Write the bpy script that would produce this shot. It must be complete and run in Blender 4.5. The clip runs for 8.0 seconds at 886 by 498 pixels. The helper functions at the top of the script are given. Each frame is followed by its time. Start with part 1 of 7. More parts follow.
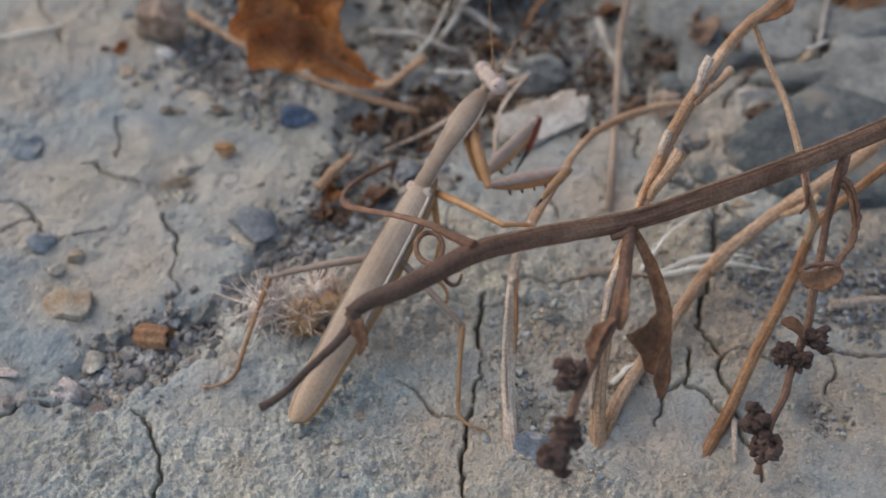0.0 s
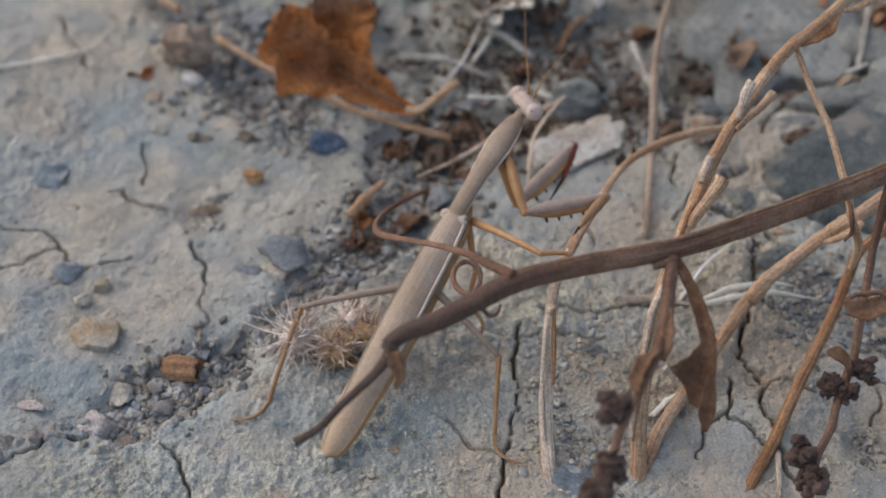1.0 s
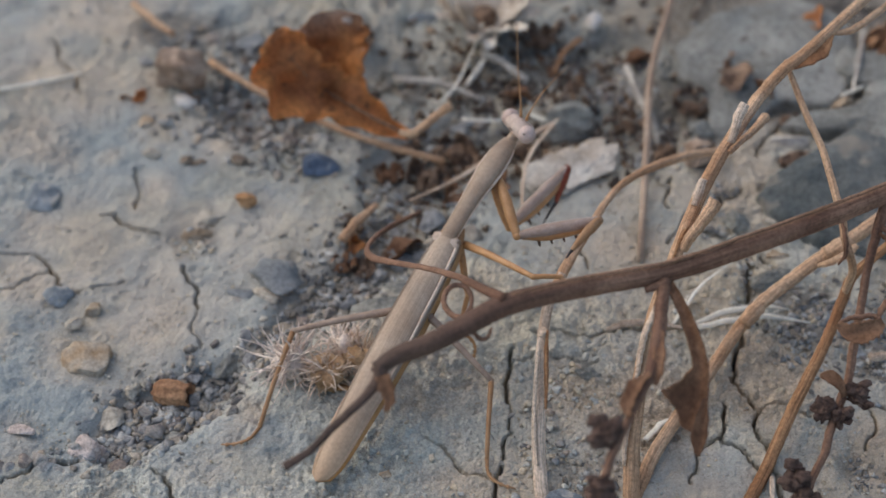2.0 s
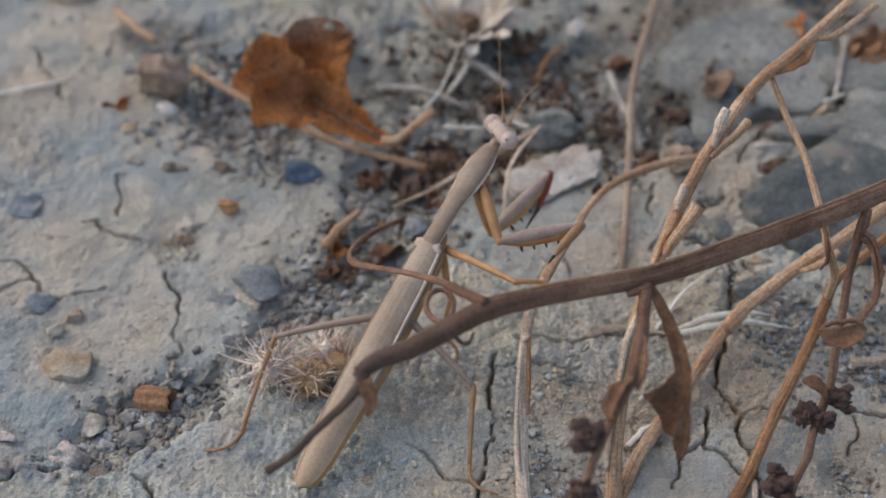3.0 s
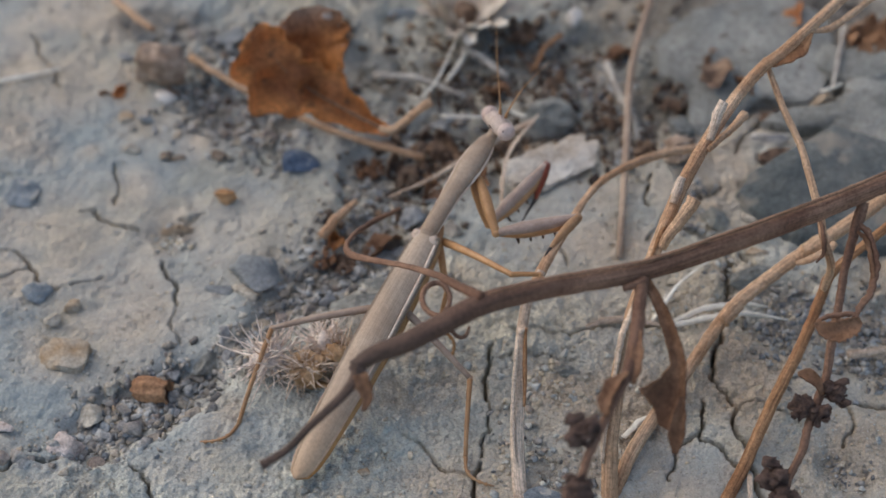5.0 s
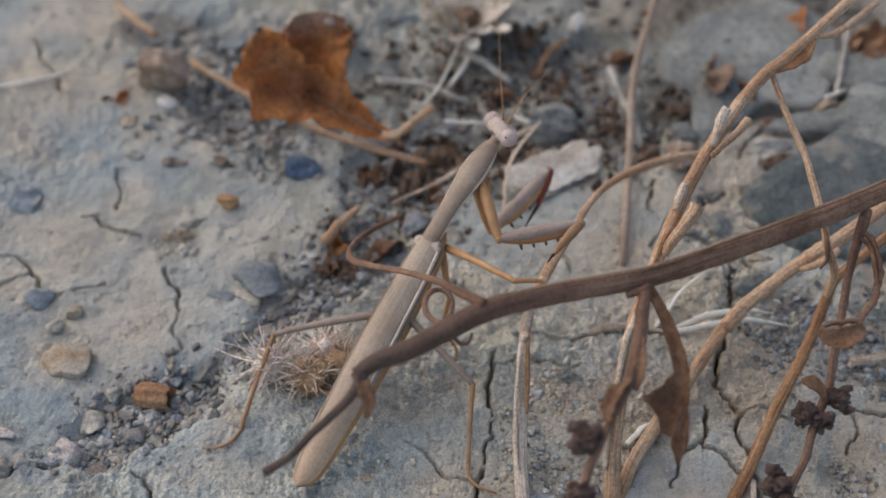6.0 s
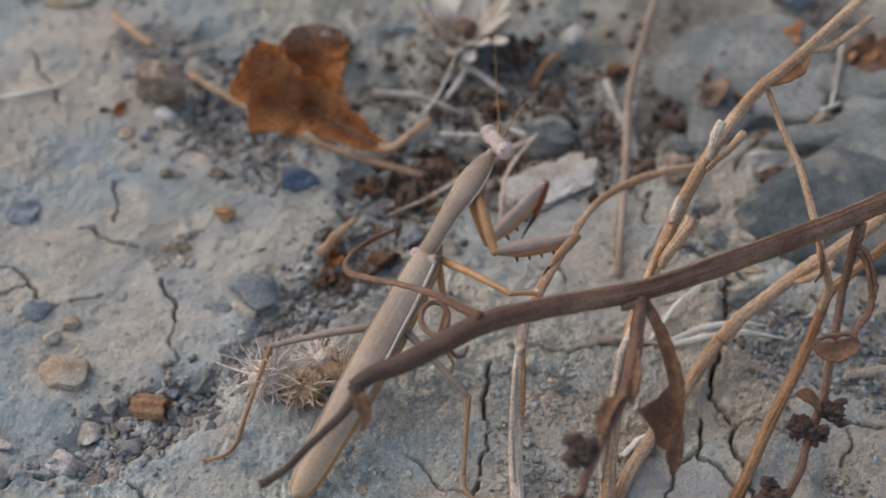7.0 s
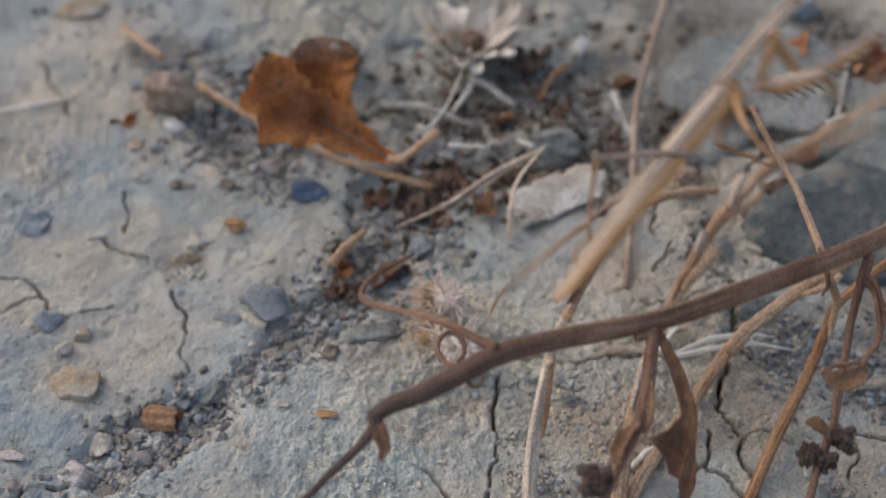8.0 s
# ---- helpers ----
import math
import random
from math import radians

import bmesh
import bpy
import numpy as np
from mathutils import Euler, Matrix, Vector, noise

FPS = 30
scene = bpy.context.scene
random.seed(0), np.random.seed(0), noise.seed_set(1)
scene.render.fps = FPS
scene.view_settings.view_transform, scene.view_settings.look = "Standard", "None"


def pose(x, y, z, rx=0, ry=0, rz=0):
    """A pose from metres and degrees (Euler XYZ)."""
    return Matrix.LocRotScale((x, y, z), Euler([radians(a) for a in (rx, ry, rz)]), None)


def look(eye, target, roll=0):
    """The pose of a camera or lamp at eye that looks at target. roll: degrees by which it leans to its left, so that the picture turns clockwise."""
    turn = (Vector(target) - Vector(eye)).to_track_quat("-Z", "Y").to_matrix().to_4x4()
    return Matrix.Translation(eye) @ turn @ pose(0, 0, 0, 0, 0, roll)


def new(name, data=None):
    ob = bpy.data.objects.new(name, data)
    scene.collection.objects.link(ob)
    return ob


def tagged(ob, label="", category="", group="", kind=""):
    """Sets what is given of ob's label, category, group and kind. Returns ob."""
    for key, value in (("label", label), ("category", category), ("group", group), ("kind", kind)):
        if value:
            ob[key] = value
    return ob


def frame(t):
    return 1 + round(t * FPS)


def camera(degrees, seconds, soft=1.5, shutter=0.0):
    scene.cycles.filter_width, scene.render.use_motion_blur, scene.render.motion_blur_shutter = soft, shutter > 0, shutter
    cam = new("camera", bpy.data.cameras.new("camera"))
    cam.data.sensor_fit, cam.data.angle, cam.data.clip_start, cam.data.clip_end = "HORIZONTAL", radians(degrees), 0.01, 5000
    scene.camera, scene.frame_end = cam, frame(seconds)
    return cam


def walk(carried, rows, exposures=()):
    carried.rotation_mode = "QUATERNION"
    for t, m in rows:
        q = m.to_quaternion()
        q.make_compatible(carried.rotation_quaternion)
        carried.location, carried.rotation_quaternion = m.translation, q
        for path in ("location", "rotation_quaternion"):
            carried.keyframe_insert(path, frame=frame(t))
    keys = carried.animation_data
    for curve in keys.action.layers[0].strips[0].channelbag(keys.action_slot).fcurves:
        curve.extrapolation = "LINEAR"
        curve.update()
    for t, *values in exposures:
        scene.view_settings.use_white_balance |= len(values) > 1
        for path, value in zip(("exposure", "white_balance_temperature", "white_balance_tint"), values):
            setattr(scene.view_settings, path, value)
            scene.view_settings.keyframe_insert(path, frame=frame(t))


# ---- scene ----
CM = 0.01

# ---- camera ----
cam = camera(26.0, 8.0, shutter=0.5)
cam.data.dof.use_dof = True
cam.data.dof.focus_distance = 0.222
cam.data.dof.aperture_fstop = 19.0
# seconds, eye in centimetres, yaw, pitch and roll in degrees
PATH = [
    (0.0, 0.126, -16.996, 18.765, 0.696, -49.103, -0.363),
    (0.5, -0.05, -16.768, 18.504, 0.819, -48.711, -0.518),
    (1.0, -0.164, -16.609, 18.417, 1.208, -48.393, -0.892),
    (1.5, -0.083, -16.539, 18.37, 1.487, -48.009, -1.12),
    (3.0, 0.018, -16.63, 18.229, 0.73, -47.18, -0.605),
    (3.5, 0.044, -16.573, 18.217, 0.281, -47.84, -0.268),
    (4.0, 0.0, -16.52, 18.348, 0.0, -48.0, 0.0),
    (4.5, 0.059, -16.513, 18.388, 0.472, -47.98, -0.343),
    (6.0, 0.072, -16.418, 18.388, 0.913, -47.9, -0.604),
    (6.5, -0.006, -16.419, 18.447, 0.845, -47.602, -0.526),
    (7.0, 0.083, -16.421, 18.493, 0.78, -47.699, -0.413),
    (7.5, -0.038, -16.451, 18.547, 0.354, -47.582, -0.098),
    (8.0, -0.048, -16.42, 18.688, 0.724, -47.658, -0.362),
]
walk(cam, [(t, pose(x * CM, y * CM, z * CM, 90 + pitch, 0, yaw) @ pose(0, 0, 0, 0, 0, roll)) for t, x, y, z, yaw, pitch, roll in PATH])

# ---- light: open shade under a clear sky ----
world = bpy.data.worlds.new("sky")
scene.world = world
world.use_nodes = True
sky = world.node_tree.nodes.new("ShaderNodeTexSky")
sky.sky_type, sky.sun_disc = "NISHITA", False
sky.sun_elevation, sky.sun_rotation = radians(38), radians(-60)
sky.air_density, sky.dust_density, sky.ozone_density = 1.0, 2.0, 1.0
background = world.node_tree.nodes["Background"]
background.inputs["Strength"].default_value = 0.14
world.node_tree.links.new(sky.outputs[0], background.inputs["Color"])
sun = new("sun", bpy.data.lights.new("sun", "SUN"))
sun.data.energy, sun.data.angle, sun.data.color = 0.58, radians(60), (1.0, 0.9, 0.78)
sun.matrix_world = look((-0.25, 0.12, 0.6), (0, 0, 0))
scene.view_settings.exposure = 0.45


# ---- materials ----
def ramp(nodes, fac, links, stops):
    r = nodes.new("ShaderNodeValToRGB")
    while len(r.color_ramp.elements) < len(stops):
        r.color_ramp.elements.new(0.5)
    for e, (p, c) in zip(r.color_ramp.elements, stops):
        e.position, e.color = p, (*c, 1)
    links.new(fac, r.inputs[0])
    return r.outputs[0]


def noise_tex(nt, vec, scale, detail=6.0, rough=0.6):
    n = nt.nodes.new("ShaderNodeTexNoise")
    n.inputs["Scale"].default_value, n.inputs["Detail"].default_value, n.inputs["Roughness"].default_value = scale, detail, rough
    nt.links.new(vec, n.inputs["Vector"])
    return n.outputs["Fac"]


def mixed(nt, a, b, fac, mode="MIX"):
    m = nt.nodes.new("ShaderNodeMix")
    m.data_type, m.blend_type = "RGBA", mode
    for value, socket in ((a, m.inputs[6]), (b, m.inputs[7]), (fac, m.inputs[0])):
        if isinstance(value, (int, float)):
            socket.default_value = value
        elif isinstance(value, tuple):
            socket.default_value = (*value, 1)
        else:
            nt.links.new(value, socket)
    return m.outputs[2]


def material(name, dark, light, scale, fine, roughness=0.85, bump=0.3, depth=0.0002, streak=None, random_by="", spread=0.35, spots=None, sheen=0.0, lines_mix=0.75, grain_mix=0.6, tip=None, thin=0.0, rim=None):
    """Two colours in patches (scale per metre), grain (fine per metre), relief. streak: (around, along) on the UV of tubes."""
    m = bpy.data.materials.new(name)
    m.use_nodes = True
    nt = m.node_tree
    nodes, links = nt.nodes, nt.links
    bsdf = nodes["Principled BSDF"]
    coord = nodes.new("ShaderNodeTexCoord")
    vec = coord.outputs["Object"]
    col = ramp(nodes, noise_tex(nt, vec, scale), links, [(0.38, dark), (0.62, light)])
    grain = noise_tex(nt, vec, fine, 8.0, 0.7)
    relief = grain
    if streak:
        mp = nodes.new("ShaderNodeMapping")
        mp.inputs["Scale"].default_value = (streak[0], streak[1], 1)
        links.new(coord.outputs["UV"], mp.inputs["Vector"])
        lines = noise_tex(nt, mp.outputs[0], 1.0, 5.0, 0.65)
        col = mixed(nt, col, ramp(nodes, lines, links, [(0.38, (0.4, 0.35, 0.31)), (0.5, (0.95, 0.94, 0.93)), (0.62, (1.35, 1.33, 1.3))]), lines_mix, "MULTIPLY")
        relief = lines
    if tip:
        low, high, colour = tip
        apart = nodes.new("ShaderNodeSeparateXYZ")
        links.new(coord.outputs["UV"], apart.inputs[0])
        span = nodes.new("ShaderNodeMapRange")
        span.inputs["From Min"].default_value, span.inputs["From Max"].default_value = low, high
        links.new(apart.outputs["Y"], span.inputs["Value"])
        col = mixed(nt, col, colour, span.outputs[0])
    if rim:
        apart = nodes.new("ShaderNodeSeparateXYZ")
        links.new(coord.outputs["UV"], apart.inputs[0])
        out = nodes.new("ShaderNodeMath")
        out.operation, out.inputs[1].default_value = "SUBTRACT", 0.5
        links.new(apart.outputs["X"], out.inputs[0])
        far = nodes.new("ShaderNodeMath")
        far.operation = "ABSOLUTE"
        links.new(out.outputs[0], far.inputs[0])
        span = nodes.new("ShaderNodeMapRange")
        span.inputs["From Min"].default_value, span.inputs["From Max"].default_value = 0.24, 0.46
        links.new(far.outputs[0], span.inputs["Value"])
        col = mixed(nt, col, rim, mixed(nt, (0, 0, 0), span.outputs[0], ramp(nodes, noise_tex(nt, vec, 240.0, 4.0, 0.6), links, [(0.35, (0.25, 0.25, 0.25)), (0.6, (1, 1, 1))])))
    col = mixed(nt, col, ramp(nodes, grain, links, [(0.38, (0.55, 0.53, 0.51)), (0.5, (1, 1, 1)), (0.63, (1.4, 1.4, 1.38))]), grain_mix, "MULTIPLY")
    if spots:
        size, colour, low = spots
        col = mixed(nt, col, colour, ramp(nodes, noise_tex(nt, vec, size, 3.0, 0.5), links, [(low, (0, 0, 0)), (low + 0.08, (1, 1, 1))]))
    if random_by:
        if random_by == "island":
            rnd = nodes.new("ShaderNodeNewGeometry").outputs["Random Per Island"]
        else:
            rnd = nodes.new("ShaderNodeObjectInfo").outputs["Random"]
        lo, hi = 1 - spread, 1 + spread
        tone = ramp(nodes, rnd, links, [(0.0, (lo, lo, lo * 1.05)), (0.3, (hi * 0.95, hi * 0.82, hi * 0.66)), (0.55, (0.8, 0.84, 0.9)), (0.8, (hi, hi, hi * 0.97)), (1.0, (lo * 1.1, lo * 0.9, lo * 0.8))])
        col = mixed(nt, col, tone, 1.0, "MULTIPLY")
    links.new(col, bsdf.inputs["Base Color"])
    bsdf.inputs["Roughness"].default_value = roughness
    bsdf.inputs["Specular IOR Level"].default_value = 0.3
    if sheen:
        bsdf.inputs["Sheen Weight"].default_value = sheen
    b = nodes.new("ShaderNodeBump")
    b.inputs["Strength"].default_value, b.inputs["Distance"].default_value = bump, depth
    links.new(relief, b.inputs["Height"])
    links.new(b.outputs[0], bsdf.inputs["Normal"])
    if thin:
        through_light = nodes.new("ShaderNodeBsdfTranslucent")
        links.new(col, through_light.inputs["Color"])
        blend = nodes.new("ShaderNodeMixShader")
        blend.inputs[0].default_value = thin
        links.new(bsdf.outputs[0], blend.inputs[1])
        links.new(through_light.outputs[0], blend.inputs[2])
        links.new(blend.outputs[0], nodes["Material Output"].inputs["Surface"])
    return m


def ground_material():
    """Dry clay: grey-blue silt, warm ochre stains and dark humus, mixed by the soil map of the mesh."""
    m = bpy.data.materials.new("dry_clay")
    m.use_nodes = True
    nt = m.node_tree
    nodes, links = nt.nodes, nt.links
    bsdf = nodes["Principled BSDF"]
    vec = nodes.new("ShaderNodeTexCoord").outputs["Object"]
    soil = nodes.new("ShaderNodeAttribute")
    soil.attribute_name = "soil"
    sep = nodes.new("ShaderNodeSeparateColor")
    links.new(soil.outputs["Color"], sep.inputs[0])
    crust = soil.outputs["Alpha"]
    crumbly = ramp(nodes, noise_tex(nt, vec, 90.0, 8.0, 0.65), links, [(0.36, (0.43, 0.427, 0.38)), (0.5, (0.548, 0.538, 0.472)), (0.64, (0.645, 0.622, 0.538))])
    washed = ramp(nodes, noise_tex(nt, vec, 70.0, 7.0, 0.6), links, [(0.36, (0.252, 0.269, 0.262)), (0.5, (0.32, 0.332, 0.313)), (0.64, (0.382, 0.38, 0.343))])
    silt = mixed(nt, crumbly, washed, crust)
    peach = ramp(nodes, noise_tex(nt, vec, 230.0, 7.0, 0.65), links, [(0.36, (0.46, 0.365, 0.265)), (0.64, (0.61, 0.5, 0.38))])
    humus = ramp(nodes, noise_tex(nt, vec, 600.0, 8.0, 0.7), links, [(0.4, (0.07, 0.058, 0.05)), (0.62, (0.25, 0.215, 0.18))])
    tint = ramp(nodes, noise_tex(nt, vec, 48.0, 5.0, 0.6), links, [(0.4, (0.95, 0.99, 1.01)), (0.5, (1, 1, 1)), (0.6, (1.06, 1.0, 0.91))])
    silt = mixed(nt, silt, tint, 1.0, "MULTIPLY")
    col = mixed(nt, silt, peach, sep.outputs[0])
    col = mixed(nt, col, humus, sep.outputs[1])
    # grain tones, raised in contrast to stand in for weak relief shading
    grain = noise_tex(nt, vec, 2200.0, 8.0, 0.75)
    col = mixed(nt, col, ramp(nodes, grain, links, [(0.4, (0.6, 0.58, 0.55)), (0.5, (1.03, 1.03, 1.02)), (0.6, (1.42, 1.4, 1.36))]), sep.outputs[2], "MULTIPLY")
    blotch = noise_tex(nt, vec, 330.0, 6.0, 0.7)
    col = mixed(nt, col, ramp(nodes, blotch, links, [(0.38, (0.66, 0.67, 0.7)), (0.5, (1, 1, 1)), (0.62, (1.22, 1.17, 1.08))]), 0.32, "MULTIPLY")
    # finer tones: tiny highlights and shaded pits put into the colour
    fine = noise_tex(nt, vec, 4200.0, 3.0, 0.6)
    col = mixed(nt, col, ramp(nodes, fine, links, [(0.38, (0.55, 0.53, 0.51)), (0.5, (1.04, 1.04, 1.03)), (0.62, (1.5, 1.48, 1.42))]), sep.outputs[2], "MULTIPLY")
    specks = ramp(nodes, noise_tex(nt, vec, 2600.0, 2.0, 0.5), links, [(0.66, (0, 0, 0)), (0.7, (1, 1, 1))])
    col = mixed(nt, col, (0.14, 0.12, 0.1), mixed(nt, (0, 0, 0), specks, 0.4))
    spots = ramp(nodes, noise_tex(nt, vec, 380.0, 3.0, 0.5), links, [(0.68, (0, 0, 0)), (0.73, (1, 1, 1))])
    col = mixed(nt, col, (0.22, 0.19, 0.165), mixed(nt, (0, 0, 0), spots, 0.55))
    links.new(col, bsdf.inputs["Base Color"])
    bsdf.inputs["Roughness"].default_value = 0.95
    bsdf.inputs["Specular IOR Level"].default_value = 0.15
    b = nodes.new("ShaderNodeBump")
    b.inputs["Strength"].default_value, b.inputs["Distance"].default_value = 0.9, 0.0008
    links.new(grain, b.inputs["Height"])
    worn = nodes.new("ShaderNodeMapRange")
    worn.inputs["To Min"].default_value, worn.inputs["To Max"].default_value = 0.6, 0.25
    links.new(crust, worn.inputs["Value"])
    links.new(worn.outputs[0], b.inputs["Strength"])
    cells = nodes.new("ShaderNodeTexVoronoi")
    cells.inputs["Scale"].default_value, cells.inputs["Randomness"].default_value = 1900.0, 1.0
    links.new(vec, cells.inputs["Vector"])
    b3 = nodes.new("ShaderNodeBump")
    b3.invert = True
    b3.inputs["Strength"].default_value, b3.inputs["Distance"].default_value = 0.7, 0.0006
    links.new(cells.outputs["Distance"], b3.inputs["Height"])
    links.new(worn.outputs[0], b3.inputs["Strength"])
    links.new(b3.outputs[0], b.inputs["Normal"])
    b2 = nodes.new("ShaderNodeBump")
    b2.inputs["Strength"].default_value, b2.inputs["Distance"].default_value = 0.5, 0.0004
    links.new(noise_tex(nt, vec, 500.0, 6.0, 0.6), b2.inputs["Height"])
    links.new(b.outputs[0], b2.inputs["Normal"])
    links.new(b2.outputs[0], bsdf.inputs["Normal"])
    return m


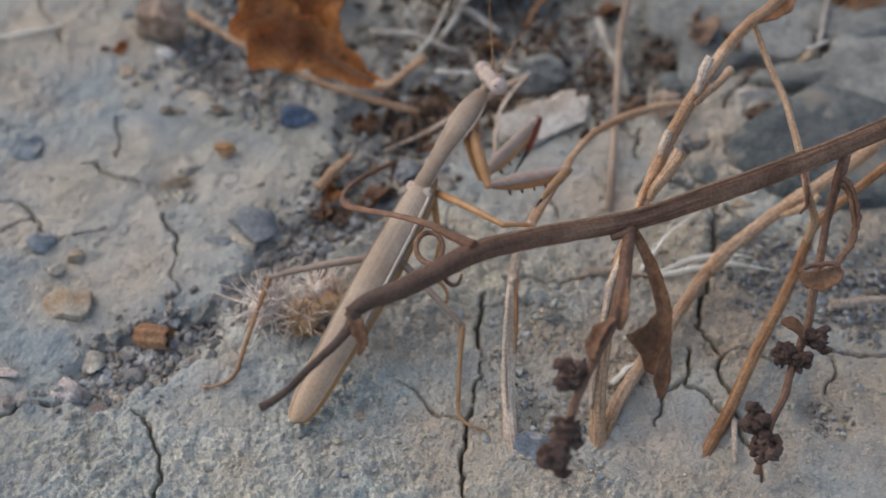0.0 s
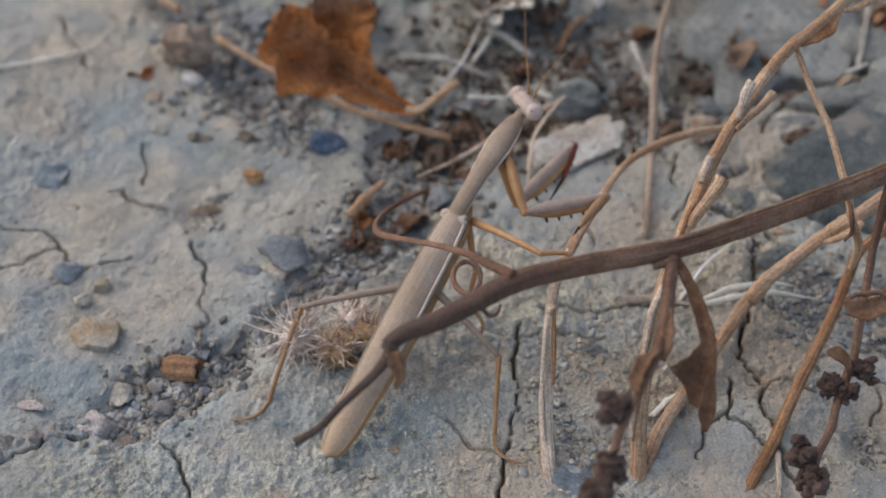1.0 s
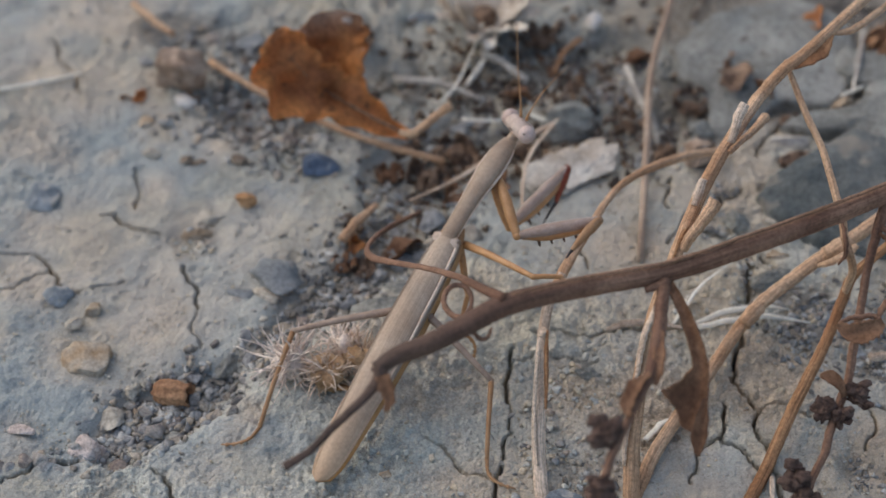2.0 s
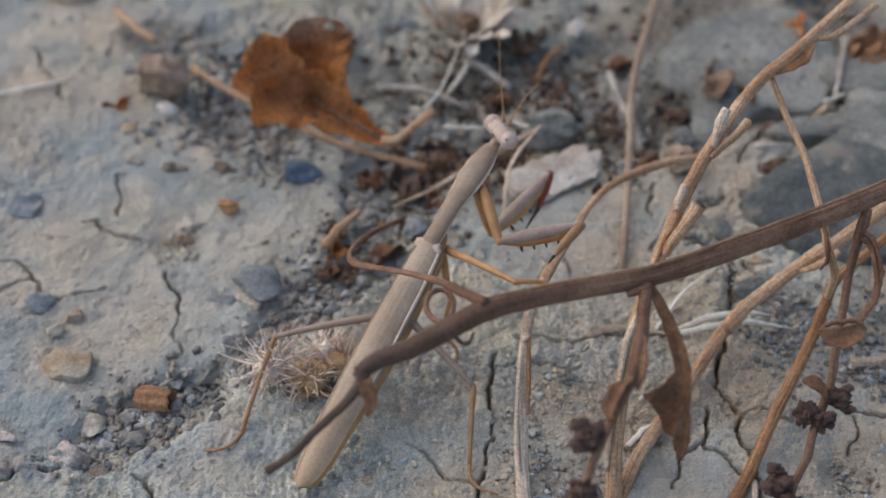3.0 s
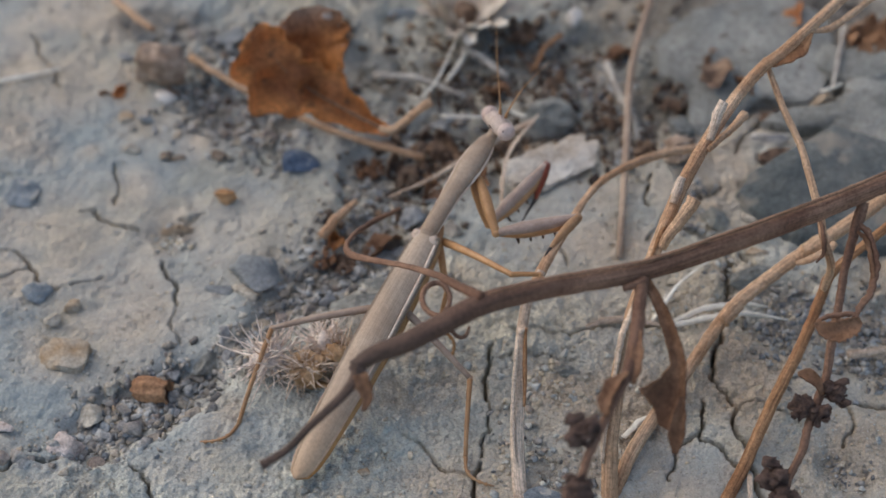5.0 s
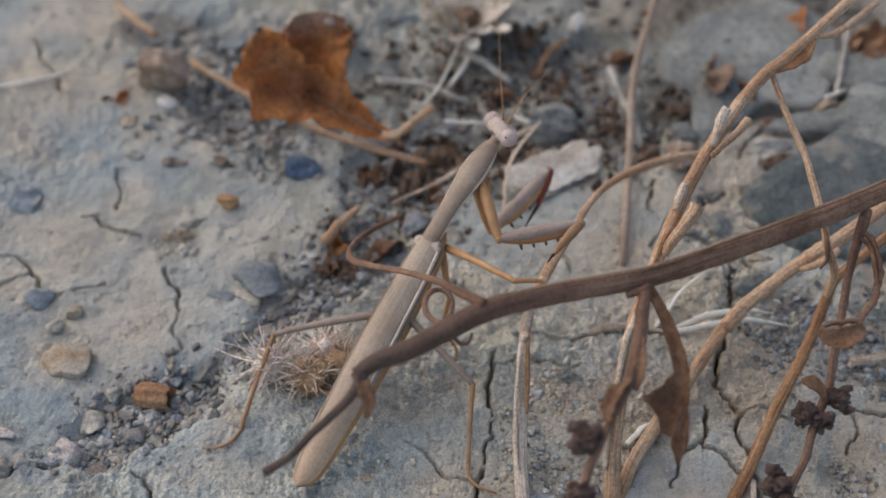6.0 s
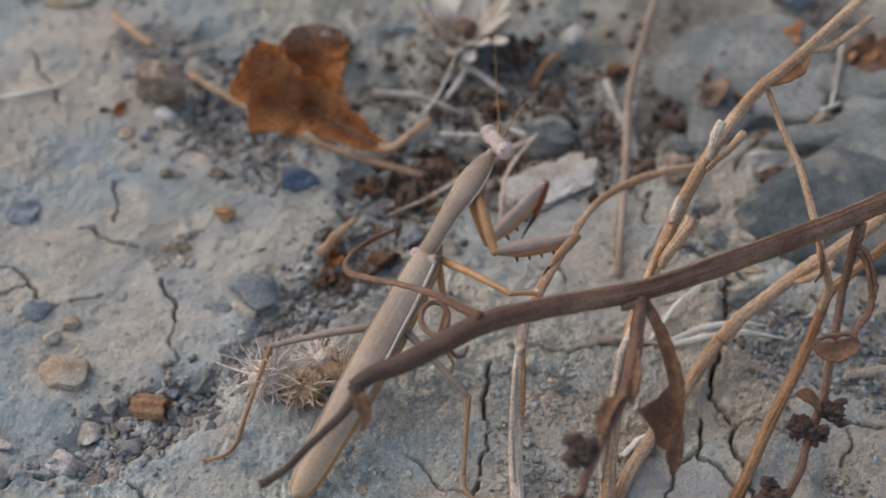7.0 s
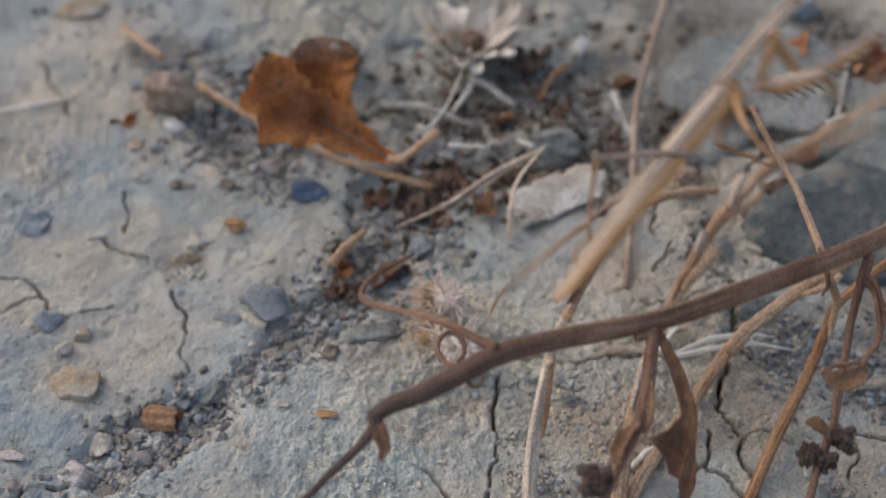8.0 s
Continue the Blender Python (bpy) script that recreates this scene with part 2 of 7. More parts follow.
M = dict(
    clay=ground_material(),
    gravel=material("gravel_grains", (0.15, 0.149, 0.145), (0.4, 0.392, 0.365), 500, 3000, random_by="island", spread=0.45),
    crumbs=material("clay_crumbs", (0.4, 0.388, 0.338), (0.58, 0.55, 0.47), 300, 3000, random_by="island", spread=0.16),
    pebble=material("pebble_stone", (0.22, 0.21, 0.2), (0.42, 0.4, 0.36), 300, 2500, random_by="object", spread=0.3),
    blue_stone=material("blue_slate", (0.05, 0.072, 0.11), (0.12, 0.155, 0.215), 350, 3000, roughness=0.6, spots=(900, (0.3, 0.31, 0.31), 0.62)),
    blue_grey=material("blue_grey_stone", (0.13, 0.15, 0.165), (0.27, 0.29, 0.3), 250, 2500, spots=(700, (0.4, 0.37, 0.32), 0.6)),
    grey_stone=material("grey_stone", (0.16, 0.168, 0.168), (0.28, 0.285, 0.28), 200, 2500, spots=(500, (0.36, 0.33, 0.28), 0.62)),
    rock=material("grey_rock", (0.095, 0.108, 0.107), (0.185, 0.19, 0.178), 150, 1500, roughness=0.95, bump=0.9, depth=0.0006, spots=(190, (0.27, 0.245, 0.205), 0.57)),
    ochre_stone=material("ochre_stone", (0.37, 0.255, 0.15), (0.46, 0.395, 0.31), 260, 2500, bump=0.6, depth=0.0004),
    pale_stone=material("pale_stone", (0.33, 0.285, 0.225), (0.52, 0.46, 0.37), 300, 2500),
    white_stone=material("white_quartz", (0.5, 0.46, 0.41), (0.68, 0.63, 0.57), 300, 2500, roughness=0.6),
    pink_stone=material("pink_stone", (0.46, 0.36, 0.3), (0.66, 0.56, 0.49), 300, 2500),
    clod=material("earth_clod", (0.13, 0.09, 0.062), (0.31, 0.245, 0.18), 400, 2500, bump=0.6),
    shell=material("husk_shell", (0.22, 0.105, 0.05), (0.44, 0.245, 0.13), 260, 2000, roughness=0.7, bump=0.6, depth=0.0004),
    nut=material("cracked_nut", (0.28, 0.185, 0.125), (0.56, 0.43, 0.33), 300, 1800, bump=0.9, depth=0.0006),
    orange_seed=material("orange_seed", (0.36, 0.18, 0.075), (0.54, 0.32, 0.16), 300, 2500, bump=0.6),
    slab=material("clay_slab", (0.235, 0.23, 0.205), (0.4, 0.387, 0.34), 160, 1500, bump=0.9, depth=0.0008, spots=(420, (0.16, 0.14, 0.115), 0.63)),
    husk=material("seed_husk", (0.09, 0.055, 0.037), (0.29, 0.19, 0.125), 500, 2500, bump=0.6, depth=0.0004),
    leaf=material("dead_leaf", (0.34, 0.125, 0.045), (0.56, 0.23, 0.08), 150, 1500, roughness=0.55, bump=0.5, depth=0.0003, sheen=0.05, spots=(330, (0.2, 0.1, 0.05), 0.64), thin=0.35, rim=(0.72, 0.3, 0.09)),
    leaf_lobe=material("dusty_dead_leaf", (0.34, 0.125, 0.04), (0.64, 0.26, 0.075), 150, 1500, roughness=0.65, bump=0.5, depth=0.0003, tip=(2.6, 4.4, (0.3, 0.2, 0.145)), spots=(520, (0.5, 0.42, 0.36), 0.64), thin=0.35),
    leaf_dull=material("dull_dead_leaf", (0.17, 0.082, 0.042), (0.33, 0.18, 0.1), 200, 1500, roughness=0.7, thin=0.25),
    stem_dark=material("dark_stem", (0.155, 0.08, 0.05), (0.27, 0.155, 0.1), 120, 2500, roughness=0.8, streak=(26, 0.8), bump=0.4, lines_mix=0.5),
    # brown stem colour, darkening over 2.6 cm towards the free end
    stem_main=material("dark_stem_darker_end", (0.155, 0.08, 0.05), (0.27, 0.155, 0.1), 120, 2500, roughness=0.8, streak=(26, 0.8), bump=0.4, lines_mix=0.5, tip=(2.6, 0.0, (0.085, 0.055, 0.041))),
    stem_tip=material("dark_stem_tip", (0.06, 0.04, 0.031), (0.115, 0.075, 0.057), 120, 2500, roughness=0.8, streak=(20, 0.8), bump=0.4, lines_mix=0.5),
    stem_ridge=material("stem_ridge_bark", (0.2, 0.11, 0.062), (0.34, 0.2, 0.125), 120, 2500, roughness=0.7, streak=(8, 1.2), bump=0.5),
    stem_tan=material("tan_stem", (0.4, 0.228, 0.125), (0.57, 0.38, 0.24), 120, 2500, roughness=0.75, streak=(24, 2.0), bump=0.6, lines_mix=0.6),
    straw_dull=material("dull_straw", (0.3, 0.21, 0.15), (0.46, 0.35, 0.26), 120, 2500, roughness=0.8, streak=(20, 1.0), lines_mix=0.5),
    stem_brown=material("brown_stem", (0.25, 0.112, 0.048), (0.44, 0.238, 0.118), 120, 2500, roughness=0.75, streak=(30, 1.2), bump=0.8, lines_mix=0.85),
    stem_pale=material("pale_stem", (0.46, 0.335, 0.242), (0.68, 0.545, 0.42), 150, 2500, roughness=0.75, streak=(22, 2.2), bump=0.6, lines_mix=0.55),
    straw=material("bleached_straw", (0.7, 0.64, 0.53), (0.88, 0.84, 0.74), 200, 2500, roughness=0.7, streak=(16, 1.0), lines_mix=0.25, grain_mix=0.2),
    twig_grey=material("weathered_twig", (0.28, 0.25, 0.22), (0.5, 0.46, 0.4), 300, 2500, streak=(16, 1.5), bump=0.6),
    bark=material("pale_bark", (0.46, 0.37, 0.28), (0.74, 0.67, 0.57), 160, 2500, bump=0.6, depth=0.0004, grain_mix=0.5),
    seeds=material("dark_seeds", (0.095, 0.058, 0.044), (0.22, 0.138, 0.105), 600, 3500, bump=0.9, depth=0.0005),
    burr=material("dry_burr", (0.56, 0.41, 0.29), (0.76, 0.6, 0.46), 300, 2500),
    burr_core=material("burr_core", (0.4, 0.24, 0.12), (0.62, 0.42, 0.25), 400, 2500, bump=0.8, depth=0.0005),
    burr_pale=material("pale_burr", (0.68, 0.55, 0.45), (0.84, 0.73, 0.63), 300, 2500),
    wing=material("tegmen", (0.36, 0.255, 0.175), (0.46, 0.35, 0.255), 110, 2500, roughness=0.45, streak=(34, 0.4), bump=0.2, depth=0.0001, lines_mix=0.26, grain_mix=0.25, tip=(2.3, 3.5, (0.44, 0.29, 0.17))),
    wing_edge=material("wing_side", (0.3, 0.16, 0.062), (0.42, 0.25, 0.12), 150, 2500, roughness=0.5, streak=(10, 0.5), bump=0.15, depth=0.0001, lines_mix=0.2, grain_mix=0.25, tip=(2.0, 3.2, (0.4, 0.195, 0.065))),
    collar=material("wing_joint", (0.46, 0.34, 0.25), (0.58, 0.46, 0.36), 300, 2500, roughness=0.5, grain_mix=0.3),
    vein=material("pale_vein", (0.6, 0.46, 0.35), (0.72, 0.6, 0.48), 300, 2500, roughness=0.5, grain_mix=0.25),
    pronotum=material("pronotum_cuticle", (0.26, 0.178, 0.118), (0.38, 0.283, 0.203), 160, 3000, roughness=0.36, bump=0.3, depth=0.0001, grain_mix=0.25),
    head=material("head_cuticle", (0.46, 0.34, 0.27), (0.59, 0.465, 0.385), 300, 3000, roughness=0.45, bump=0.15, depth=0.0001, grain_mix=0.25),
    eye=material("pale_eye", (0.5, 0.36, 0.3), (0.62, 0.48, 0.41), 400, 3000, roughness=0.3, bump=0.05, depth=0.0001, grain_mix=0.25),
    black=material("black_tip", (0.015, 0.012, 0.012), (0.04, 0.03, 0.03), 500, 3000, roughness=0.4),
    shank=material("grey_leg_cuticle", (0.25, 0.17, 0.12), (0.37, 0.275, 0.21), 200, 3000, roughness=0.45, bump=0.2, depth=0.0001, grain_mix=0.25),
    amber=material("amber_cuticle", (0.38, 0.185, 0.072), (0.52, 0.29, 0.135), 200, 3000, roughness=0.34, bump=0.2, depth=0.0001, grain_mix=0.25),
    leg=material("leg_cuticle", (0.27, 0.14, 0.062), (0.42, 0.245, 0.125), 200, 3000, roughness=0.45, bump=0.2, depth=0.0001, grain_mix=0.25),
    femur=material("foreleg_cuticle", (0.32, 0.225, 0.17), (0.45, 0.34, 0.275), 200, 3000, roughness=0.36, bump=0.2, depth=0.0001, grain_mix=0.25),
    red=material("red_tibia", (0.16, 0.028, 0.014), (0.28, 0.068, 0.028), 200, 3000, roughness=0.4, bump=0.15, depth=0.0001, grain_mix=0.25),
    litter=material("litter_bits", (0.06, 0.044, 0.034), (0.2, 0.15, 0.112), 400, 2500, random_by="island", spread=0.5),
)


# ---- shapes; lengths in centimetres ----
def part(name, bm, mat, parent, label="", smooth=True, origin=(0, 0, 0)):
    """Links a bmesh (in metres, in the space of its parent) as one mesh object."""
    me = bpy.data.meshes.new(name)
    bm.to_mesh(me)
    bm.free()
    me.materials.append(M[mat])
    if smooth:
        me.polygons.foreach_set("use_smooth", [True] * len(me.polygons))
    ob = new(name, me)
    ob.parent = parent
    ob.location = [v * CM for v in origin]
    if label:
        tagged(ob, label)
    return ob


def thing(name, at, label, category, group="", kind=""):
    """An Empty at the base of a thing that has parts."""
    ob = new(name)
    ob.empty_display_size = 0.002
    ob.location = [v * CM for v in at]
    return tagged(ob, label, category, group, kind)


def mesh_thing(name, bm, mat, at, label, category, group="", kind="", smooth=True, turn=(0, 0, 0)):
    ob = part(name, bm, mat, None, smooth=smooth, origin=at)
    ob.rotation_euler = [radians(a) for a in turn]
    return tagged(ob, label, category, group, kind)


def spline(points, values, steps):
    """Catmull-Rom through the points, with the values carried along."""
    p = [Vector(q) for q in points]
    p = [2 * p[0] - p[1], *p, 2 * p[-1] - p[-2]]
    out, val = [], []
    for i in range(1, len(p) - 2):
        for k in range(steps):
            s = k / steps
            a, b, c, d = p[i - 1 : i + 3]
            out.append(0.5 * (2 * b + (c - a) * s + (2 * a - 5 * b + 4 * c - d) * s * s + (3 * b - a - 3 * c + d) * s ** 3))
            val.append(values[i - 1] * (1 - s) + values[i] * s)
    return out + [p[-2]], val + [values[-1]]


def tube(points, radii, base=(0, 0, 0), sides=10, steps=5, ribs=0, rib=0.0, wobble=0.0, seed=0, flat=1.0, bm=None):
    """A bent stem with ribs, UV round and along it. Points in centimetres, taken relative to base."""
    bm = bm or bmesh.new()
    uv = bm.loops.layers.uv.verify()
    rnd = random.Random(seed)
    line, rad = spline([Vector(q) - Vector(base) for q in points], radii, steps)
    side = None
    rings, lengths, far = [], [], 0.0
    for i, q in enumerate(line):
        ahead = (line[min(i + 1, len(line) - 1)] - line[max(i - 1, 0)]).normalized()
        if side is None:
            side = ahead.orthogonal().normalized()
        side = (side - ahead * side.dot(ahead)).normalized()
        up = ahead.cross(side)
        if i:
            far += (q - line[i - 1]).length
        lengths.append(far)
        shift = Vector((rnd.uniform(-1, 1), rnd.uniform(-1, 1), rnd.uniform(-1, 1))) * wobble * rad[i]
        swell = 1 + wobble * rnd.uniform(-0.6, 0.6)
        ring = []
        for k in range(sides):
            a = 2 * math.pi * k / sides
            r = rad[i] * swell * (1 + rib * math.cos(ribs * a)) if ribs else rad[i] * swell
            ring.append(bm.verts.new((q + shift + (side * math.cos(a) + up * math.sin(a) * flat) * r) * CM))
        rings.append(ring)
    for i in range(len(rings) - 1):
        for k in range(sides):
            f = bm.faces.new((rings[i][k], rings[i][(k + 1) % sides], rings[i + 1][(k + 1) % sides], rings[i + 1][k]))
            for loop, (u, v) in zip(f.loops, ((k, i), (k + 1, i), (k + 1, i + 1), (k, i + 1))):
                loop[uv].uv = (u / sides, lengths[v])
    for ring, turn in ((rings[0], -1), (rings[-1], 1)):
        bm.faces.new(ring[::turn])
    return bm


def lump(size, seed, detail=3, cuts=7, rough=0.16, freq=1.9, bm=None, at=(0, 0, 0), square=2.0):
    """A worn stone or clod: a ball (or, with square above 2, a block) cut by planes, with an uneven surface. size: half extents in centimetres."""
    rnd = random.Random(seed)
    own = bmesh.new()
    bmesh.ops.create_icosphere(own, subdivisions=detail, radius=1.0)
    planes = [(Vector((rnd.gauss(0, 1), rnd.gauss(0, 1), rnd.gauss(0, 1))).normalized(), rnd.uniform(0.42, 0.88)) for _ in range(cuts)]
    off = Vector((rnd.uniform(-50, 50), rnd.uniform(-50, 50), rnd.uniform(-50, 50)))
    for v in own.verts:
        p = v.co.copy()
        if square > 2:
            p /= sum(abs(c) ** square for c in p) ** (1 / square)
        for n, d in planes:
            over = p.dot(n) - d * (1.35 if square > 2 else 1.0)
            if over > 0:
                p -= n * over * 0.95
        p *= 1 + rough * noise.fractal(p * freq + off, 0.9, 2.0, 4) + 0.35 * rough * noise.noise(p * 7.0 + off)
        v.co = Vector((p.x * size[0] + at[0], p.y * size[1] + at[1], p.z * size[2] + at[2])) * CM
    if cuts > 6:
        for e in own.edges:
            e.smooth = e.calc_face_angle(0.0) < 0.42
    if bm is None:
        return own
    me = bpy.data.meshes.new("tmp")
    own.to_mesh(me)
    own.free()
    bm.from_mesh(me)
    bpy.data.meshes.remove(me)
    return bm


def blade(path, left, right, lift_left, lift_right, side, base=(0, 0, 0), across=12, steps=6, thick=0.012, lobes=0.0, seed=0, crumple=0.03, wave=1.35):
    """A dry leaf: a midrib path, widths and lifts of both halves along it, an uneven edge, folded veins and real thickness."""
    bm = bmesh.new()
    uv = bm.loops.layers.uv.verify()
    line, wl = spline([Vector(q) - Vector(base) for q in path], left, steps)
    n = len(line)
    values = [spline(path, v, steps)[1] for v in (right, lift_left, lift_right)]
    side = Vector(side).normalized()
    rnd = random.Random(seed)
    off = Vector((rnd.uniform(-9, 9), rnd.uniform(-9, 9), rnd.uniform(-9, 9)))
    grid = []
    for i, q in enumerate(line):
        ahead = (line[min(i + 1, n - 1)] - line[max(i - 1, 0)]).normalized()
        s = (side - ahead * side.dot(ahead)).normalized()
        up = s.cross(ahead)
        if up.z < 0:
            up = -up
        row = []
        for k in range(across + 1):
            v = 2 * k / across - 1
            w, lift = (wl[i], values[1][i]) if v < 0 else (values[0][i], values[2][i])
            edge = 1 + lobes * math.sin(i * wave + (1.5 if v < 0 else 0)) * abs(v) + 0.06 * noise.noise(Vector((i * 0.9, v * 2, seed)))
            p = q + s * v * w * edge + up * lift * abs(v) ** 1.7
            vein = 0.5 + 0.5 * math.cos((i * 0.9 - abs(v) * 5))
            p += up * (crumple * noise.noise(p * 2.5 + off) * 2 + 0.25 * crumple * vein * abs(v))
            row.append(p)
        grid.append(row)
    top, low = [], []
    for i in range(n):
        a, b = [], []
        for k in range(across + 1):
            du = grid[min(i + 1, n - 1)][k] - grid[max(i - 1, 0)][k]
            dv = grid[i][min(k + 1, across)] - grid[i][max(k - 1, 0)]
            nor = du.cross(dv)
            nor = nor.normalized() * thick * 0.5 if nor.length > 1e-9 else Vector((0, 0, thick * 0.5))
            a.append(bm.verts.new((grid[i][k] + nor) * CM))
            b.append(bm.verts.new((grid[i][k] - nor) * CM))
        top.append(a)
        low.append(b)
    for i in range(n - 1):
        for k in range(across):
            for f in (bm.faces.new((top[i][k], top[i + 1][k], top[i + 1][k + 1], top[i][k + 1])), bm.faces.new((low[i][k], low[i][k + 1], low[i + 1][k + 1], low[i + 1][k]))):
                for loop in f.loops:
                    loop[uv].uv = (k / across, i * 0.1)
    rim = [(i, 0) for i in range(n)] + [(n - 1, k) for k in range(1, across + 1)] + [(i, across) for i in range(n - 2, -1, -1)] + [(0, k) for k in range(across - 1, 0, -1)]
    for (i, k), (j, m) in zip(rim, rim[1:] + rim[:1]):
        bm.faces.new((top[i][k], low[i][k], low[j][m], top[j][m]))
    return bm


def ball(size, at=(0, 0, 0), u=14, v=10, bm=None):
    """A smooth rounded body, half extents in centimetres."""
    bm = bm or bmesh.new()
    made = bmesh.ops.create_uvsphere(bm, u_segments=u, v_segments=v, radius=1.0)
    for w in made["verts"]:
        w.co = Vector([w.co[i] * size[i] + at[i] for i in range(3)]) * CM
    return bm


# ---- ground: one sheet of dried clay with cracks, out to the horizon ----
TABLE = np.random.RandomState(5).rand(512, 512)


def value_noise(x, y, seed):
    x, y = x + seed * 17.3, y + seed * 31.7
    i, j = np.floor(x).astype(int), np.floor(y).astype(int)
    u, v = x - i, y - j
    u, v = u * u * (3 - 2 * u), v * v * (3 - 2 * v)
    at = lambda a, b: TABLE[a % 512, b % 512]  # noqa: E731
    return (at(i, j) * (1 - u) + at(i + 1, j) * u) * (1 - v) + (at(i, j + 1) * (1 - u) + at(i + 1, j + 1) * u) * v - 0.5


def fractal(x, y, scale, octaves, seed):
    out, amp = 0.0 * x, 1.0
    for k in range(octaves):
        c, s, f = math.cos(0.6 + 1.1 * k), math.sin(0.6 + 1.1 * k), scale * 2.03 ** k
        out, amp = out + amp * value_noise((c * x - s * y) * f, (s * x + c * y) * f, seed + k), amp * 0.5
    return out


def off_line(x, y, points):
    """Distance of places to a bent line."""
    best = np.full(np.shape(x), 1e9)
    for (ax, ay), (bx, by) in zip(points, points[1:]):
        dx, dy = bx - ax, by - ay
        s = np.clip(((x - ax) * dx + (y - ay) * dy) / (dx * dx + dy * dy), 0, 1)
        best = np.minimum(best, np.hypot(x - ax - s * dx, y - ay - s * dy))
    return best


def wander(points, seed, amount=0.05):
    """A crack's line, with small kinks."""
    rnd = random.Random(seed)
    for turn in range(3):
        out = [points[0]]
        for a, b in zip(points, points[1:]):
            far = math.hypot(b[0] - a[0], b[1] - a[1])
            k = min(amount, 0.15 * far) * rnd.choice((-1, 1)) * rnd.uniform(0.35, 1)
            s = rnd.uniform(0.3, 0.7)
            out += [(a[0] + (b[0] - a[0]) * s - (b[1] - a[1]) / far * k, a[1] + (b[1] - a[1]) * s + (b[0] - a[0]) / far * k), b]
        points = out
    return points


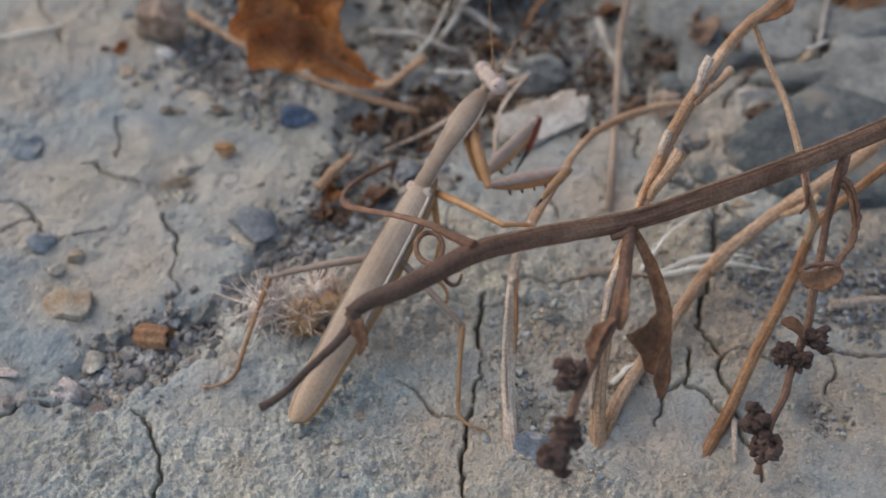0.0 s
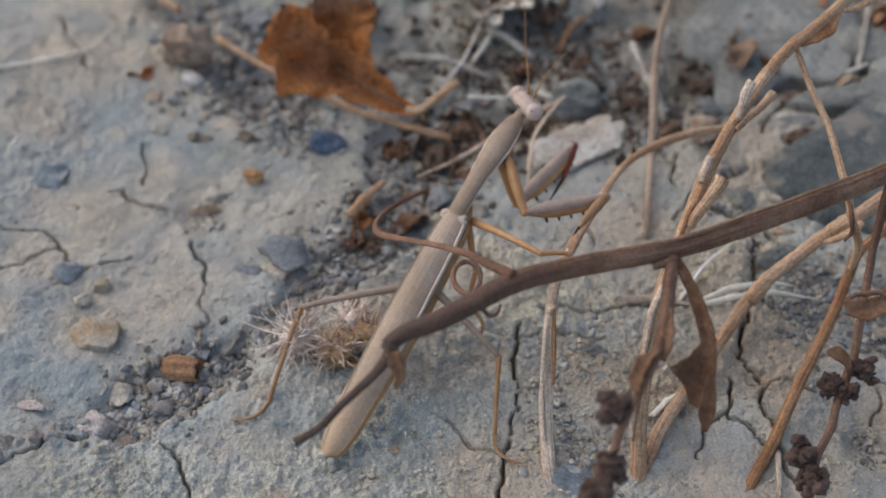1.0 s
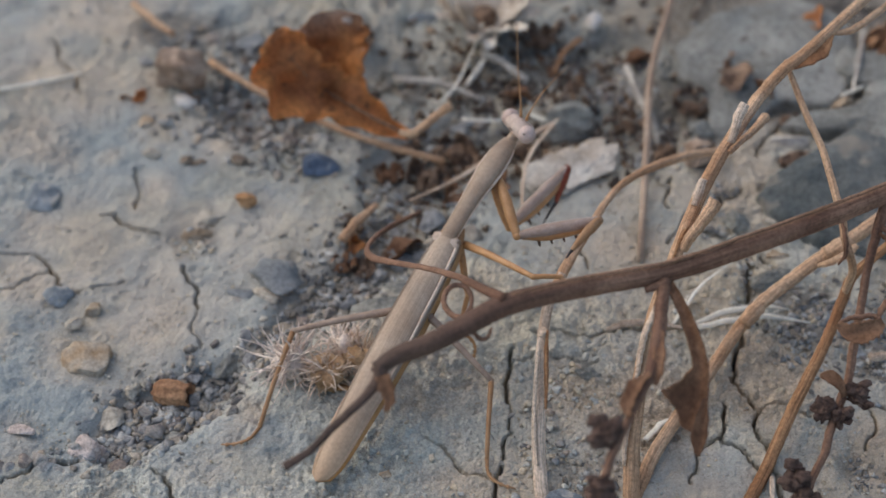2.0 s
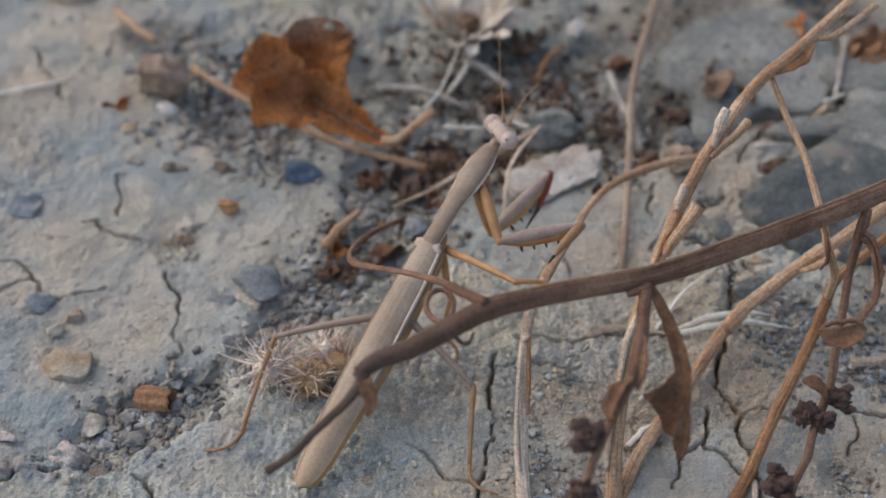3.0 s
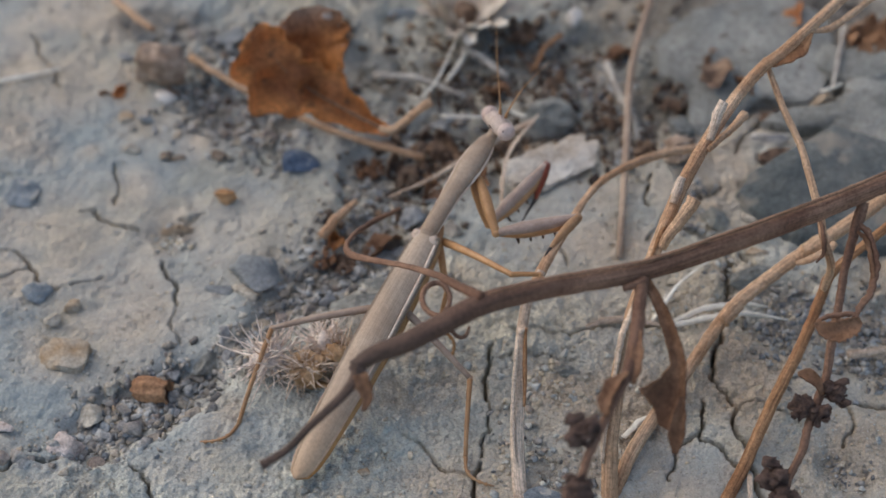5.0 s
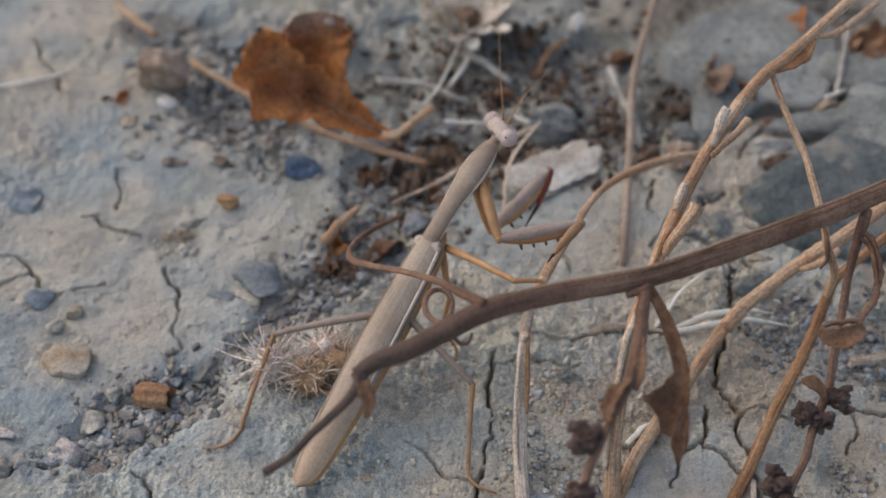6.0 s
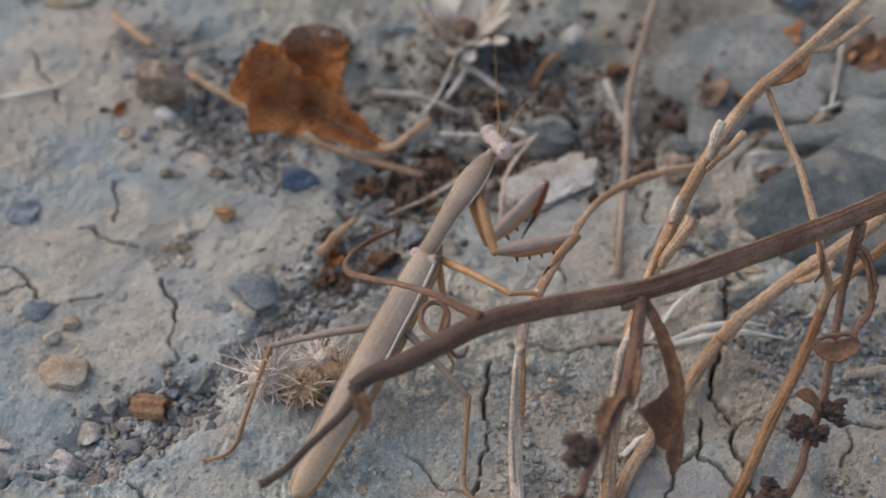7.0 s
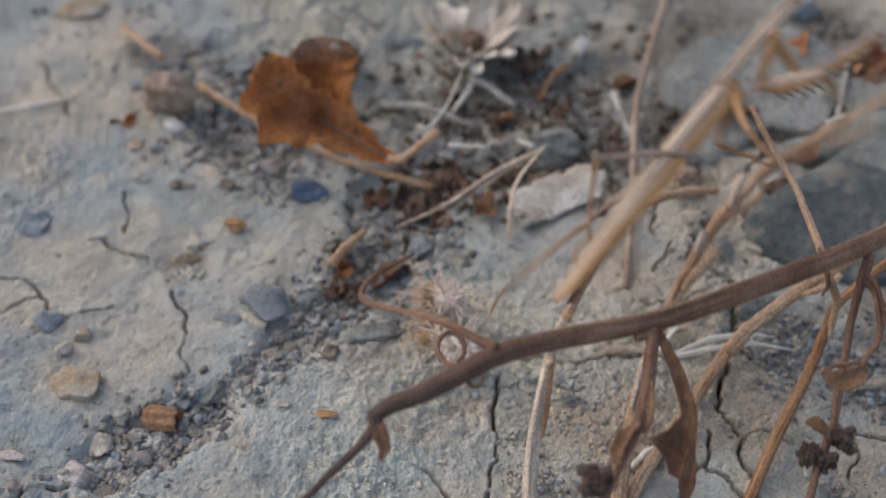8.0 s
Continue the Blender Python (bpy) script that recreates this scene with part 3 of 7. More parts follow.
# half width, depth, line
CRACKS = [
    (0.035, 0.25, [(-6.8, 0.15), (-5.74, 0.09), (-5.48, -0.18), (-5.34, -0.43), (-5.06, -0.57)]),
    (0.01, 0.06, [(-5.06, -0.57), (-4.83, -0.44), (-4.51, -0.33)]),
    (0.012, 0.07, [(-4.8, 0.83), (-4.67, 0.7), (-4.39, 0.55), (-4.14, 0.47)]),
    (0.026, 0.22, [(-3.76, -0.13), (-3.68, -0.37), (-3.53, -0.61), (-3.5, -0.81)]),
    (0.022, 0.14, [(-3.62, 0.68), (-3.47, 0.68), (-3.29, 0.73)]),
    (0.02, 0.14, [(-2.69, 1.9), (-2.6, 1.68), (-2.48, 1.61)]),
    (0.05, 0.3, [(-6.4, -3.8), (-5.62, -3.59), (-5.2, -3.26), (-4.8, -3.23), (-4.48, -3.09)]),
    (0.03, 0.26, [(-3.81, -3.33), (-3.55, -3.62), (-3.42, -3.94), (-3.38, -4.41), (-3.6, -5.2)]),
    (0.045, 0.3, [(0.47, -1.5), (0.41, -1.9), (0.38, -2.34)]),
    (0.022, 0.16, [(0.38, -2.34), (0.42, -2.78), (0.32, -3.2)]),
    (0.035, 0.25, [(0.3, -3.3), (0.21, -3.69), (0.18, -4.4), (0.1, -5.2)]),
    (0.055, 0.35, [(3.28, -1.26), (3.18, -1.63), (3.11, -2.03), (3.29, -2.25), (3.41, -2.47), (3.32, -2.68), (3.46, -3.02)]),
    (0.035, 0.25, [(2.98, -2.34), (2.9, -2.85)]),
    (0.04, 0.3, [(2.9, -2.9), (3.12, -3.02), (3.33, -3.31)]),
    (0.04, 0.25, [(4.48, -2.16), (4.66, -2.38), (5.26, -2.44), (6.5, -2.3)]),
    (0.03, 0.22, [(2.61, 1.42), (2.55, 1.16), (2.55, 0.85)]),
    (0.035, 0.2, [(0.69, -1.26), (1.26, -1.31), (1.68, -1.28), (2.04, -1.22), (2.68, -1.21), (3.33, -1.07)]),
    (0.09, 0.4, [(3.44, 0.09), (3.43, -0.41), (3.43, -0.79), (3.28, -1.26)]),
    (0.06, 0.3, [(3.64, -0.06), (3.77, -0.21), (3.9, -0.4)]),
    (0.12, 0.45, [(3.54, 1.21), (3.14, 0.9), (2.95, 0.39), (3.44, 0.09)]),
    (0.07, 0.4, [(3.97, 2.47), (4.52, 2.58), (5.05, 2.41), (5.31, 3.21), (6.02, 3.15), (7.0, 3.3)]),
    (0.03, 0.12, [(-6.13, 4.28), (-5.75, 3.61), (-5.53, 3.14)]),
    (0.03, 0.2, [(3.43, -3.02), (3.51, -3.52), (3.7, -4.3)]),
    (0.018, 0.1, [(1.34, 0.08), (1.44, -0.21)]),
    (0.022, 0.15, [(0.45, -1.75), (1.0, -1.66), (1.5, -1.72)]),
    (0.022, 0.16, [(3.41, -2.47), (3.75, -2.4), (4.0, -2.55)]),
    (0.022, 0.16, [(2.9, -2.85), (2.6, -3.1), (2.5, -3.5)]),
    (0.02, 0.14, [(4.66, -2.38), (4.75, -2.75), (4.6, -3.0)]),
    (0.02, 0.12, [(-5.48, -0.18), (-5.9, -0.5), (-6.3, -0.6)]),
    (0.012, 0.06, [(-3.5, -0.81), (-3.55, -1.2), (-3.4, -1.5)]),
    (0.02, 0.12, [(-0.6, -2.9), (-0.2, -3.3), (0.2, -3.5)]),
    (0.025, 0.15, [(2.3, -0.3), (2.7, -0.35), (3.1, -0.2)]),
    (0.03, 0.2, [(3.9, 3.0), (3.2, 2.9), (2.7, 3.4), (2.3, 3.5)]),
    (0.016, 0.12, [(-4.6, 1.69), (-4.55, 1.42), (-4.49, 1.17), (-4.51, 0.94)]),
    (0.02, 0.14, [(-4.94, 0.82), (-4.77, 0.83), (-4.59, 0.63), (-4.35, 0.53), (-4.14, 0.48)]),
    (0.016, 0.12, [(-3.61, 0.55), (-3.5, 0.63), (-3.34, 0.72)]),
    (0.015, 0.1, [(-4.89, -0.49), (-4.49, -0.34)]),
    (0.015, 0.1, [(-2.69, 1.94), (-2.61, 1.73), (-2.52, 1.63)]),
    (0.012, 0.08, [(-6.18, 1.52), (-5.92, 1.42)]),
    (0.012, 0.08, [(-3.61, 0.55), (-3.55, 0.42), (-3.5, 0.35)]),
    (0.018, 0.12, [(2.73, 0.69), (2.58, 0.39), (2.47, 0.2)]),
    (0.016, 0.12, [(1.35, 0.03), (1.44, -0.12)]),
    (0.05, 0.3, [(4.21, 2.44), (4.02, 2.21), (3.86, 2.01), (3.78, 1.8)]),
    (0.015, 0.1, [(0.61, 0.69), (0.8, 0.59)]),
]
# the washed-out channel: half width, depth, line
CHANNEL = [
    (0.75, 0.22, [(-3.0, 2.9), (-1.9, 3.0), (-1.2, 3.3)]),
    (0.58, 0.16, [(-0.15, 2.2), (-0.9, 1.5), (-1.0, 0.5)]),
    (0.36, 0.14, [(-1.0, 0.5), (-1.62, -0.42), (-2.16, -1.0)]),
    (0.12, 0.11, [(-2.16, -1.0), (-2.76, -1.7), (-3.29, -2.1)]),
    (0.4, 0.16, [(-3.29, -2.2), (-3.9, -2.55), (-4.4, -2.9)]),
    (0.5, 0.2, [(1.9, 3.9), (2.2, 3.0), (2.4, 2.2)]),
    (0.55, 0.1, [(-0.3, 3.1), (0.8, 3.5), (1.6, 3.9)]),
    (0.4, 0.12, [(0.2, 2.0), (0.9, 2.2), (1.9, 2.1)]),
    (0.62, 0.14, [(4.0, -0.9), (4.5, -1.35), (5.1, -1.5), (6.0, -1.2)]),
    (0.3, 0.12, [(2.9, 2.6), (3.6, 2.7), (4.4, 2.9)]),
    (0.25, 0.15, [(5.3, 3.3), (6.0, 3.2), (7.0, 3.3)]),
    (0.22, 0.15, [(4.5, -3.2), (4.75, -3.4)]),
    (0.17, 0.1, [(-3.8, 0.32), (-3.62, 0.36)]),
    (0.45, 0.12, [(-4.5, 4.5), (-3.5, 4.1), (-2.6, 3.7)]),
]
# ochre stains: centre, radius
STAINS = [((-5.15, 0.37), 0.8), ((-5.73, -0.23), 0.7), ((-3.77, 0.27), 0.33), ((-4.59, 3.38), 0.35), ((-6.15, 3.55), 0.9), ((-4.1, -0.9), 0.85), ((-3.2, -0.75), 0.4), ((-4.7, -1.1), 0.5), ((-5.6, 0.4), 0.6), ((-5.5, 3.2), 0.9), ((-4.4, 2.6), 0.45), ((-3.7, 0.5), 0.4), ((-4.9, -1.6), 0.5), ((1.9, -2.4), 0.5), ((3.4, -2.2), 0.5), ((5.0, -3.0), 0.5), ((-5.3, 4.9), 1.0), ((-6.2, 2.4), 0.8), ((5.0, 4.5), 0.4), ((-4.3, 1.3), 0.35), ((-5.0, 3.3), 0.22), ((-4.6, 2.9), 0.2), ((-5.9, 0.75), 0.2), ((-4.5, 1.0), 0.22), ((-3.5, 2.15), 0.2), ((-4.95, 1.9), 0.2), ((-2.7, -2.6), 0.25), ((-6.1, -1.4), 0.35), ((-3.9, -0.5), 0.25), ((2.0, 0.2), 0.35), ((5.6, -3.6), 0.4), ((1.2, -2.2), 0.35)]


def ground_base(x, y):
    """The lie of the ground in centimetres, without its cracks."""
    x, y = np.asarray(x, float), np.asarray(y, float)
    h = 0.16 * fractal(x, y, 0.28, 3, 1) + 0.05 * fractal(x, y, 1.3, 3, 7)
    wx, wy = x + 0.25 * fractal(x, y, 1.1, 3, 21), y + 0.25 * fractal(x, y, 1.1, 3, 33)
    for wide, deep, line in CHANNEL:
        d = off_line(wx, wy, line)
        h = h - deep / (1 + np.exp(np.minimum((d - wide) / 0.035, 50)))
    return h


def ground_height(x, y):
    return float(ground_base(np.array([x]), np.array([y]))[0])


def axis(low, high, fine):
    """Even steps over the near ground, then ever longer ones out to the horizon."""
    inner = list(np.arange(low, high + fine / 2, fine))
    step, after = fine, []
    far = high
    while far < 30000:
        step *= 1.22
        far += step
        after.append(far - high)
    return np.array([low - a for a in reversed(after)] + inner + [inner[-1] + a for a in after])


# smooth washed patches beyond the channel: centre, half widths
FLATS = [((1.3, 0.3), 0.9, 1.1), ((-2.9, -3.1), 0.9, 0.55), ((5.4, -2.6), 0.8, 0.35), ((2.3, -3.6), 0.9, 0.6), ((4.6, -4.2), 1.2, 0.6)]


def off_crust(x, y):
    """How far a place lies beyond the washed crust's edge, which follows the channel (negative: on the crust)."""
    ys = np.array([-9, -3.6, -2.9, -2.0, -1.0, -0.3, 0.5, 1.6, 2.2, 2.9, 3.6, 4.6, 9.0])
    xs = np.array([-4.6, -5.0, -4.2, -3.0, -2.1, -1.6, -1.25, -1.4, -2.2, -3.6, -4.6, -3.4, -2.5])
    return x - np.interp(y, ys, xs)


def build_ground():
    xs, ys = axis(-7.0, 7.2, 0.0185), axis(-5.3, 6.6, 0.0195)
    x, y = np.meshgrid(xs, ys)
    near = (np.abs(x) < 12) & (np.abs(y) < 12)
    h = ground_base(x, y)
    broken = np.clip(0.55 + 1.5 * fractal(x, y, 0.45, 3, 19) - 0.02 * x - 0.05 * y, 0.25, 1.25)
    edge = 0.5 * fractal(x, y, 0.8, 3, 141)
    side = off_crust(x, y) + edge
    crust = 1 / (1 + np.exp(np.clip(side / 0.12, -40, 40)))
    for (cx, cy), rx, ry in FLATS:
        crust = np.maximum(crust, 0.8 / (1 + np.exp(np.clip((np.hypot((x - cx) / rx, (y - cy) / ry) - 1 + 0.7 * edge) / 0.12, -40, 40))))
    broken = np.clip(broken * (1 - 0.62 * crust), 0.14, 1.25)
    rough = 0.06 * fractal(x, y, 2.4, 3, 11) + 1.35 * broken * (0.055 * np.abs(fractal(x, y, 4.5, 3, 15)) + 0.07 * np.clip(fractal(x, y, 6.5, 3, 27), -0.2, 0.5) + 0.05 * fractal(x, y, 13.0, 2, 29) + 0.03 * fractal(x, y, 25.0, 1, 39))
    pits = np.clip(fractal(x, y, 2.2, 4, 41) - 0.42, 0, 1) * 0.22 + np.clip(fractal(x, y, 8.0, 2, 47) - 0.34, 0, 1) * 0.1
    h = h + np.where(near, rough - pits, 0)
    dark = np.zeros_like(x)
    wx, wy = x + 0.3 * fractal(x, y, 1.3, 3, 23), y + 0.3 * fractal(x, y, 1.3, 3, 37)
    for wide, deep, line in CHANNEL:
        d = off_line(wx, wy, line)
        dark = np.maximum(dark, 1 / (1 + np.exp(np.minimum((d - wide * 0.7) / 0.08, 50))))
    dark = dark * np.clip(0.7 + 1.6 * fractal(x, y, 2.6, 3, 43), 0, 1)
    for n, (wide, deep, line) in enumerate(CRACKS):
        line = wander(line, n)
        lo, hi = np.min(line, 0) - 0.6, np.max(line, 0) + 0.6
        inside = (x > lo[0]) & (x < hi[0]) & (y > lo[1]) & (y < hi[1])
        d = np.maximum(off_line(x[inside], y[inside], line) - 0.02 * np.clip(fractal(x[inside], y[inside], 12.0, 2, 130 + n), 0, 1), 0)
        w = 0.29 * wide * np.clip(0.2 + 2.6 * np.abs(fractal(x[inside], y[inside], 1.7, 2, 50 + n)), 0.2, 1.7)
        h[inside] += 0.018 * np.exp(-((d / (5 * wide)) ** 2)) - 2.4 * deep / (1 + np.exp(np.minimum((d - 0.72 * w) / 0.005, 50)))
    warm = fractal(x, y, 0.5, 4, 61) * 1.2 - 0.16
    mottle = 0.6 * fractal(x, y, 1.6, 4, 71)
    for (cx, cy), r in STAINS:
        warm = np.maximum(warm, 0.85 * np.exp(-(((x - cx) ** 2 + (y - cy) ** 2) / r ** 2)) + mottle)
    warm = np.clip(warm + 0.55 / (1 + np.exp(-np.clip((x - 0.6 - 0.3 * y) / 0.8, -30, 30))) * (0.8 + fractal(x, y, 0.9, 3, 91)), 0, 0.85)
    dark = np.maximum(dark, 1.1 / (1 + np.exp(-np.clip((y - 2.5 + 0.9 * fractal(x, y, 0.7, 3, 95)) / 0.35, -30, 30))) / (1 + np.exp(-np.clip((x + 0.5) / 0.8, -30, 30))) * (0.6 + 1.2 * fractal(x, y, 1.1, 3, 97)))
    close = np.clip((14 - np.hypot(x, y)) / 6, 0, 1)
    warm, dark = warm * close * (1 - 0.28 * crust), dark * close
    rows, cols = x.shape
    co = np.stack([x, y, h], -1).reshape(-1, 3) * CM
    q = np.arange(rows * cols).reshape(rows, cols)
    faces = np.stack([q[:-1, :-1], q[:-1, 1:], q[1:, 1:], q[1:, :-1]], -1).reshape(-1, 4)
    me = bpy.data.meshes.new("ground")
    me.vertices.add(len(co))
    me.vertices.foreach_set("co", co.ravel())
    me.loops.add(faces.size)
    me.loops.foreach_set("vertex_index", faces.ravel())
    me.polygons.add(len(faces))
    me.polygons.foreach_set("loop_start", np.arange(0, faces.size, 4))
    me.polygons.foreach_set("use_smooth", np.ones(len(faces), bool))
    me.update(calc_edges=True)
    attr = me.color_attributes.new("soil", "FLOAT_COLOR", "POINT")
    rgba = np.stack([warm, np.clip(dark * 0.75, 0, 1), np.clip(0.12 + 0.3 * broken, 0, 0.6), crust * close], -1)
    attr.data.foreach_set("color", rgba.ravel())
    me.materials.append(M["clay"])
    return tagged(new("ground", me), "cracked dry grey clay ground with ochre stains", "ground", kind="structure")


build_ground()


# ---- loose grains: gravel in the channels, crumbs on the clay ----
def scatter(name, mat, places, sizes, detail, label, seed):
    """Many small angular grains in one mesh."""
    rnd = np.random.RandomState(seed)
    bm = bmesh.new()
    bmesh.ops.create_icosphere(bm, subdivisions=detail, radius=1.0)
    unit = np.array([v.co[:] for v in bm.verts])
    tri = np.array([[v.index for v in f.verts] for f in bm.faces])
    bm.free()
    heights = ground_base(places[:, 0], places[:, 1])
    count = len(places)
    p = unit[None] * (1 + rnd.uniform(-0.28, 0.28, (count, len(unit), 1)))
    for _ in range(5):
        d = rnd.normal(size=(count, 1, 3))
        d /= np.linalg.norm(d, axis=-1, keepdims=True)
        p = p - np.clip((p * d).sum(-1, keepdims=True) - 0.45, 0, None) * d
    p = p * np.reshape(sizes, (-1, 1, 1)) * rnd.uniform(0.6, 1.25, (count, 1, 3)) * (1, 1, 0.75)
    a = rnd.uniform(0, 6.28, (count, 1))
    p = np.stack([p[..., 0] * np.cos(a) - p[..., 1] * np.sin(a), p[..., 0] * np.sin(a) + p[..., 1] * np.cos(a), p[..., 2]], -1)
    p = p + np.stack([places[:, 0], places[:, 1], heights + sizes * rnd.uniform(0.1, 0.55, count)], -1)[:, None]
    me = bpy.data.meshes.new(name)
    co = p.reshape(-1, 3) * CM
    fa = (tri[None] + np.arange(count)[:, None, None] * len(unit)).reshape(-1, 3)
    me.vertices.add(len(co))
    me.vertices.foreach_set("co", co.ravel())
    me.loops.add(fa.size)
    me.loops.foreach_set("vertex_index", fa.ravel())
    me.polygons.add(len(fa))
    me.polygons.foreach_set("loop_start", np.arange(0, fa.size, 3))
    me.update(calc_edges=True)
    me.materials.append(M[mat])
    return tagged(new(name, me), label, name.split("_")[-1], kind="stuff")


def along(rnd, line, spread, count):
    """Random places along a bent line."""
    line = np.array(line)
    k = rnd.randint(0, len(line) - 1, count)
    s = rnd.rand(count, 1)
    return line[k] * (1 - s) + line[k + 1] * s + rnd.normal(0, 1, (count, 2)) * np.reshape(spread, (-1, 1))


def clear(spots):
    """Those places that do not lie over a crack."""
    far = np.min([off_line(spots[:, 0], spots[:, 1], wander(line, n)) for n, (_, _, line) in enumerate(CRACKS)], 0)
    return spots[far > 0.07]


rs = np.random.RandomState(3)
BEDS = [
    ([(-3.7, 2.8), (-2.9, 2.4), (-2.1, 2.1)], 0.34, 700, 0.075),
    ([(-3.6, 3.5), (-2.6, 3.2), (-1.3, 3.2)], 0.34, 420, 0.08),
    ([(-4.4, 4.4), (-3.4, 4.0), (-2.6, 3.7)], 0.35, 420, 0.08),
    ([(-0.2, 2.2), (-0.8, 1.3), (-1.0, 0.4), (-1.5, -0.3)], 0.42, 1300, 0.08),
    ([(-1.5, -0.3), (-2.1, -0.9), (-2.8, -1.7)], 0.19, 620, 0.07),
    ([(-3.2, -2.1), (-3.8, -2.5), (-4.4, -2.9)], 0.27, 900, 0.085),
    ([(-4.5, -2.9), (-5.1, -3.2), (-5.8, -3.5)], 0.1, 60, 0.05),
    ([(1.8, 4.0), (2.2, 3.0), (2.4, 1.9)], 0.34, 700, 0.085),
    ([(-0.1, 3.0), (0.8, 3.5), (1.7, 3.6)], 0.45, 600, 0.07),
    ([(4.0, -0.9), (4.5, -1.35), (5.1, -1.5), (6.0, -1.2)], 0.36, 1500, 0.075),
    ([(4.45, -3.2), (4.75, -3.4)], 0.13, 70, 0.06),
    ([(3.45, 0.2), (3.4, -0.6), (3.25, -1.3)], 0.12, 110, 0.07),
    ([(3.5, 1.3), (3.1, 0.8), (2.95, 0.4)], 0.12, 70, 0.08),
    ([(0.5, -2.9), (0.9, -3.2), (1.6, -3.6)], 0.22, 90, 0.06),
    ([(4.3, 3.1), (5.2, 3.0), (6.2, 3.3)], 0.15, 90, 0.07),
    ([(-6.5, 5.4), (-3.0, 5.6), (3.0, 5.6), (6.5, 5.5)], 0.4, 200, 0.08),
]
places = np.concatenate([along(rs, line, spread, n) for line, spread, n, _ in BEDS])
sizes = np.concatenate([s * (0.3 + 0.95 * rs.rand(n) ** 1.8) * 0.8 for _, _, n, s in BEDS])
scatter("gravel", "gravel", places, sizes, 2, "loose grey angular gravel lying in washed-out channels", 8)
field = np.stack([rs.uniform(-7, 7.2, 80000), rs.uniform(-5.4, 6.2, 80000)], -1)
keep = fractal(field[:, 0], field[:, 1], 0.9, 3, 81) + 0.03 * field[:, 0] - 0.03 * field[:, 1] + rs.uniform(-0.35, 0.35, 80000) > -0.02
field = clear(field[keep])
scatter("soil_crumbs", "crumbs", field, 0.006 + 0.022 * rs.rand(len(field)) ** 3, 1, "tiny pale clay crumbs strewn over the ground", 9)

CRUMBLED = [([(-2.4, -3.6), (-0.6, -3.7), (1.6, -3.7)], 0.6, 300), ([(0.6, -1.6), (1.6, -2.3), (2.4, -3.0)], 0.45, 110), ([(3.2, -3.2), (4.6, -3.0), (5.6, -3.4)], 0.5, 90), ([(1.1, -2.05), (1.45, -1.95)], 0.14, 140), ([(-3.8, 0.35), (-3.60, 0.15)], 0.13, 130), ([(0.8, -1.7), (1.4, -2.0), (1.9, -2.3)], 0.3, 160), ([(0.6, -2.9), (1.1, -3.3), (1.6, -3.8)], 0.3, 200), ([(3.0, -1.0), (3.6, -0.4), (3.3, 0.6)], 0.3, 260), ([(1.5, -1.4), (2.6, -1.3)], 0.15, 90), ([(-1.9, -1.2), (-2.6, -1.8)], 0.25, 120), ([(4.3, -1.0), (5.2, -0.8), (6.0, -1.4)], 0.4, 160), ([(0.7, -1.6), (0.7, -3.0), (0.5, -4.4)], 0.16, 110), ([(-1.2, -2.6), (-0.3, -3.2)], 0.5, 130)]
spots_at = clear(np.concatenate([along(rs, line, spread, n) for line, spread, n in CRUMBLED]))
scatter("clay_crumbs", "crumbs", spots_at, 0.014 + 0.05 * rs.rand(len(spots_at)) ** 3, 2, "crumbled pieces of dry clay along the cracks", 12)
bits = np.concatenate([along(rs, [(-0.5, 2.4), (-0.8, 1.4), (-1.2, 0.3)], 0.35, 160), along(rs, [(-0.2, 3.0), (0.9, 3.6), (2.2, 3.3)], 0.5, 520), along(rs, [(0.6, 2.2), (1.6, 2.6), (2.4, 2.3)], 0.3, 260), along(rs, [(-3.5, 3.6), (-1.5, 3.6), (0.5, 4.5), (2.5, 4.6)], 0.5, 200), along(rs, [(0.3, 1.6), (1.2, 2.2), (2.4, 2.1)], 0.3, 120)])
scatter("plant_litter", "litter", bits, 0.03 + 0.09 * rs.rand(len(bits)) ** 2, 1, "small brown bits of dead leaves and husks on the soil", 10)


# ---- stones and clods ----
def stone(name, mat, x, y, size, label, category="stone", turn=0.0, sink=0.35, seed=1, detail=4, cuts=12, rough=0.15, group="", tilt=0.0, freq=2.0, square=2.0):
    z = ground_height(x, y) + size[2] * (1 - 2 * sink)
    return mesh_thing(name, lump(size, seed, detail, cuts, rough, freq, square=square), mat, (x, y, z), label, category, group, turn=(tilt, 0, turn))


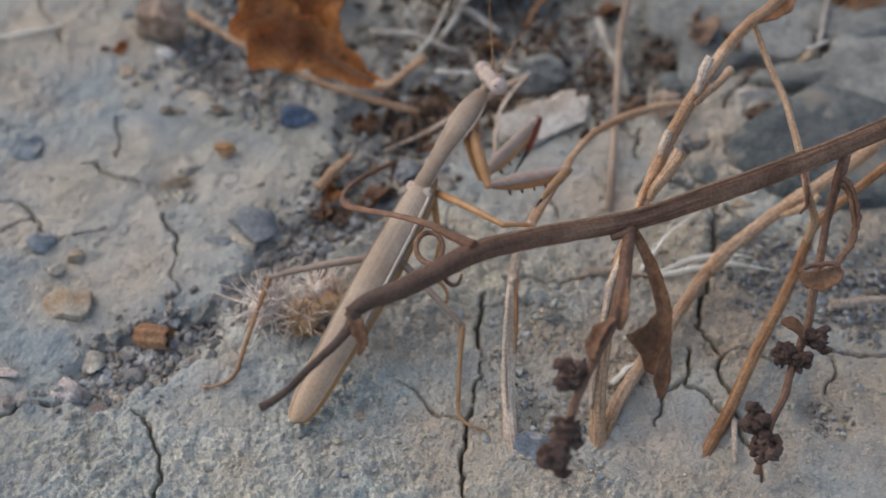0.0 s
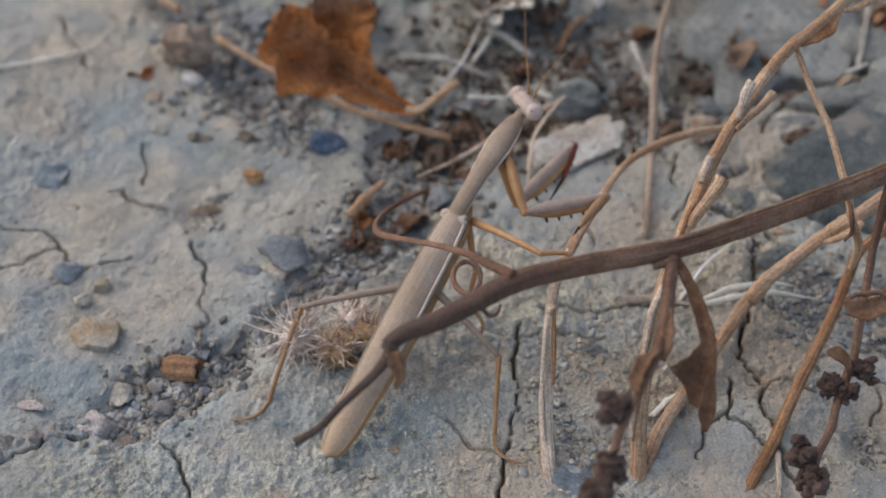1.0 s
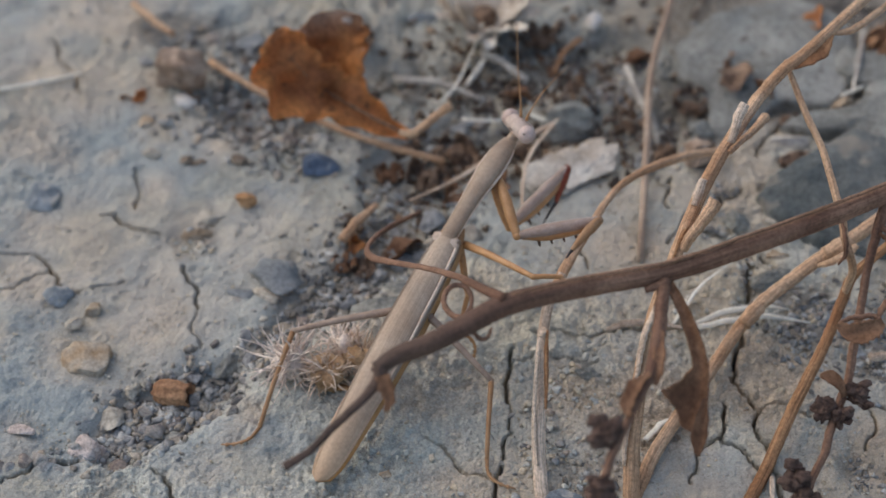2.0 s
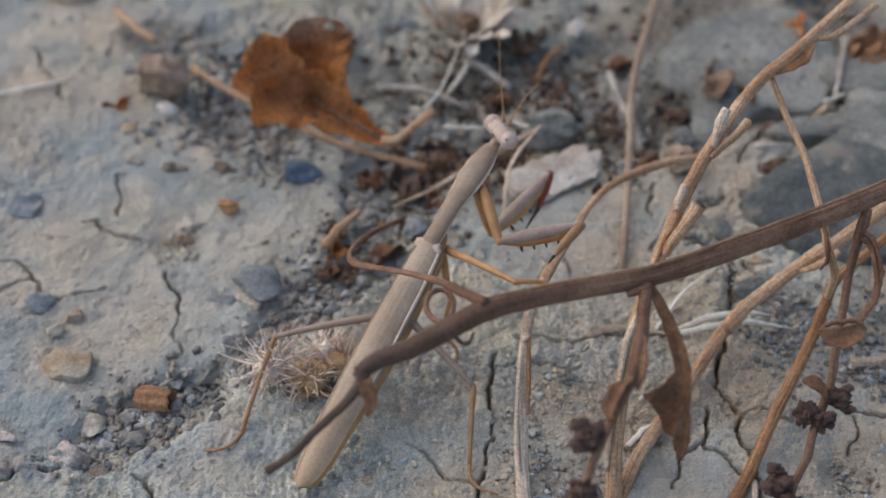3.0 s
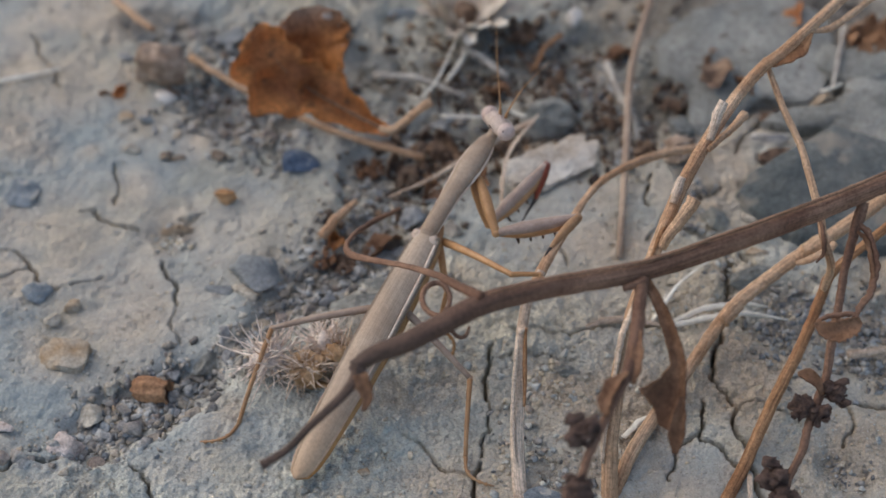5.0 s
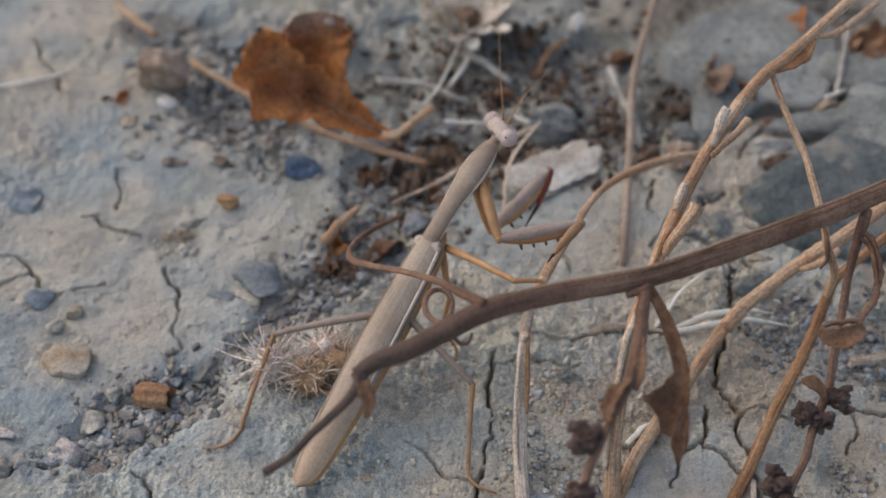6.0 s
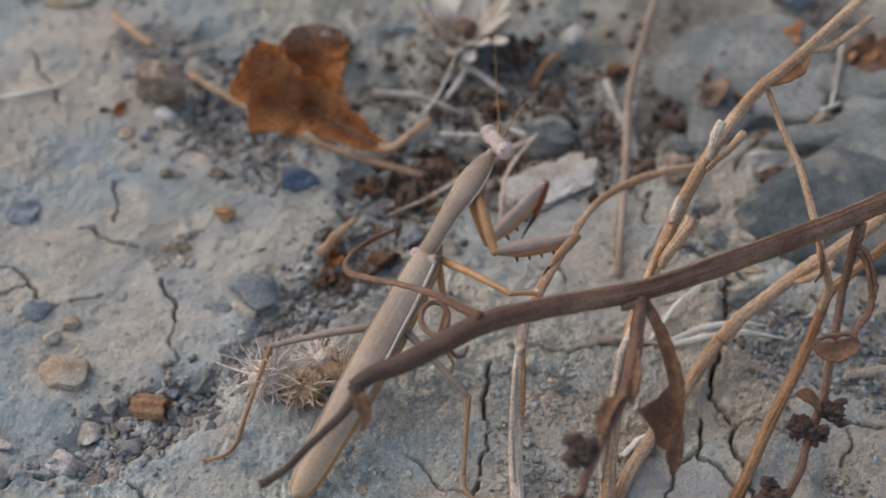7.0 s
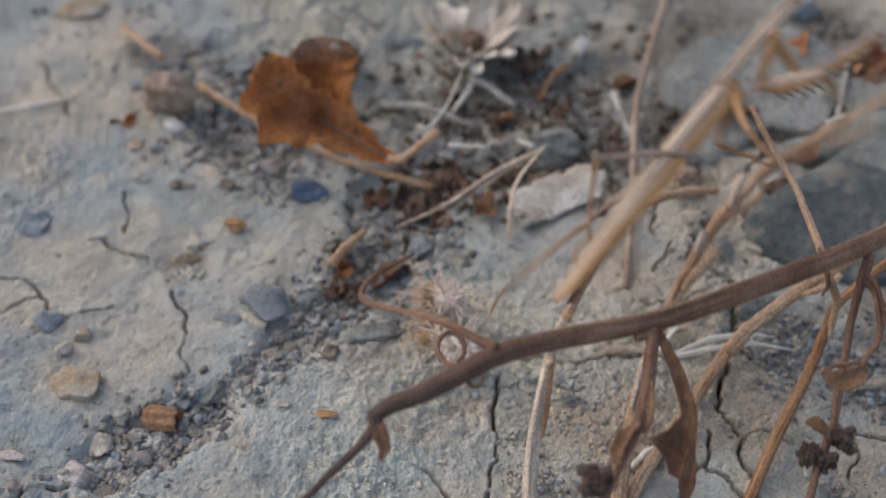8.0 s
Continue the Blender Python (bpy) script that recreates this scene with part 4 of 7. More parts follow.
def plate(name, mat, outline, high, label, category, seed, dome=0.3, tilt=(0.0, 0.0)):
    """A flat stone or clay slab: a worn outline, a gently domed uneven top and sides that go into the ground."""
    cx, cy = sum(p[0] for p in outline) / len(outline), sum(p[1] for p in outline) / len(outline)
    loop = spline([(x, y, 0) for x, y in outline + outline[:1]], [0] * (len(outline) + 1), 8)[0][:-1]
    rnd = random.Random(seed)
    off = Vector((rnd.uniform(-50, 50), rnd.uniform(-50, 50), 0))
    base = ground_height(cx, cy)
    bm = bmesh.new()
    rings = []
    for r, z in [(k / 16, high * (1 - dome * (k / 16) ** 2)) for k in range(1, 16)] + [(0.985, high * (0.93 - dome)), (1.0, high * (0.78 - dome)), (1.015, high * 0.2), (1.02, -0.3)]:
        ring = []
        for p in loop:
            q = Vector((p.x - cx, p.y - cy, 0)) * r
            n = noise.fractal((q + off) * 1.6, 0.9, 2.0, 5) * 0.06 + 0.02 * noise.noise((q + off) * 9)
            wob = 1 + 0.05 * noise.noise((Vector((p.x, p.y, 0)) + off) * 3.5) * r
            ring.append(bm.verts.new(Vector((q.x * wob, q.y * wob, z + (n if z > 0 else 0) + tilt[0] * q.x + tilt[1] * q.y)) * CM))
        rings.append(ring)
    for a, b in zip(rings, rings[1:]):
        for k in range(len(a)):
            bm.faces.new((a[k], b[k], b[(k + 1) % len(a)], a[(k + 1) % len(a)]))
    bm.faces.new(rings[0])
    bmesh.ops.recalc_face_normals(bm, faces=bm.faces)
    for e in bm.edges:
        e.smooth = e.calc_face_angle(0.0) < 0.6
    return mesh_thing(name, bm, mat, (cx, cy, base), label, category)


plate("rock", "rock", [(3.7, 0.98), (3.87, 1.28), (4.24, 1.53), (4.65, 1.78), (5.04, 2.08), (5.36, 2.0), (5.7, 1.82), (6.35, 1.5), (6.53, 0.76), (5.98, 0.1), (5.23, -0.03), (4.52, 0.11), (4.24, 0.23), (3.8, 0.62)], 0.38, "large flat grey-blue rock half sunk in the clay", "rock", 11, 0.35, (0.02, 0.05))
plate("clay_slab", "slab", [(2.88, 3.33), (2.81, 3.75), (2.99, 4.23), (3.61, 4.73), (4.79, 4.98), (5.3, 4.48), (5.36, 3.63), (5.12, 3.04), (4.86, 2.79), (4.54, 2.77), (4.15, 2.81), (3.79, 2.36), (3.23, 2.16), (3.19, 2.81)], 0.17, "broad pale slab of dry clay", "slab", 45, 0.25)
plate("clay_slab", "slab", [(4.13, 2.31), (4.5, 2.51), (4.83, 2.63), (5.25, 2.74), (5.49, 3.15), (5.9, 3.13), (6.76, 2.99), (6.96, 2.31), (6.4, 1.71), (5.65, 1.81), (5.11, 2.17), (4.62, 2.15)], 0.27, "pale grey slab of dry clay behind the rock", "slab", 46, 0.25)
stone("pebble", "blue_stone", -2.13, 1.58, (0.33, 0.23, 0.14), "smooth dark blue pebble lying on pale clay", "pebble", 8, 0.2, 12, 4, 6, 0.05)
stone("pebble", "blue_grey", -5.78, 1.12, (0.36, 0.27, 0.09), "blue-grey stone set in the clay", "pebble", 0, 0.46, 13)
stone("pebble", "blue_grey", -5.29, -0.66, (0.22, 0.19, 0.1), "blue-grey rounded pebble set in the clay", "pebble", 0, 0.4, 14)
stone("pebble", "grey_stone", -2.46, -0.4, (0.43, 0.36, 0.17), "dark grey pebble half buried in the clay", "pebble", -15, 0.4, 15, 4)
stone("pebble", "grey_stone", -2.98, -0.6, (0.2, 0.14, 0.05), "flat grey stone level with the clay", "pebble", 0, 0.5, 16)
stone("stone_chip", "pale_stone", -2.62, -0.68, (0.24, 0.08, 0.06), "pale flat stone chip beside a grey pebble", "stone", -28, 0.4, 17)
stone("clod", "orange_seed", -3.05, 0.96, (0.15, 0.14, 0.13), "small round brown earth clod", "clod", 0, 0.25, 18, rough=0.25)
stone("clod", "nut", -4.07, 3.34, (0.41, 0.4, 0.42), "large cracked brown earth clod beside the leaf", "clod", 10, 0.1, 19, 4, rough=0.22)
stone("clod", "clod", -3.17, 1.78, (0.13, 0.11, 0.1), "dark brown crumbly clod", "clod", 0, 0.3, 20, rough=0.25)
stone("clod", "clod", -3.93, 1.82, (0.09, 0.09, 0.08), "small reddish brown clod", "clod", 0, 0.3, 21, rough=0.25)
stone("clod", "clod", -3.76, 1.79, (0.12, 0.06, 0.05), "small dark clod on the clay", "clod", 0, 0.3, 22, rough=0.25)
stone("clod", "slab", -3.05, -1.75, (0.3, 0.2, 0.14), "pale clay clod on the channel's edge", "clod", 48, 0.4, 23, rough=0.2)
stone("clod", "ochre_stone", -3.7, 0.5, (0.2, 0.09, 0.06), "crumbly ochre clay nodule in a shallow pit", "clod", 0, 0.4, 24, 5, rough=0.8, freq=3.2)
stone("pebble", "white_stone", -4.04, 2.95, (0.17, 0.11, 0.09), "smooth white oval pebble", "pebble", -18, 0.2, 25, rough=0.03, cuts=2)
stone("pebble", "pale_stone", -3.84, 2.82, (0.09, 0.07, 0.06), "small pale pebble beside a white one", "pebble", 0, 0.25, 26)
stone("stone_chip", "pale_stone", -5.42, 0.55, (0.14, 0.07, 0.06), "pale orange stone chip in the clay", "stone", -28, 0.35, 27)
stone("stone_chip", "ochre_stone", -4.83, -0.87, (0.11, 0.09, 0.08), "orange angular stone chip", "stone", 20, 0.3, 28, cuts=7, square=4)
stone("pebble", "pale_stone", -5.04, -1.12, (0.12, 0.11, 0.09), "rounded pale pebble on ochre clay", "pebble", 0, 0.3, 29)
stone("stone_slab", "ochre_stone", -4.8, -1.68, (0.29, 0.23, 0.11), "flat orange-edged angular stone", "stone", -8, 0.3, 30, 4, 7, 0.12, square=5)
stone("pebble", "pink_stone", -5.42, -2.78, (0.17, 0.09, 0.08), "pale pink stone on the channel's edge", "pebble", 0, 0.3, 31)
stone("pebble", "pink_stone", -4.63, -2.98, (0.26, 0.19, 0.13), "whitish pink angular stone in gravel", "pebble", -25, 0.3, 32, cuts=8, square=4)
stone("pebble", "pale_stone", -4.15, -2.17, (0.13, 0.11, 0.1), "pale crumbly stone in the gravel", "pebble", 0, 0.3, 33, rough=0.2)
stone("pebble", "pale_stone", -4.42, -2.55, (0.2, 0.18, 0.12), "rounded pale grey-brown pebble in the gravel", "pebble", 0, 0.3, 34)
stone("pebble", "ochre_stone", -4.1, -2.42, (0.07, 0.07, 0.06), "small tan pebble in the gravel", "pebble", 0, 0.3, 35)
stone("pebble", "blue_grey", -3.9, -2.78, (0.12, 0.09, 0.08), "small bluish pebble in the gravel", "pebble", 40, 0.3, 36)
stone("pebble", "pebble", -3.55, -2.88, (0.11, 0.08, 0.06), "small grey pebble beside the gravel", "pebble", 0, 0.3, 37)
stone("pebble", "blue_grey", 1.06, -3.85, (0.4, 0.26, 0.14), "smooth greenish grey pebble half buried", "pebble", 10, 0.4, 38, rough=0.05)
stone("pebble", "white_stone", 4.3, 2.07, (0.3, 0.12, 0.13), "pale whitish elongated stone beside the rock", "pebble", -6, 0.25, 39, rough=0.05)
stone("clod", "husk", 4.27, 1.69, (0.3, 0.15, 0.13), "dark brown wedge of earth beside the rock", "clod", 20, 0.2, 40)
stone("clod", "nut", 2.97, 1.65, (0.25, 0.25, 0.24), "fibrous brown ball of earth and grass", "clod", 0, 0.2, 41, 4, rough=0.4, freq=3.5)
stone("clod", "husk", 2.59, 1.91, (0.2, 0.2, 0.2), "dark mossy brown clod", "clod", 0, 0.25, 42, 4, rough=0.4, freq=3.0)
stone("clod", "slab", 3.03, 2.17, (0.26, 0.18, 0.16), "grey crumbly clod beside gravel", "clod", 0, 0.3, 43, rough=0.25)
stone("stone_block", "slab", 1.23, 2.58, (0.36, 0.33, 0.26), "square pale grey block of dry clay", "stone", 12, 0.3, 44, 4, 9, 0.2, square=4)
stone("clay_slab", "slab", 5.85, 3.42, (0.75, 0.4, 0.26), "far pale grey slab of dry clay", "slab", -10, 0.46, 47, 4, 7, 0.16, square=4)
stone("stone_chip", "ochre_stone", 5.06, 2.87, (0.22, 0.15, 0.14), "reddish stone chip between clay slabs", "stone", 25, 0.3, 48, cuts=11)
stone("pebble", "blue_grey", -0.06, 2.66, (0.12, 0.11, 0.09), "round blue-grey pebble among gravel", "pebble", 0, 0.25, 49, rough=0.04)
stone("pebble", "pebble", -0.58, 0.74, (0.22, 0.18, 0.15), "tan angular stone among seed husks", "pebble", 20, 0.25, 50, cuts=11)
stone("pebble", "pale_stone", -0.5, 0.42, (0.16, 0.13, 0.1), "small tan pebble among gravel", "pebble", 0, 0.25, 51)
stone("pebble", "pebble", -0.05, 0.45, (0.2, 0.13, 0.11), "grey-tan oblong pebble on gravel", "pebble", -20, 0.25, 52)
stone("pebble", "blue_grey", -0.4, 0.17, (0.13, 0.1, 0.09), "small blue pebble in the gravel", "pebble", -10, 0.25, 53)
stone("pebble", "pebble", -0.25, 1.9, (0.12, 0.1, 0.1), "small grey round pebble", "pebble", 0, 0.25, 54)
stone("pebble", "grey_stone", -0.98, 0.15, (0.3, 0.16, 0.1), "flat dull purple-grey stone in the channel", "pebble", 28, 0.3, 55)
stone("stone_chip", "slab", -1.2, -0.85, (0.42, 0.16, 0.1), "flat pale clay plate beside the channel", "stone", 12, 0.4, 56, square=4)
stone("stone_chip", "slab", -0.85, -0.55, (0.3, 0.14, 0.08), "small grey clay plate", "stone", -12, 0.4, 57)
stone("pebble", "white_stone", 1.7, 4.6, (0.16, 0.2, 0.16), "white stone on the far ground", "pebble", 0, 0.25, 58)
stone("stone_slab", "blue_grey", -0.74, 4.7, (0.3, 0.16, 0.08), "flat blue-grey stone on the far ground", "stone", 5, 0.35, 59)
stone("stone_slab", "blue_grey", 5.0, 5.4, (0.35, 0.25, 0.2), "blue-grey stone on the far ground", "stone", 5, 0.35, 60)
stone("stone_chip", "ochre_stone", 4.84, 4.45, (0.22, 0.14, 0.1), "orange stone chip on the far ground", "stone", -35, 0.3, 61)
stone("stone_slab", "ochre_stone", -5.6, 5.5, (0.5, 0.3, 0.12), "flat ochre stone on the far ground", "stone", 0, 0.4, 62)
stone("pebble", "pale_stone", 3.88, 0.62, (0.2, 0.12, 0.08), "pale stone at the foot of the rock", "pebble", -20, 0.3, 63)
stone("stone_chip", "pale_stone", 4.35, 0.28, (0.3, 0.07, 0.05), "thin pale chip beside the rock", "stone", -30, 0.3, 64)
stone("clod", "slab", 3.35, 0.55, (0.24, 0.2, 0.18), "grey lump of clay beside the rock", "clod", 0, 0.3, 65, rough=0.2)
stone("clod", "slab", 3.75, -0.35, (0.3, 0.2, 0.12), "broken piece of grey clay", "clod", 30, 0.35, 66, rough=0.2)
stone("clod", "ochre_stone", 3.85, -0.02, (0.18, 0.12, 0.08), "ochre crumb of clay", "clod", 0, 0.35, 67, rough=0.2)
stone("clod", "slab", 1.35, -1.95, (0.16, 0.12, 0.1), "greenish tan crumb of dry clay", "clod", 0, 0.3, 68, rough=0.35)
stone("clod", "clod", -1.69, -1.21, (0.12, 0.14, 0.1), "dark brown clod in a hollow", "clod", 0, 0.3, 69, rough=0.3)
stone("stone_chip", "orange_seed", -1.66, -2.21, (0.15, 0.08, 0.06), "small bright orange chip", "stone", 5, 0.2, 70)
stone("stone_chip", "pale_stone", -2.2, -2.05, (0.18, 0.05, 0.03), "thin pale brown chip", "stone", 0, 0.2, 71)
stone("stone_chip", "ochre_stone", -1.05, -3.45, (0.1, 0.08, 0.07), "small tan crumb on the clay", "stone", 0, 0.25, 72)
stone("pebble", "pale_stone", -4.38, 1.93, (0.13, 0.08, 0.06), "small pale pebble on the clay", "pebble", 0, 0.25, 73)
stone("pebble", "ochre_stone", -4.55, 2.55, (0.14, 0.12, 0.06), "small ochre pebble set in the clay", "pebble", 0, 0.4, 74)
stone("pebble", "grey_stone", -3.2, 4.3, (0.25, 0.2, 0.15), "dark grey pebble behind the leaf", "pebble", 0, 0.3, 75)
stone("clod", "slab", -1.1, 3.75, (0.3, 0.25, 0.2), "grey clod behind the leaf", "clod", 0, 0.3, 76, rough=0.2)

rnd = random.Random(44)
for n in range(112):
    line, spread, _, size = BEDS[n % 8]
    k = rnd.randrange(len(line) - 1)
    s = rnd.random()
    x = line[k][0] * (1 - s) + line[k + 1][0] * s + rnd.gauss(0, spread)
    y = line[k][1] * (1 - s) + line[k + 1][1] * s + rnd.gauss(0, spread)
    r = rnd.uniform(0.065, 0.135)
    stone("pebble", "pebble", x, y, (r * rnd.uniform(0.8, 1.3), r, r * 0.75), "small angular grey pebble in the gravel", "pebble", rnd.uniform(0, 180), 0.25, 200 + n, 3, group="pebbles of the channel")


# ---- husks, seeds and scraps of dead leaves ----
def husk(x, y, r, seed, label, name="seed_husk", mat="husk", count=6, lift=0.0):
    """A papery husk: curved scales round a dark core."""
    z = ground_height(x, y) + lift
    base = thing(name, (x, y, z), label, "husk")
    part("core", lump((r * 0.5, r * 0.5, r * 0.4), seed, 3, 5, 0.4, 2.5, at=(0, 0, r * 0.3)), mat, base)
    rnd = random.Random(seed)
    for k in range(count):
        a = 6.283 * k / count + rnd.uniform(-0.3, 0.3)
        c, s = math.cos(a), math.sin(a)
        w = r * rnd.uniform(0.3, 0.5)
        path = [(c * r * 0.5, s * r * 0.5, r * 0.1), (c * r * 0.95, s * r * 0.95, r * 0.45), (c * r * rnd.uniform(0.5, 0.9), s * r * rnd.uniform(0.5, 0.9), r * rnd.uniform(0.9, 1.25))]
        part("scale", blade(path, [w * 0.6, w, w * 0.25], [w * 0.6, w, w * 0.25], [0.02, 0.03, 0], [0.02, 0.03, 0], (-s, c, 0), across=6, steps=3, seed=seed + k, crumple=0.02), mat, base)


husk(-1.16, 1.66, 0.19, 1, "papery tan seed husk on the gravel", mat="leaf_dull")
husk(-0.28, 2.05, 0.32, 2, "dark brown crumpled seed husk among debris")
husk(-0.62, 1.55, 0.32, 3, "dark brown broken seed husk among debris")
husk(-0.05, 1.6, 0.24, 4, "dark brown seed husk beneath straw")
husk(-1.71, -0.08, 0.16, 5, "round pale brown seed husk", mat="leaf_dull")
husk(-1.45, -0.12, 0.16, 6, "reddish brown seed husk in the channel")
barrel = bmesh.new()
profile = [(-0.23, 0.02), (-0.225, 0.09), (-0.17, 0.135), (-0.05, 0.155), (0.08, 0.15), (0.18, 0.125), (0.24, 0.145), (0.235, 0.12), (0.16, 0.1), (0.0, 0.12), (-0.15, 0.08), (-0.17, 0.02)]
rings = [[barrel.verts.new(Vector((x + 0.012 * math.sin(5 * a + 9 * x), r * math.cos(a) * (1 + 0.09 * math.cos(7 * a)), r * math.sin(a) * (1 + 0.09 * math.cos(7 * a)))) * CM) for a in [6.2832 * k / 28 for k in range(28)]] for x, r in profile]
for low, high in zip(rings, rings[1:]):
    for k in range(28):
        barrel.faces.new((low[k], high[k], high[(k + 1) % 28], low[(k + 1) % 28]))
barrel.faces.new(rings[0])
barrel.faces.new(rings[-1][::-1])
mesh_thing("seed_husk", barrel, "shell", (-3.68, -2.22, ground_height(-3.68, -2.22) + 0.14), "empty orange-brown husk lying on gravel", "husk", turn=(0, -6, -14))
husk(2.98, 2.85, 0.27, 8, "brown dry seed head lying on clay")
husk(5.9, 3.95, 0.36, 9, "orange-brown dry flower cluster", mat="shell", count=11)
husk(4.0, 3.2, 0.16, 10, "small brown husk beside a dead leaf")
husk(2.1, 2.6, 0.2, 11, "dark brown husk on gravel")
husk(0.55, 2.05, 0.22, 12, "brown husk under the straw")
husk(-1.75, 4.15, 0.3, 13, "grey-brown husk behind the leaf")
husk(0.9, 4.25, 0.25, 14, "brown husk on the far gravel")
husk(1.35, 3.3, 0.2, 15, "small brown husk on gravel")


def scrap(x, y, r, seed, label, mat="leaf_dull", high=0.15, lift=0.0):
    z = ground_height(x, y) + lift
    rnd = random.Random(seed)
    a = rnd.uniform(0, 6.28)
    c, s = math.cos(a) * r, math.sin(a) * r
    path = [(-c, -s, 0.03), (-c * 0.3, -s * 0.3, high), (c * 0.4, s * 0.4, high * 0.5), (c, s, high * 1.3)]
    w = [r * 0.2, r * 0.7, r * 0.6, r * 0.15]
    return mesh_thing("leaf_scrap", blade(path, w, [v * 0.8 for v in w], [0, high, high, 0], [0, high * 0.5, high, 0], (-s, c, 0.2), across=8, steps=5, seed=seed, lobes=0.15), mat, (x, y, z), label, "leaf")


scrap(3.6, 3.42, 0.32, 3, "curled dark brown scrap of dead leaf")
scrap(-1.62, 0.3, 0.16, 4, "small orange scrap of dead leaf", "leaf")
scrap(-0.95, 0.3, 0.3, 5, "dull purple-brown scrap of leaf")
scrap(0.35, 1.35, 0.25, 6, "brown scrap of leaf under straw")
scrap(1.0, 3.75, 0.26, 7, "curled brown scrap of leaf on gravel", high=0.07)
scrap(-0.35, 1.2, 0.22, 8, "brown scrap of leaf among husks")
scrap(0.6, 3.0, 0.2, 9, "tan scrap of dead leaf", "leaf_dull")
scrap(2.35, 3.9, 0.25, 10, "brown curled scrap of leaf on gravel", "leaf_dull")
scrap(-4.71, 3.07, 0.14, 21, "small orange scrap of dead leaf on clay", "leaf", high=0.03)
scrap(-4.88, 2.99, 0.1, 22, "tiny ochre scrap of dead leaf", "leaf_dull", high=0.03)
scrap(-3.96, 3.01, 0.1, 23, "small brown scrap of leaf beside a clod", "leaf_dull", high=0.1)
scrap(3.65, 3.09, 0.34, 24, "dark reddish brown curled scrap of leaf", "husk", high=0.1, lift=0.28)
scrap(3.96, 2.93, 0.2, 25, "brown curled scrap of dead leaf on clay", "leaf_dull", high=0.1, lift=0.28)
scrap(4.89, 4.48, 0.24, 26, "pale orange scrap of dead leaf", "leaf", high=0.1, lift=0.1)
scrap(4.3, 2.48, 0.2, 27, "dark brown scrap of leaf beside the rock", "husk", high=0.1)


# ---- twigs and straws on the ground ----
def twig(name, points, radii, mat, label, category="twig", seed=1, sides=8, wobble=0.12, ribs=0, rib=0.0, flat=1.0):
    base = points[0]
    return mesh_thing(name, tube(points, radii, base, sides, 5, ribs, rib, wobble, seed, flat), mat, base, label, category)


twig("straw", [(-3.75, 3.65, 0.1), (-3.12, 3.16, 0.06), (-1.73, 2.28, 0.0), (-0.42, 1.57, 0.18)], [0.055, 0.05, 0.046, 0.05], "stem_tan", "stiff tan straw lying beneath the leaf", "straw")
twig("straw", [(-5.0, 4.95, 0.08), (-4.7, 4.6, 0.09), (-4.35, 4.25, 0.08)], [0.05, 0.06, 0.05], "stem_tan", "short tan straw on the far clay", "straw")
twig("twig", [(-1.14, 3.27, 0.1), (-0.5, 3.16, 0.13), (0.13, 2.84, 0.08)], [0.06, 0.055, 0.04], "twig_grey", "weathered pale twig on gravel")
twig("twig", [(0.1, 3.85, 0.12), (0.4, 3.55, 0.14), (0.72, 3.25, 0.08)], [0.06, 0.06, 0.05], "twig_grey", "short weathered grey twig")
twig("grass_blade", [(0.2, 4.6, 0.3), (-0.18, 3.28, 0.2), (-0.46, 2.79, 0.15), (-0.65, 2.87, 0.1)], [0.018, 0.018, 0.016, 0.010], "straw", "pale dry grass blade arching over gravel", "grass")
twig("straw", [(-0.87, 0.73, 0.3), (-0.25, 1.03, 0.38), (0.43, 1.61, 0.42), (1.05, 1.94, 0.5)], [0.012, 0.03, 0.042, 0.04], "stem_pale", "long dry straw lying over seed husks", "straw")
twig("straw", [(-0.35, 0.85, 0.25), (0.2, 1.35, 0.35), (0.75, 1.8, 0.42)], [0.01, 0.02, 0.02], "stem_pale", "thin pale straw over seed husks", "straw")
twig("grass_blade", [(0.61, 0.7, 0.15), (0.62, 1.0, 0.3), (0.72, 1.46, 0.42), (1.1, 2.0, 0.55)], [0.030, 0.038, 0.042, 0.026], "stem_pale", "curved pale grass blade beside bark", "grass", flat=0.5)
twig("straw", [(-6.95, 3.05, 0.06), (-6.09, 3.25, 0.08), (-5.56, 3.44, 0.07)], [0.025, 0.025, 0.02], "straw", "thin pale straw on the clay", "straw")
twig("grass_blade", [(2.6, -1.29, 0.12), (3.09, -1.11, 0.22), (3.56, -0.99, 0.18), (3.9, -0.98, 0.12)], [0.034, 0.046, 0.036, 0.01], "straw", "bleached white grass blade on cracked clay", "grass", flat=0.5)
twig("grass_blade", [(2.45, -1.2, 0.1), (2.81, -0.69, 0.22), (3.28, -0.19, 0.15)], [0.04, 0.03, 0.012], "straw", "thin bleached grass blade", "grass", flat=0.5)
twig("grass_blade", [(2.55, -1.1, 0.1), (2.6, -0.92, 0.18), (2.66, -0.8, 0.2)], [0.022, 0.018, 0.006], "straw", "short bleached grass shoot", "grass", flat=0.5)
twig("grass_blade", [(1.62, -1.27, 0.07), (1.85, -1.2, 0.1), (2.1, -1.19, 0.11), (2.62, -1.27, 0.1)], [0.025, 0.05, 0.045, 0.016], "stem_pale", "short dull grass sheath on the clay", "grass", flat=0.5)
twig("grass_blade", [(2.6, -1.31, 0.12), (3.11, -1.24, 0.2), (3.55, -1.13, 0.17), (4.15, -1.16, 0.08)], [0.03, 0.044, 0.036, 0.008], "straw", "long bleached grass blade on cracked clay", "grass", flat=0.5)
